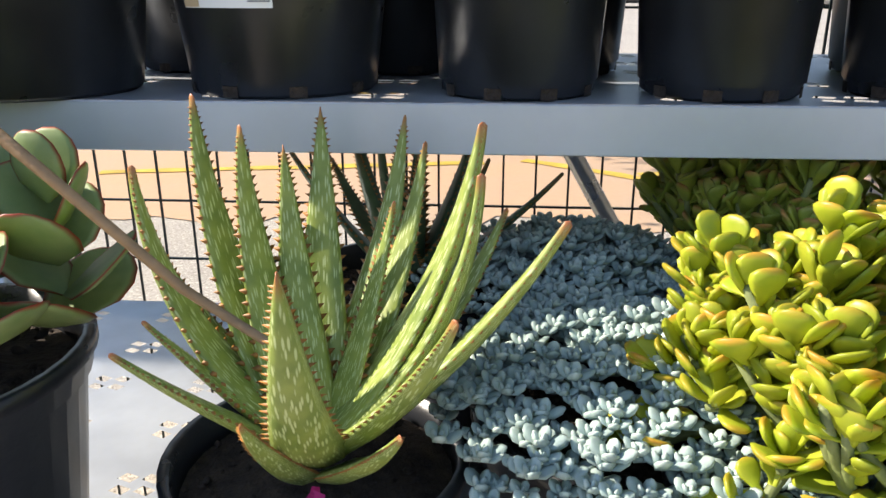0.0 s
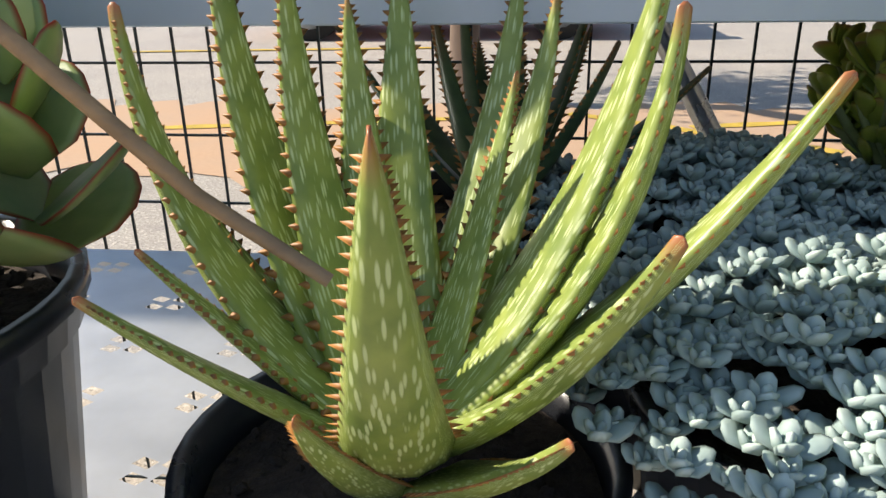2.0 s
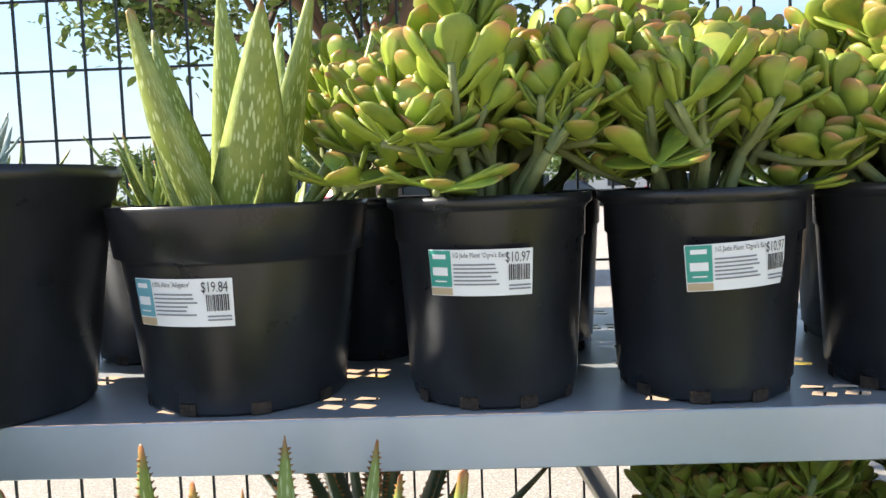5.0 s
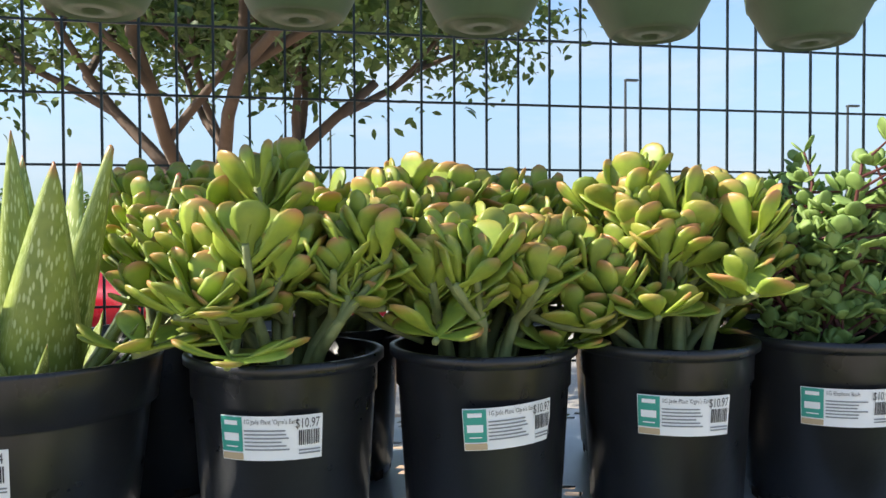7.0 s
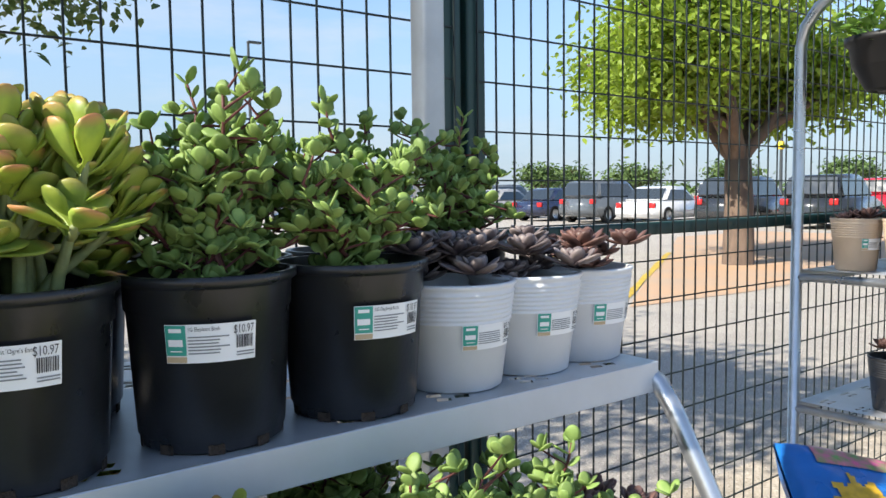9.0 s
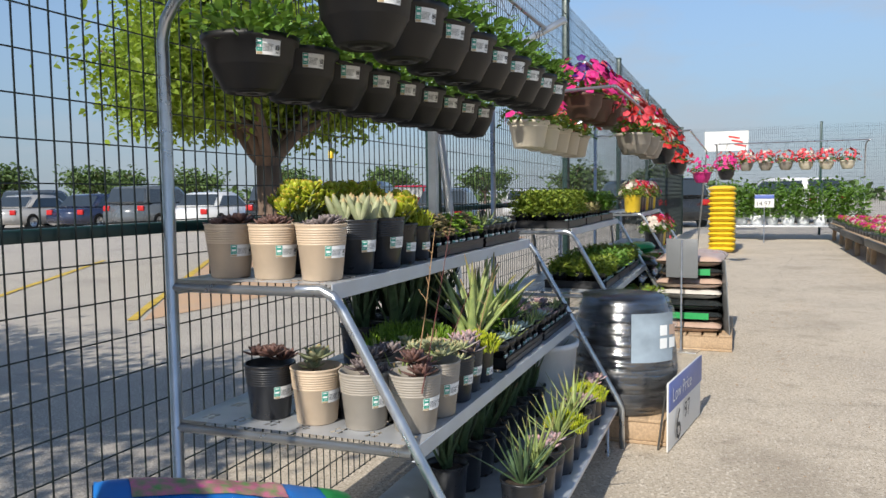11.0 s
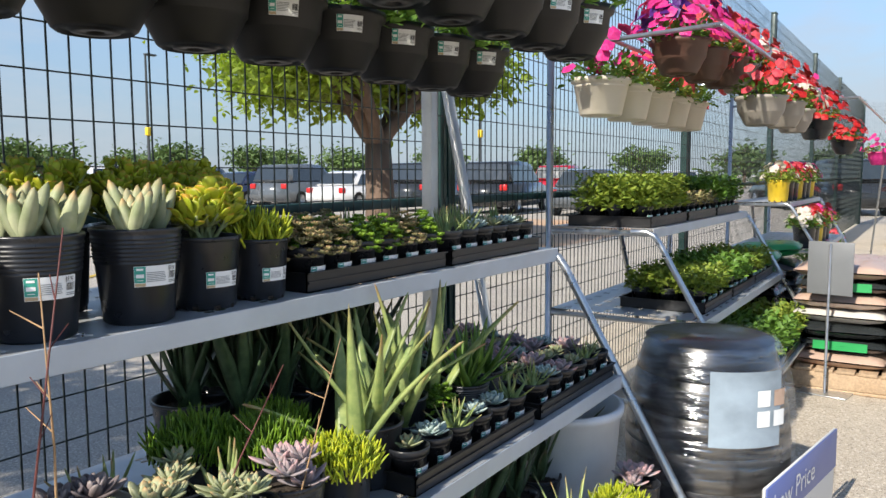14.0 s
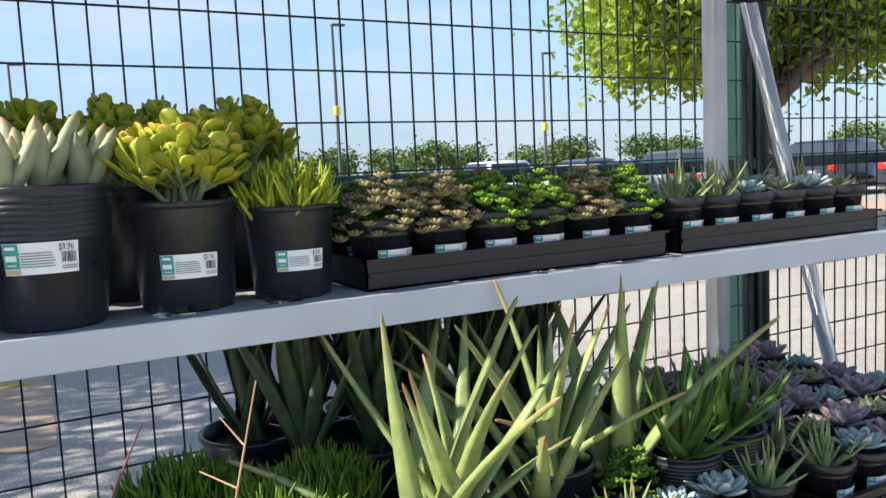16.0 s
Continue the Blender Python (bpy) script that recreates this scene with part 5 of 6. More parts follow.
M_PRINTP = surf("pink_print", (0.65, 0.12, 0.30), 0.35, 0, 0.5, 40, 0.1, 60, col2=(0.1, 0.3, 0.08))


def mix_bag(m, seed, words=True):
    L, W, T = 0.62, 0.40, 0.13
    th = thing("potting_mix_bag", m, "bright blue plastic bag of potting mix with sunflower print", "soil bag", "blue potting mix bags")
    pw = pillow(L, W, T, seed, 72, 48)
    part("bag", cached(("bag", seed), lambda: mesh_of(pw)), M_BAGB, th)
    part("green_end", mesh_of(band_on(pw, 0.62, 0.97, -1, 1, L, W)), M_BAGG, th, "green printed end")
    part("flower_print", mesh_of(band_on(pw, -0.86, -0.30, -0.75, 0.45, L, W, 0.003, True)), M_PETALY, th, "yellow sunflower print")
    part("flower_heart", mesh_of(band_on(pw, -0.66, -0.50, -0.32, 0.04, L, W, 0.005, True)), M_BROWNP, th)
    part("blossom_print", mesh_of(band_on(pw, -0.80, 0.30, 0.58, 0.95, L, W)), M_PRINTP, th, "pink and green blossom print")
    part("name_panel", mesh_of(band_on(pw, -0.25, 0.0, -0.55, 0.15, L, W)), M_PRINTD, th)
    if words:
        for text, s, x, y in (("Potting", 0.10, 0.13, -0.17), ("Moisture", 0.036, 0.055, -0.13)):
            me = word(text, s)
            for vt in me.vertices:
                px, py = x - vt.co.y, y + vt.co.x * 0.9
                u, w = 2 * px / L, 2 * py / W
                t = (max(0, 1 - abs(u) ** 3.2) * max(0, 1 - abs(w) ** 3.2)) ** 0.45
                vt.co = Vector((px, py, T / 2 * t * 1.06 + 0.013))
            part("lettering", me, M_PRINTW, th, "white lettering")
    return th


def pallet(m, w=1.0, d=0.8):
    th = thing("wooden_pallet", m, "weathered wooden pallet on the concrete", "pallet", "pallets")
    for i in range(6):
        part("board", cached(("board", w), lambda: soft_box(w, 0.095, 0.018, 0.003)), M_WOOD, th, "", pose(0, -d / 2 + 0.05 + i * (d - 0.1) / 5, 0.121))
    for i in range(3):
        part("bearer", cached(("bearer", d), lambda: soft_box(0.09, d, 0.09, 0.004)), M_WOOD, th, "", pose(-w / 2 + 0.05 + i * (w - 0.1) / 2, 0, 0.066))
        part("bottom_board", cached(("bboard", d), lambda: soft_box(0.09, d, 0.018, 0.003)), M_WOOD, th, "", pose(-w / 2 + 0.05 + i * (w - 0.1) / 2, 0, 0.0105))
    return th


pallet(pose(2.03, 0.72, 0.004, 0, 0, 4), 0.8, 0.8)
for i, z in enumerate((0.20, 0.31)):
    mix_bag(pose(2.02, 0.74, z, 0, 0, 3 + 5 * i), 3 + i, False)
mix_bag(pose(1.86, 0.58, 0.452, 24, 8, -34), 6, False)
mix_bag(pose(2.15, 0.67, 0.475, 30, 16, -34), 5)

pallet(pose(4.92, 0.30, 0.004), 0.62, 0.56)
BAR = thing("barrel_planter_stack", pose(4.86, 0.27, 0.135), "stack of dark barrel planters wrapped in clear film on a pallet", "planter stack")
BAR.scale = (1.2, 1.2, 0.92)
for i in range(5):
    r = (0.205, 0.222, 0.226, 0.216, 0.196)[i]
    z = i * 0.125
    part("barrel", mesh_of(lathe([(0.01, z + 0.004), (r - 0.006, z - 0.001), (r - 0.0015, z), (r, z + 0.002), ((r + (0.222, 0.226, 0.216, 0.196, 0.168)[i]) / 2 + 0.002, z + 0.062), ((0.222, 0.226, 0.216, 0.196, 0.168)[i], z + 0.1225), ((0.222, 0.226, 0.216, 0.196, 0.168)[i] - 0.0015, z + 0.1245), ((0.222, 0.226, 0.216, 0.196, 0.168)[i] - 0.008, z + 0.1245)], 40)), M_BLACK, BAR)
part("lid", mesh_of(lathe([(0.001, 0.628), (0.165, 0.626), (0.175, 0.618)], 40)), M_TRAY, BAR)


def curved(r, a0, a1, z0, z1):
    v, f = [], []
    for i in range(9):
        a = radians(a0 + (a1 - a0) * i / 8)
        v += [(r * math.cos(a), r * math.sin(a), z0), (r * math.cos(a), r * math.sin(a), z1)]
        if i:
            f.append((2 * i - 2, 2 * i, 2 * i + 1, 2 * i - 1))
    return piece(v, f)


M_FILM = surf("label_film", (0.30, 0.38, 0.46), 0.18, 0, 0.4, 8, 0.6, 18)
part("wrap_label", mesh_of(curved(0.2405, -165, -118, 0.30, 0.56)), M_FILM, BAR, "blue-grey printed wrap label")
for a0, z0, mt in ((-136, 0.44, M_PRINTW), (-136, 0.37, M_PRINTW), (-124, 0.44, M_BAGP), (-124, 0.37, M_PRINTW)):
    part("label_picture", mesh_of(curved(0.2425, a0, a0 + 9, z0, z0 + 0.055)), mt, BAR, "small printed picture")


def cling_film():
    m = bpy.data.materials.new("clear_wrap_film")
    m.use_nodes = True
    nt = m.node_tree
    gl = nt.nodes.new("ShaderNodeBsdfGlossy")
    gl.inputs["Roughness"].default_value, gl.inputs["Color"].default_value = 0.16, (0.9, 0.93, 0.97, 1)
    tr = nt.nodes.new("ShaderNodeBsdfTransparent")
    ms = nt.nodes.new("ShaderNodeMixShader")
    tc, mp, n = nt.nodes.new("ShaderNodeTexCoord"), nt.nodes.new("ShaderNodeMapping"), nt.nodes.new("ShaderNodeTexNoise")
    mp.inputs["Scale"].default_value, mp.inputs["Rotation"].default_value = (4, 4, 22), (0.25, 0.2, 0)
    n.inputs["Scale"].default_value, n.inputs["Detail"].default_value = 1.6, 4
    bp = nt.nodes.new("ShaderNodeBump")
    bp.inputs["Strength"].default_value, bp.inputs["Distance"].default_value = 0.8, 0.02
    r = nt.nodes.new("ShaderNodeMapRange")
    r.inputs["From Min"].default_value, r.inputs["From Max"].default_value, r.inputs["To Min"].default_value, r.inputs["To Max"].default_value = 0.35, 0.7, 0.04, 0.34
    nt.links.new(tc.outputs["Object"], mp.inputs["Vector"])
    nt.links.new(mp.outputs["Vector"], n.inputs["Vector"])
    nt.links.new(n.outputs["Fac"], bp.inputs["Height"])
    nt.links.new(bp.outputs["Normal"], gl.inputs["Normal"])
    nt.links.new(n.outputs["Fac"], r.inputs["Value"])
    nt.links.new(r.outputs["Result"], ms.inputs["Fac"])
    nt.links.new(tr.outputs[0], ms.inputs[1])
    nt.links.new(gl.outputs[0], ms.inputs[2])
    nt.links.new(ms.outputs[0], nt.nodes["Material Output"].inputs["Surface"])
    return m


part("wrap_film", mesh_of(lathe([(0.212, 0.004), (0.236, 0.12), (0.2375, 0.26), (0.2350, 0.38), (0.222, 0.50), (0.196, 0.60), (0.178, 0.632), (0.10, 0.640), (0.002, 0.642)], 48)), cling_film(), BAR, "clear stretch film")
PL = thing("glazed_planter", pose(4.42, 0.62, 0.004), "large white glazed planter with brown lower band", "planter")
part("upper_band", mesh_of(lathe([(0.165, 0.20), (0.19, 0.50), (0.20, 0.505), (0.20, 0.53), (0.185, 0.53), (0.17, 0.40)], 40)), M_WHITEP, PL)
part("lower_band", mesh_of(lathe([(0.01, 0.0), (0.13, 0.0), (0.167, 0.198), (0.150, 0.199)], 40)), M_BROWNP, PL, "brown textured lower band")

M_SIGNB = surf("blue_sign_board", (0.10, 0.15, 0.42), 0.4, 0, 0.1, 6, 0.03, 60)
M_SIGNW = surf("white_sign_board", (0.70, 0.70, 0.68), 0.5, 0, 0.08, 6, 0.03, 60)
M_SIGNG = surf("grey_sign_back", (0.16, 0.17, 0.18), 0.4, 0, 0.1, 6, 0.03, 60)


def board_sign(m, w, top, h, head, texts, name="price_sign"):
    th = thing(name, m, "blue and white price sign standing by the rack", "price sign")
    part("board", soft_box(w, 0.008, h, 0.002), M_SIGNW, th, "", pose(w / 2, 0, top - h / 2))
    if head:
        part("header", soft_box(w, 0.004, head, 0.001), M_SIGNB, th, "blue header panel", pose(w / 2, -0.008, top - head / 2))
    for text, s, x, z, mt in texts:
        me = word(text, s)
        part("lettering", me, mt, th, "", pose(x, -0.0125, z, 90, 0, 0))
    for x in (0.03, w - 0.03):
        part("leg", mesh_of(tube([(x, 0.012, top - 0.02), (x, 0.05, 0.003)], 0.006, 6)), M_SIGNG, th)
    return th


board_sign(pose(4.52, 0.02, 0.004, 0, 0, -9), 0.72, 0.335, 0.33, 0.14, (("Low Price", 0.10, 0.05, 0.262, M_PRINTW), ("6", 0.22, 0.12, 0.09, M_INK), ("97", 0.12, 0.30, 0.13, M_INK)))
TS = thing("tall_sign", pose(6.98, 0.12, 0.004, 0, 0, 80), "grey card sign on a thin metal stand", "sign")
part("card", soft_box(0.24, 0.006, 0.30, 0.002), M_SIGNG, TS, "", pose(0, 0, 0.72))
part("stand", mesh_of(tube([(0, 0.01, 0.003), (0, 0.01, 0.86)], 0.008, 6)), M_PIPE, TS)
part("foot", soft_box(0.26, 0.16, 0.008, 0.002), M_PIPE, TS, "", pose(0, 0, 0.005))
BS = thing("leaning_sign_board", pose(7.05, -0.24, 0.004, -4, 0, 12), "thin grey sign board leaning beside the bag stack", "sign")
part("board", soft_box(0.46, 0.008, 0.70, 0.002), M_SIGNG, BS, "", pose(0.23, 0, 0.352))

# stack of soil bags
pallet(pose(7.50, 0.08, 0.004), 0.95, 0.66)
for i in range(7):
    mt = (M_BAGP, M_BAGK, M_BAGK, M_BAGW, M_BAGP, M_BAGK, M_BAGP)[i]
    th = thing("soil_bag", pose(7.50 + 0.02 * (i % 2), 0.06 + 0.015 * (i % 3), 0.175 + 0.086 * i, 0, 0, 90 + 3 * (i % 3 - 1)), "plastic bag of garden soil lying in a stack", "soil bag", "stacked soil bags")
    pw = pillow(0.50, 0.88, 0.105, 20 + i, 24, 30)
    part("bag", mesh_of(pw), mt, th)
    if i in (1, 5):
        a = Acc()
        a.add(piece([(-0.15, 0.4425, -0.02), (0.13, 0.4425, -0.02), (0.13, 0.436, 0.028), (-0.15, 0.436, 0.028)], [(0, 1, 2, 3)]))
        part("green_band", a.mesh("band"), M_BAGG, th, "green printed band")
for k, (x, y) in enumerate(((7.75, 0.75), (8.35, 0.70))):
    for i in range(6):
        th = thing("soil_bag", pose(x, y, 0.062 + 0.10 * i, 0, 0, 90 + 4 * (i % 2)), "dark plastic bag of compost lying in a pile", "soil bag", "dark compost bags")
        part("bag", cached(("kbag", i % 2), lambda i=i: mesh_of(pillow(0.55, 0.50, 0.125, 40 + i % 2, 20, 20))), M_BAGK, th)
    th = thing("soil_bag", pose(x, y, 0.67 + 0.02 * k, 0, 6, 95), "bright green plastic soil bag on top of the pile", "soil bag", "dark compost bags")
    part("bag", cached("gbag", lambda: mesh_of(pillow(0.5, 0.42, 0.11, 45, 20, 20))), M_BAGG, th)
for i in range(13):
    for j in range(2):
        th = thing("yellow_bag", pose(17.25 + 0.02 * (i % 2), 0.02 + 0.0 * j, 0.075 + 0.10 * i, 0, 0, 90 + 3 * (i % 3 - 1)) if j == 0 else pose(17.95, 0.02, 0.075 + 0.10 * i, 0, 0, 88), "bright yellow plastic bag in a tall stack", "soil bag", "yellow bag stack")
        part("bag", cached("ybag", lambda: mesh_of(pillow(0.52, 0.62, 0.12, 50, 14, 14))), M_YELLOWP, th)

# ---- third rack ----
G3 = "pots on the third rack"


def flat_of_pots(x, y, z, L, W, mt, seed, lab, hb=0.10, n=260, size=0.024):
    tray(x, L, y, y + W, z, 0.05)
    k = 0
    for i in range(int(L / 0.115)):
        for j in range(int(W / 0.125)):
            k += 1
            potted("bushy_potted_plant", (x + 0.06 + 0.115 * i, y + 0.065 + 0.125 * j, z + 0.0032), "small", M_BLACK, [("foliage", "bf%d%d" % (seed, k % 2), lambda k=k: bush(seed + k % 2, 0.066, hb, n, size).mesh("foliage"), mt)], lab, "potted plant", G3, size=1.2, extra=SM("") if j == 0 else None)


flat_of_pots(5.60, 0.71, UZ, 0.58, 0.40, M_BUSHY, 70, "variegated bushy plant in a small black pot", 0.15, 300, 0.028)
flat_of_pots(6.22, 0.71, UZ, 0.58, 0.40, M_OLIVE, 72, "small colourful succulent in a black pot", 0.06, 120)
flat_of_pots(6.84, 0.71, UZ, 0.58, 0.40, M_BUSH, 74, "green leafy plant in a small black pot", 0.13, 260, 0.03)
flat_of_pots(5.75, 0.50, LZ, 0.55, 0.40, M_BUSHY, 76, "yellow-green bushy plant in a small black pot")
flat_of_pots(6.33, 0.50, LZ, 0.55, 0.40, M_BUSH, 78, "green bushy plant in a small black pot")
flat_of_pots(6.91, 0.50, LZ, 0.55, 0.40, M_BUSHY, 76, "yellow-green bushy plant in a small black pot")
BN = thing("low_bench", pose(5.6, 0.25, 0.004), "low metal bench under the rack", "bench")
part("bench_top", soft_box(1.9, 0.55, 0.02, 0.004), M_STEEL, BN, "", pose(0.95, 0.275, 0.24))
for x in (0.05, 1.85):
    for y in (0.04, 0.51):
        part("leg", mesh_of(tube([(x, y, 0.0), (x, y, 0.232)], 0.01, 6)), M_PIPE, BN)
flat_of_pots(5.65, 0.27, 0.255, 0.60, 0.40, M_BUSHY, 80, "yellow-green leafy plant in a small black pot", 0.12, 260, 0.03)
flat_of_pots(6.30, 0.27, 0.255, 0.60, 0.40, M_BUSH, 82, "green leafy plant in a small black pot", 0.12, 260, 0.03)
flat_of_pots(6.92, 0.27, 0.255, 0.55, 0.40, M_BUSHY, 80, "yellow-green leafy plant in a small black pot", 0.12, 260, 0.03)

# ground level of the second rack
BN2 = thing("low_bench", pose(3.0, 0.24, 0.004), "low metal bench under the rack", "bench")
part("bench_top", soft_box(1.45, 0.60, 0.02, 0.004), M_STEEL, BN2, "", pose(0.725, 0.30, 0.21))
for x in (0.05, 1.40):
    for y in (0.04, 0.56):
        part("leg", mesh_of(tube([(x, y, 0.0), (x, y, 0.202)], 0.01, 6)), M_PIPE, BN2)
for i in range(9):
    x = 3.08 + 0.155 * i
    if i in (2, 6, 8):
        potted("potted_rosette_succulent", (x, 0.33, 0.224), "ribbed", M_BLACK, [("rosette_clump", "gros%d" % i, lambda i=i: low_rosettes(i + 60, 4, 0.06, 0.03, oval, 0.45, 18, 0.03), M_PINKY)], "pinkish rosette succulent in a black pot", "potted plant", "pots on the low bench")
    elif i in (4, 7):
        potted("potted_golden_sedum", (x, 0.33, 0.224), "nursery", M_BLACK, [("foliage", "ysedB", lambda: None, M_YSED)], "bright yellow moss-like sedum in a black pot", "potted plant", "pots on the low bench", size=0.8)
    else:
        potted("potted_aloe_vera", (x, 0.33, 0.224), "nursery", M_BLACK, [("foliage", "alw%d" % (i % 2), lambda i=i: spiky(90 + i % 2, 18, 0.24, 0.020, 30, 86, blade, 0.007, (-15, 12), 0.25, 9).mesh("aloe"), M_ALOEV if i % 2 else M_AGAVE)], "tall narrow-leaved aloe in a black pot", "potted plant", "pots on the low bench", size=0.85, rz=40 * i)
    potted("potted_strap_succulent", (x + 0.05, 0.60, 0.224), "nursery", M_BLACK, [("foliage", "strap%d" % (i % 3), lambda: None, M_AGAVE)], "dark green strap-leaved plant in a black pot", "potted plant", "pots on the low bench", size=0.85, rz=30 * i)

# ---- hanging flowers ----


def flowers(name, at, pot, potmat, rail, petals, size, lab, seed, stretch=None, n=46):
    fol = [("foliage", "ffol%d" % (seed % 2), lambda: bush(100 + seed % 2, 0.135, 0.10, 300, 0.030).mesh("foliage"), M_BUSHY if seed % 2 else M_BUSH)]
    for i, mt in enumerate(petals):
        fol.append(("flower_mass", "bl%d_%d_%d" % (seed % 3, i, len(petals)), lambda i=i: blooms(seed % 3 * 7 + i, 0.185, 0.20, max(10, int(n * 1.9) // len(petals) // (1 + i)), 0.052, 0.02).mesh("blooms"), mt))
    th = hanging(name, at, pot, potmat, rail, fol, lab, "hanging flower baskets", size)
    if stretch:
        th.scale = (th.scale[0] * stretch, th.scale[1], th.scale[2])
    return th


for i in range(5):
    flowers("hanging_planter", (5.66 + 0.36 * i, 0.98, 1.525), "windowbox", M_CREAM, 1.885, (M_PINK,) if i < 2 else (M_CORAL,), 1.3, "cream hanging planter with trailing pink flowers", i, 1.25, 12)
for i, (pm, pt) in enumerate(((M_BROWNP, (M_PINK, M_VIOLET)), (M_BROWNP, (M_CORAL, M_PINK)), (M_BROWNP, (M_CORAL, M_PINK)), (M_GREY, (M_CORAL,)), (M_BLACK, (M_RED, M_WHITEF)))):
    flowers("hanging_flower_basket", (5.80 + 0.42 * i, 0.66, 1.705 + 0.01 * i), "basket", pm, 2.025, pt, 1.15, "hanging basket overflowing with bright petunias", i, None, 64)
for i, (x, y, z, pm, pt) in enumerate(((6.45, 0.42, 1.50, M_GREY, (M_CORAL,)), (7.1, 0.42, 1.52, M_GREY, (M_RED,)), (7.7, 0.45, 1.52, M_GREY, (M_WHITEF, M_CORAL)), (8.4, 0.40, 1.50, M_BLACK, (M_RED,)), (9.4, 0.60, 1.70, M_BLACK, (M_PINK,)), (10.2, 0.60, 1.60, M_BLACK, (M_CORAL,)), (11.0, 0.45, 1.45, M_BLACK, (M_RED,)), (12.2, 0.2, 1.35, M_PINK, (M_PINK,)), (13.4, -0.1, 1.4, M_BLACK, (M_PINK, M_PINK)))):
    flowers("hanging_flower_basket", (x, y, z), "basket", pm, z + 0.36, pt, 1.1, "hanging flower basket on its wire", i, None, 40)
for x0, x1, y, leg in ((5.55, 9.3, 0.42, None), (9.3, 13.8, 0.20, 13.8)):
    HB = thing("hanging_bar", pose(0, 0, 0), "galvanised bar for hanging baskets fixed to the racks", "hanging bar", "hanging bars")
    part("bar", mesh_of(tube([(x0, y, 1.87), (x1, y, 1.87)], 0.011, 8)), M_PIPE, HB)
    for x in (x0, x1):
        if x == leg:
            part("leg", mesh_of(tube([(x, y, 1.87), (x, y + 0.15, 0.01)], 0.012, 8)), M_PIPE, HB)
        else:
            part("bracket", mesh_of(tube([(x, y, 1.87), (x, RY, 1.84)], 0.011, 8)), M_PIPE, HB)
# fourth rack flowers
for i in range(12):
    z = UZ if i < 7 else LZ
    x, y = 9.42 + 0.27 * (i % 7), 0.80 if i < 7 else 0.58
    pt = (M_WHITEF, M_RED, M_CORAL, M_PINK, M_RED, M_WHITEF, M_PINK)[i % 7]
    potted("potted_flower", (x, y, z), "nursery", M_BLACK if i % 3 else M_YELLOWP, [("foliage", "ffol%d" % (i % 2), lambda i=i: bush(100 + i % 2, 0.135, 0.10, 300, 0.030).mesh("foliage"), M_BUSH if i % 2 else M_BUSHY), ("flower_mass", "pfl%d" % (i % 3), lambda i=i: blooms(200 + i % 3, 0.13, 0.13, 34, 0.05, 0.03).mesh("blooms"), pt)], "flowering bedding plant in a pot", "potted plant", "flowers on the fourth rack", size=1.15)
for i in range(14):
    x, y = 7.7 + 0.42 * i, 1.00 - 0.02 * (i % 3)
    if x < 8.7 or 9.2 < x < 11.4:
        continue
    potted("potted_flower", (x, 0.75, 0.004), "big", M_BLACK, [("foliage", "tallf%d" % (i % 2), lambda i=i: bush(120 + i % 2, 0.19, 0.34, 420, 0.045).mesh("foliage"), M_BUSH), ("flower_mass", "tfl%d" % (i % 2), lambda i=i: blooms(210 + i % 2, 0.18, 0.30, 16, 0.05, 0.08).mesh("blooms"), (M_RED, M_CORAL, M_PINK)[i % 3])], "tall leafy flowering shrub in a black pot", "potted plant", "shrubs by the fence", size=1.0)

# ---- far end of the yard ----
for i in range(9):
    x, y = 21.7 + 0.25 * (i % 2), 0.0 - 0.36 * i
    th = thing("shrub", pose(x, y, 0.004), "dense green shrub in a white pot", "shrub", "shrubs of the far display")
    part("pot", cached("shp", lambda: mesh_of(lathe([(0.01, 0.36), (0.13, 0.36), (0.17, 0.62), (0.15, 0.62)], 16))), M_WHITEP, th)
    part("foliage", cached(("shf", i % 3), lambda i=i: bush(130 + i % 3, 0.36, 1.0, 700, 0.10).mesh("foliage")), M_BUSH, th, "", pose(0, 0, 0.55))
DB = thing("display_bench", pose(21.75, -1.45, 0.004), "long grey bench with a hoop rail", "bench")
part("bench_top", soft_box(0.7, 3.6, 0.04, 0.01), M_STEEL, DB, "", pose(0, 0, 0.34))
for y in (-1.7, 1.7):
    part("hoop", mesh_of(tube([(0.3, y, 0), (0.3, y, 2.2), (0.2, y, 2.35), (-0.3, y, 2.4)], 0.02, 8)), M_PIPE, DB)
    part("leg", mesh_of(tube([(-0.3, y, 0), (-0.3, y, 0.33)], 0.02, 8)), M_PIPE, DB)
part("hanging_rail", mesh_of(tube([(-0.28, -1.75, 2.4), (-0.28, 1.75, 2.4)], 0.016, 8)), M_PIPE, DB)
for i in range(7):
    flowers("hanging_flower_basket", (21.45, 0.0 - 0.45 * i, 1.72), "basket", M_CREAM if i > 3 else M_GREY, 2.4, (M_CORAL, M_WHITEF), 1.5, "hanging flower basket on the far display", i, None, 30)
FS = thing("price_stand", pose(20.3, -0.85, 0.004), "small blue and white price card on a stand", "price sign")
part("card", soft_box(0.02, 0.42, 0.30, 0.004), M_SIGNW, FS, "", pose(0, 0, 0.98))
part("header", soft_box(0.006, 0.42, 0.09, 0.002), M_SIGNB, FS, "", pose(-0.014, 0, 1.08))
part("price", word("14.97", 0.15), M_INK, FS, "", pose(-0.0125, 0.19, 0.92, 90, 0, -90))
part("stand", mesh_of(tube([(0, 0, 0), (0, 0, 0.84)], 0.012, 6)), M_PIPE, FS)

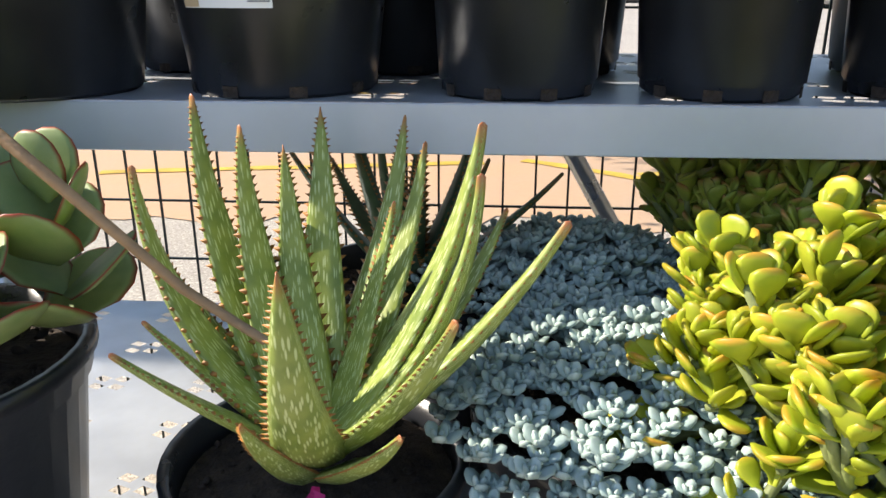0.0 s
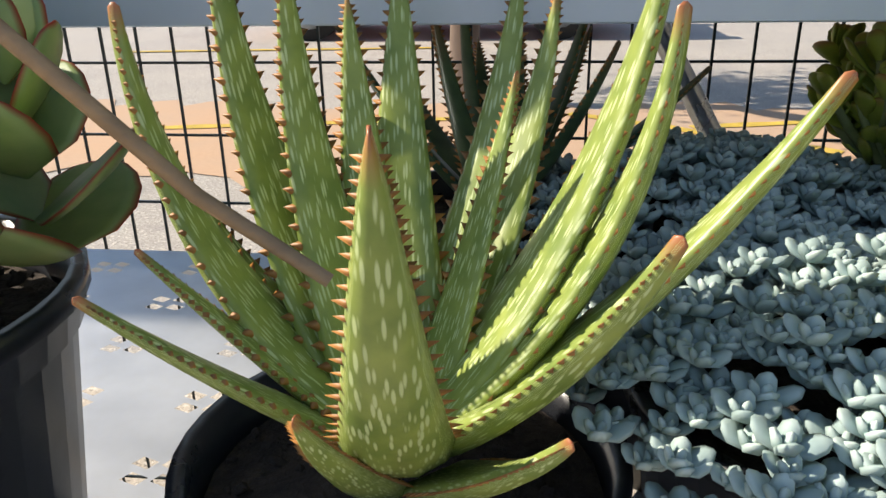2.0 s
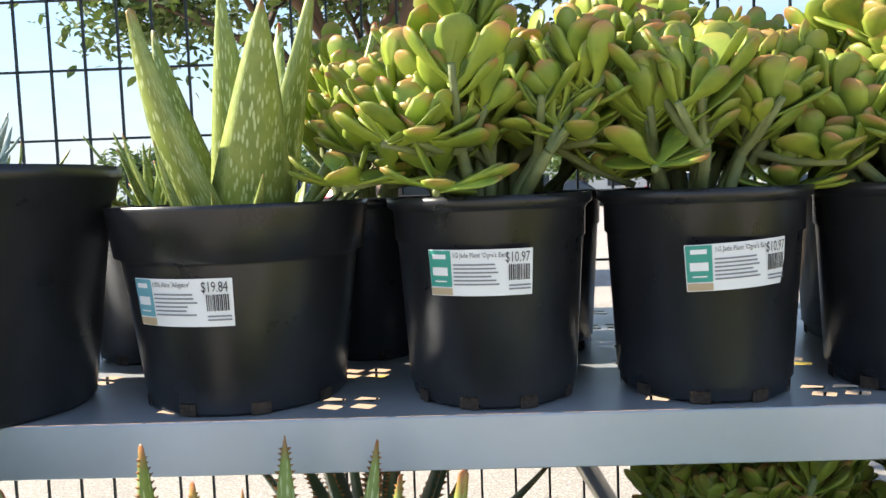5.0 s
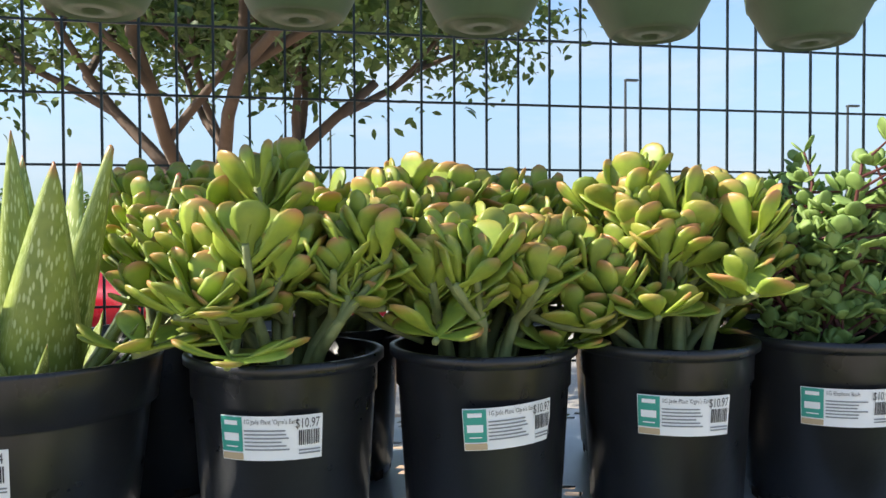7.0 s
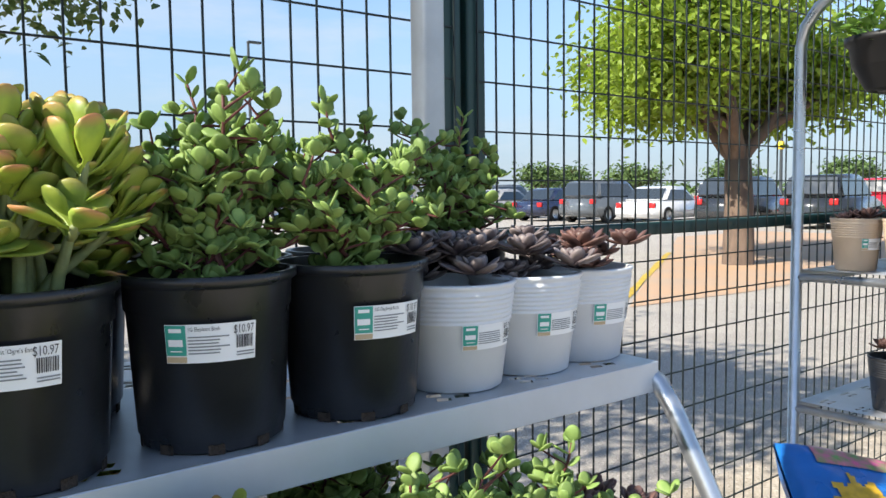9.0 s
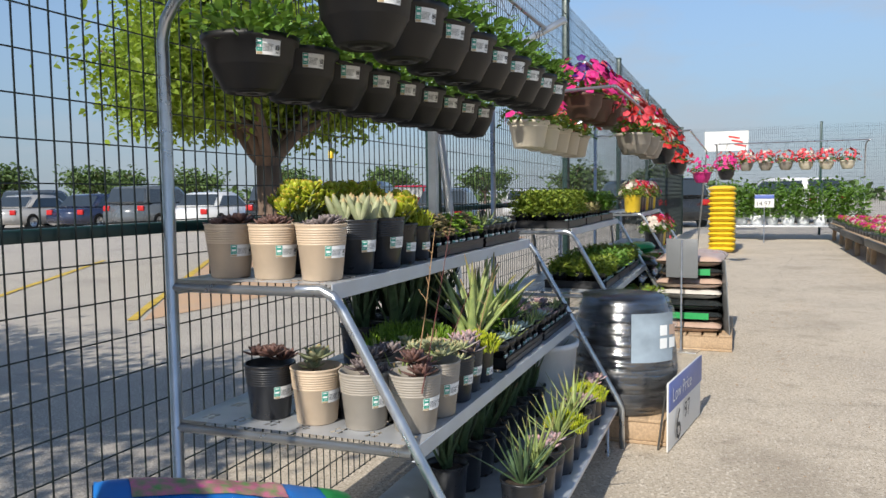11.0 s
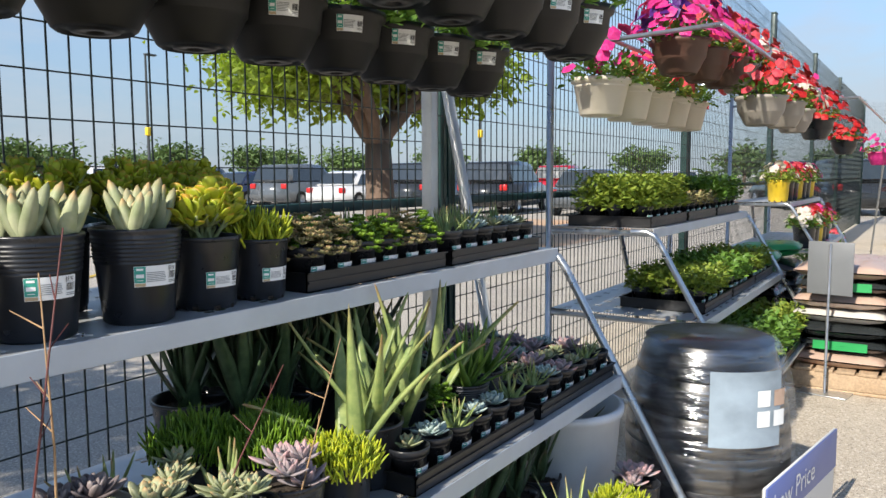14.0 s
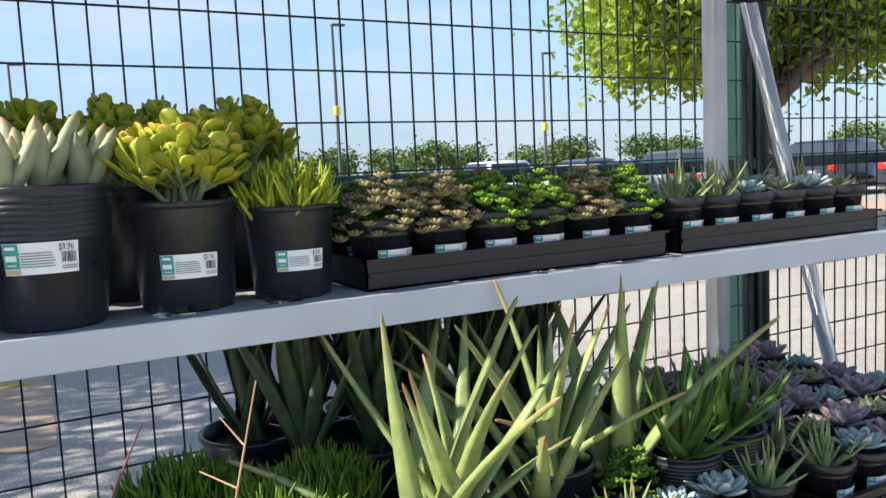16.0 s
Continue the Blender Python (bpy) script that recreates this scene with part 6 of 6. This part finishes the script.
# flower tables across the aisle
for k, (x, y) in enumerate(((13.6, -2.9), (16.8, -2.9), (20.0, -3.0))):
    tb = thing("flower_table", pose(x, y, 0.004), "long dark bench table across the aisle", "table", "flower tables")
    part("tabletop", soft_box(3.0, 1.3, 0.06, 0.01), M_WOOD, tb, "", pose(0, 0, 0.40))
    part("apron", soft_box(3.0, 0.04, 0.12, 0.005), M_TRAY, tb, "", pose(0, 0.655, 0.36))
    for lx in (-1.4, 0, 1.4):
        for ly in (-0.55, 0.55):
            part("leg", cached("tleg", lambda: soft_box(0.08, 0.08, 0.37, 0.006)), M_WOOD, tb, "", pose(lx, ly, 0.185))
    for i in range(9):
        for j in range(3):
            th = thing("flower_tray", pose(x - 1.32 + 0.33 * i, y + 0.42 - 0.4 * j, 0.434), "black tray of small bedding flowers", "flower tray", "flower trays")
            part("tray", cached("ftray", lambda: soft_box(0.30, 0.36, 0.08, 0.008)), M_TRAY, th, "", pose(0, 0, 0.04))
            part("foliage", cached(("ftf", i % 2), lambda i=i: bush(140 + i % 2, 0.17, 0.10, 130, 0.035).mesh("foliage")), M_BUSH, th, "", pose(0, 0, 0.08))
            mt = (M_WHITEF, M_PINK, M_YSED, M_CORAL)[(i + j + k) % 4] if (i + j) % 3 else M_PINK
            fm = part("flower_mass", cached(("ftb", mt.name), lambda: blooms(8, 0.16, 0.08, 40, 0.04, 0.04).mesh("blooms")), mt, th, "", pose(0, 0, 0.08))
            fm["kind"] = "stuff"

BAN = thing("banner", pose(23.93, 0.05, 2.62), "white banner with red print on the far fence", "banner")
part("sheet", soft_box(0.01, 1.15, 0.55, 0.003, 1), M_SIGNW, BAN)
M_REDP = surf("red_print", (0.55, 0.04, 0.04), 0.5, 0, 0.1, 10, 0.02, 60)
for i in range(3):
    part("red_stripe", soft_box(0.004, 0.30, 0.05, 0.001, 1), M_REDP, BAN, "", pose(-0.008, -0.2 - 0.08 * i, 0.10 - 0.11 * i, 12, 0, 0))

lit = Acc()
rg = random.Random(41)
for i in range(240):
    c = rg.choice(((8.9, -0.7, 0.5), (9.6, -0.9, 0.35), (6.6, -0.55, 0.4), (5.9, -0.9, 0.9), (12.0, -1.4, 1.2)))
    lit.add(leaf(rg.uniform(0.008, 0.035), 0.008, 0.002, oval, 20, 4, 4), turn(rg.uniform(0, 360), rg.uniform(-4, 10)), (c[0] + rg.gauss(0, c[2]), c[1] + rg.gauss(0, c[2] * 0.35), 0.008))
tagged(part("leaf_litter", lit.mesh("litter"), M_DRYSTEM), "dry leaf litter and twigs scattered on the concrete", "leaf litter", kind="stuff")

# horizontal rail of the fence
RAIL = part("fence_rail", soft_box(22.0, 0.03, 0.032, 0.004), M_POSTG, None, "", pose(12.4, FY + 0.025, 1.152))
tagged(RAIL, "dark green horizontal rail of the fence", "fence rail", kind="structure")

# ---- trees ----


def limb(a, p, d, r, L, depth, rg, tips, spread, up):
    pts, q, dd = [p], Vector(p), Vector(d)
    for i in range(4):
        dd = (dd + Vector((rg.uniform(-1, 1), rg.uniform(-1, 1), rg.uniform(-0.4, 0.8) * up)) * 0.16).normalized()
        q = q + dd * L / 4
        pts.append(q.copy())
    a.add(tube(pts, r, 8 if depth > 1 else 6, r * 0.62))
    if depth == 0:
        tips += pts[2:]
        return
    if depth <= 2:
        tips += pts[3:]
    for i in range(3 if depth > 1 else 4):
        az = rg.uniform(0, 2 * math.pi)
        nd = (dd + Vector((math.cos(az), math.sin(az), rg.uniform(-0.2, 0.5) * up)) * spread).normalized()
        limb(a, pts[rg.choice((2, 3, 4))], nd, r * 0.60, L * rg.uniform(0.6, 0.85), depth - 1, rg, tips, spread, up)


def tree(at, seed, trunk, r, L, depth, n, size, mat, spread=0.75, up=0.7, forks=4, cloud=0.45, lean=0.55, label="broad leafy tree standing beyond the fence", droop=0.0):
    rg = random.Random(seed)
    th = thing("tree", pose(*at), label, "tree", "trees beyond the fence")
    a, tips = Acc(), []
    a.add(tube([(0, 0, -0.05), (0.02, 0.01, trunk * 0.5), (0.0, 0.03, trunk)], r * 1.25, 12, r))
    for i in range(forks):
        az = 2 * math.pi * i / forks + rg.uniform(-0.4, 0.4)
        limb(a, Vector((0, 0.03, trunk - 0.05)), Vector((math.cos(az) * lean, math.sin(az) * lean, 0.8)).normalized(), r * 0.62, L, depth, rg, tips, spread, up)
    part("trunk", a.mesh("trunk"), M_BARK, th)
    lv = Acc()
    lp = leaflet(size, size * 0.48)
    for i in range(n):
        p = rg.choice(tips)
        o = Vector((rg.gauss(0, cloud), rg.gauss(0, cloud), rg.gauss(0, cloud * 0.6) - droop * rg.random()))
        lv.add(lp, turn(rg.uniform(0, 360), rg.uniform(-60, 40), rg.uniform(-60, 60)), p + o, rg.uniform(0.7, 1.3))
    part("crown", lv.mesh("crown"), mat, th)
    return th


tree((12.1, 7.2, 0), 5, 1.75, 0.21, 1.45, 3, 36000, 0.15, M_TREEL, 0.85, 0.55, 6, 0.34, 0.72, droop=0.35)
tree((-0.45, 5.4, 0), 12, 1.35, 0.085, 1.5, 3, 26000, 0.095, M_FARL, 0.75, 0.5, 5, 0.24, 0.85, "slender spreading tree close behind the fence", 0.25)
FARS = ((-9, 44), (-4, 50), (0, 46), (4, 62), (9, 58), (14, 66), (20, 60), (26, 62), (31, 54), (36, 58), (43, 52), (50, 50), (56, 44), (62, 38), (66, 30), (70, 22), (74, 14), (78, 7), (-16, 40), (-24, 36), (33, 66), (47, 62), (58, 54))
for i, (x, y) in enumerate(FARS):
    kind = i % 3
    if i < 3:
        CACHE[("far", kind)] = tree((x, y, 0), 30 + i, 1.3, 0.14, 1.3, 2, 1500, 0.42, M_FARL, 0.8, 0.4, 5, 0.55, 0.9, "round distant tree at the edge of the car park")
    else:
        copy_thing(CACHE[("far", kind)], pose(x, y, 0, 0, 0, i * 71))
hg = Acc()
rg = random.Random(77)
lp = leaflet(1.1, 0.7)
for i in range(5200):
    t = rg.uniform(-0.9, 1.75)
    d = rg.uniform(88, 98)
    hg.add(lp, turn(rg.uniform(0, 360), rg.uniform(-50, 60)), (d * math.sin(t), d * math.cos(t), rg.uniform(0, 1.7 + 1.6 * noise.noise(Vector((t * 9, 0, 3))) + 1.2 * noise.noise(Vector((t * 30, 0, 9))))))
tagged(part("distant_trees", hg.mesh("wood"), M_FARL), "low line of distant trees on the horizon", "woods", kind="stuff")

# ---- cars ----
M_GLASS = surf("dark_car_glass", (0.03, 0.04, 0.05), 0.08, 0, 0.1, 5, 0.0, 60, coat=0.5)
M_TYRE = surf("tyre_rubber", (0.02, 0.02, 0.02), 0.8, 0, 0.2, 30, 0.2, 60)
M_LAMPR = surf("red_tail_lamp", (0.45, 0.02, 0.02), 0.2, 0, 0.1, 30, 0.0, 60)
M_LAMPW = surf("clear_head_lamp", (0.65, 0.67, 0.70), 0.15, 0, 0.1, 30, 0.0, 60)
PAINTS = {}


def car(m, paint, colour, suv=False, truck=False):
    if paint not in PAINTS:
        PAINTS[paint] = surf(paint + "_car_paint", colour, 0.25, 0.1, 0.05, 4, 0.0, 60, coat=0.8)
    mt = PAINTS[paint]
    th = thing("car", m, paint + (" sport utility vehicle" if suv else " saloon car") + " parked in the car park", "car", "parked cars")
    L, W = (4.7, 1.86) if suv else (4.5, 1.78)
    H1, H2 = (1.02, 1.72) if suv else (0.88, 1.44)
    low = [(-L / 2, 0.32), (-L / 2 - 0.02, 0.62), (-L / 2 + 0.05, H1 - 0.06), (-L / 2 + 0.55, H1), (L / 2 - 1.35, H1 - 0.02), (L / 2 - 0.45, H1 - 0.18), (L / 2 - 0.03, 0.66), (L / 2, 0.34), (L / 2 - 0.3, 0.22), (-L / 2 + 0.3, 0.22)]
    top = [(-L / 2 + (0.12 if suv else 0.55), H1 - 0.01), (-L / 2 + (0.38 if suv else 1.15), H2 - 0.05), (-L / 2 + 1.7, H2), (L / 2 - 2.0, H2 - 0.04), (L / 2 - 1.25, H1 - 0.02)]

    def slab(p, w0, w1, name):
        n, v = len(p), []
        zmax, zmin = max(z for _, z in p), min(z for _, z in p)
        for s in (-1, 1):
            v += [(x, s * (w0 + (w1 - w0) * (z - zmin) / (zmax - zmin)) / 2, z) for x, z in p]
        bm = bmesh.new()
        vs = [bm.verts.new(c) for c in v]
        bm.faces.new(vs[:n][::-1])
        bm.faces.new(vs[n:])
        for i in range(n):
            bm.faces.new((vs[i], vs[(i + 1) % n], vs[n + (i + 1) % n], vs[n + i]))
        bmesh.ops.bevel(bm, geom=bm.edges[:], offset=0.06, segments=2, affect="EDGES")
        me = bpy.data.meshes.new(name)
        bm.to_mesh(me)
        bm.free()
        me.polygons.foreach_set("use_smooth", np.full(len(me.polygons), True))
        return me

    part("body", cached(("carlow", suv), lambda: slab(low, W, W - 0.06, "body")).copy(), mt, th)
    part("cabin", cached(("cartop", suv), lambda: slab(top, W - 0.10, W - 0.42, "cabin")).copy(), mt, th)
    for s in (-1, 1):
        v = []
        for x, z in ((top[0][0] + 0.30, H1 + 0.04), (top[1][0] + 0.18, H2 - 0.14), (L / 2 - 2.10, H2 - 0.15), (L / 2 - 1.52, H1 + 0.04)):
            w = (W - 0.10 + (-0.32) * (z - H1) / (H2 - H1)) / 2 + 0.008
            v.append((x, s * w, z))
        part("side_window", mesh_of(piece(v, [(0, 1, 2, 3)]), smooth=False), M_GLASS, th)
    wr = (W - 0.45) / 2
    for a, b, sg, nm in ((top[0], top[1], -1, "rear_window"), (top[4], top[3], 1, "windscreen")):
        dx, dz = b[0] - a[0], b[1] - a[1]
        o = Vector((-dz, 0, dx)).normalized() * 0.012
        o = o if o.x * sg > 0 else -o
        v = [(a[0] + dx * t + o.x, s * (wr + 0.10 - 0.10 * t), a[1] + dz * t + o.z) for t, s in ((0.14, -1), (0.9, -1), (0.9, 1), (0.14, 1))]
        part(nm, mesh_of(piece(v, [(0, 1, 2, 3)]), smooth=False), M_GLASS, th)
    for x in (-L / 2 + 0.85, L / 2 - 0.85):
        for s in (-1, 1):
            wh = part("wheel", cached("tyre", lambda: mesh_of(tube([(0, -0.10, 0), (0, 0.10, 0)], 0.33, 24))), M_TYRE, th, "", pose(x, s * (W / 2 - 0.08), 0.33))
            part("rim", cached("rim", lambda: mesh_of(tube([(0, -0.108, 0), (0, 0.108, 0)], 0.20, 16))), M_PIPE, wh)
    for s in (-1, 1):
        part("tail_lamp", cached("tlamp", lambda: soft_box(0.10, 0.26, 0.20, 0.03)), M_LAMPR, th, "", pose(-L / 2 + 0.03, s * (W / 2 - 0.20), H1 - 0.16))
        part("head_lamp", cached("hlamp", lambda: soft_box(0.16, 0.30, 0.13, 0.03)), M_LAMPW, th, "", pose(L / 2 - 0.12, s * (W / 2 - 0.24), 0.70))
    return th


WHT, SLV, NAVY, REDC, DARK, GRY = (0.70, 0.71, 0.72), (0.36, 0.36, 0.36), (0.02, 0.03, 0.07), (0.42, 0.015, 0.03), (0.025, 0.028, 0.032), (0.10, 0.115, 0.13)
for x, y, rz, nm, c, suv in ((25.6, 18.6, 8, "white", WHT, False), (25.8, 21.6, 8, "grey", GRY, True), (25.6, 24.4, 8, "navy blue", NAVY, False), (25.3, 27.6, 8, "silver", SLV, False), (22.5, 29.4, 8, "white", WHT, True), (25.8, 15.2, 8, "black", DARK, True), (25.9, 12.2, 8, "black", DARK, True), (25.8, 9.0, 8, "grey", GRY, False), (30.5, 33, 8, "grey", GRY, True), (12, 40, 0, "white", WHT, True), (6, 41, 0, "black", DARK, False), (0, 42, 0, "grey", GRY, True), (17, 39, 0, "silver", SLV, False), (-6, 36, 0, "navy blue", NAVY, True), (-1.1, 9.9, 180, "red", REDC, False), (33, 4, 30, "black", DARK, True), (34, -1.9, 40, "white", WHT, True), (30, 2.2, 20, "black", DARK, True), (36, 9, 10, "white", WHT, False), (37, 15, 10, "red", REDC, True), (40, 25, 10, "white", WHT, True)):
    car(pose(x, y, 0.0, 0, 0, rz), nm, c, suv)

# ---- lamp posts and far buildings ----
M_POLE = surf("lamp_pole_steel", (0.08, 0.09, 0.09), 0.4, 0.5, 0.1, 5, 0.02, 60)
for x, y, h in ((20.8, 46.7, 11.0), (2.5, 60.0, 10.0), (38, 48, 10.0), (55, 30, 10.0)):
    th = thing("street_lamp", pose(x, y, 0), "tall dark car park lamp post", "street lamp", "car park lamps")
    part("pole", mesh_of(tube([(0, 0, 0), (0, 0, h)], 0.13, 10, 0.08)), M_POLE, th)
    part("lamp_head", soft_box(0.9, 0.35, 0.14, 0.04), M_POLE, th, "", pose(0.4, 0, h))
    part("marker", soft_box(0.34, 0.34, 0.6, 0.05), M_YELLOWP, th, "yellow marker band", pose(0, 0, 5.6 if x == 20.8 else 4.5))
M_WALLF = surf("far_building_wall", (0.62, 0.62, 0.60), 0.8, 0, 0.1, 0.5, 0.1, 10)
for x, y, w, d, h in ((10, 84, 24, 8, 4.0),):
    th = thing("building", pose(x, y, 0), "low pale commercial building far across the car park", "building", "far buildings")
    part("wall", soft_box(w, d, h, 0.1, 1), M_WALLF, th, "", pose(0, 0, h / 2))
    part("roof", soft_box(w + 0.4, d + 0.4, 0.35, 0.05, 1), M_SIGNG, th, "", pose(0, 0, h + 0.15))
    for i in range(int(w / 4)):
        part("window", cached("bwin", lambda: soft_box(2.0, 0.1, 1.4, 0.02, 1)), M_GLASS, th, "", pose(-w / 2 + 2 + 4 * i, -d / 2 - 0.03, 1.6))

# thin dry twigs standing in the second rack
for i, (x, y, z, dx, h) in enumerate(((2.62, 0.35, 0.78, 0.03, 0.42), (2.70, 0.40, 0.80, -0.05, 0.35), (2.95, 0.44, 0.72, 0.10, 0.24), (3.08, 0.40, 0.66, 0.06, 0.33))):
    rg = random.Random(i)
    a = Acc()
    pts = [Vector((x, y + 0.12, z - 0.05)), Vector((x + dx * 0.4, y + 0.08, z + h * 0.4)), Vector((x + dx, y + 0.04, z + h))]
    a.add(tube(pts, 0.0022, 5, 0.0008))
    for q in range(4):
        p = pts[1].lerp(pts[2], 0.2 * q + 0.1)
        a.add(tube([p, p + Vector((rg.uniform(-0.03, 0.03), rg.uniform(-0.02, 0.02), rg.uniform(0.01, 0.04)))], 0.001, 4, 0.0006))
    tagged(part("dry_stalk", a.mesh("stalk"), M_DRYSTEM if i % 2 else M_REDSTEM), "thin dry flower stalk rising from a succulent", "dry stalk", "thin stalks")
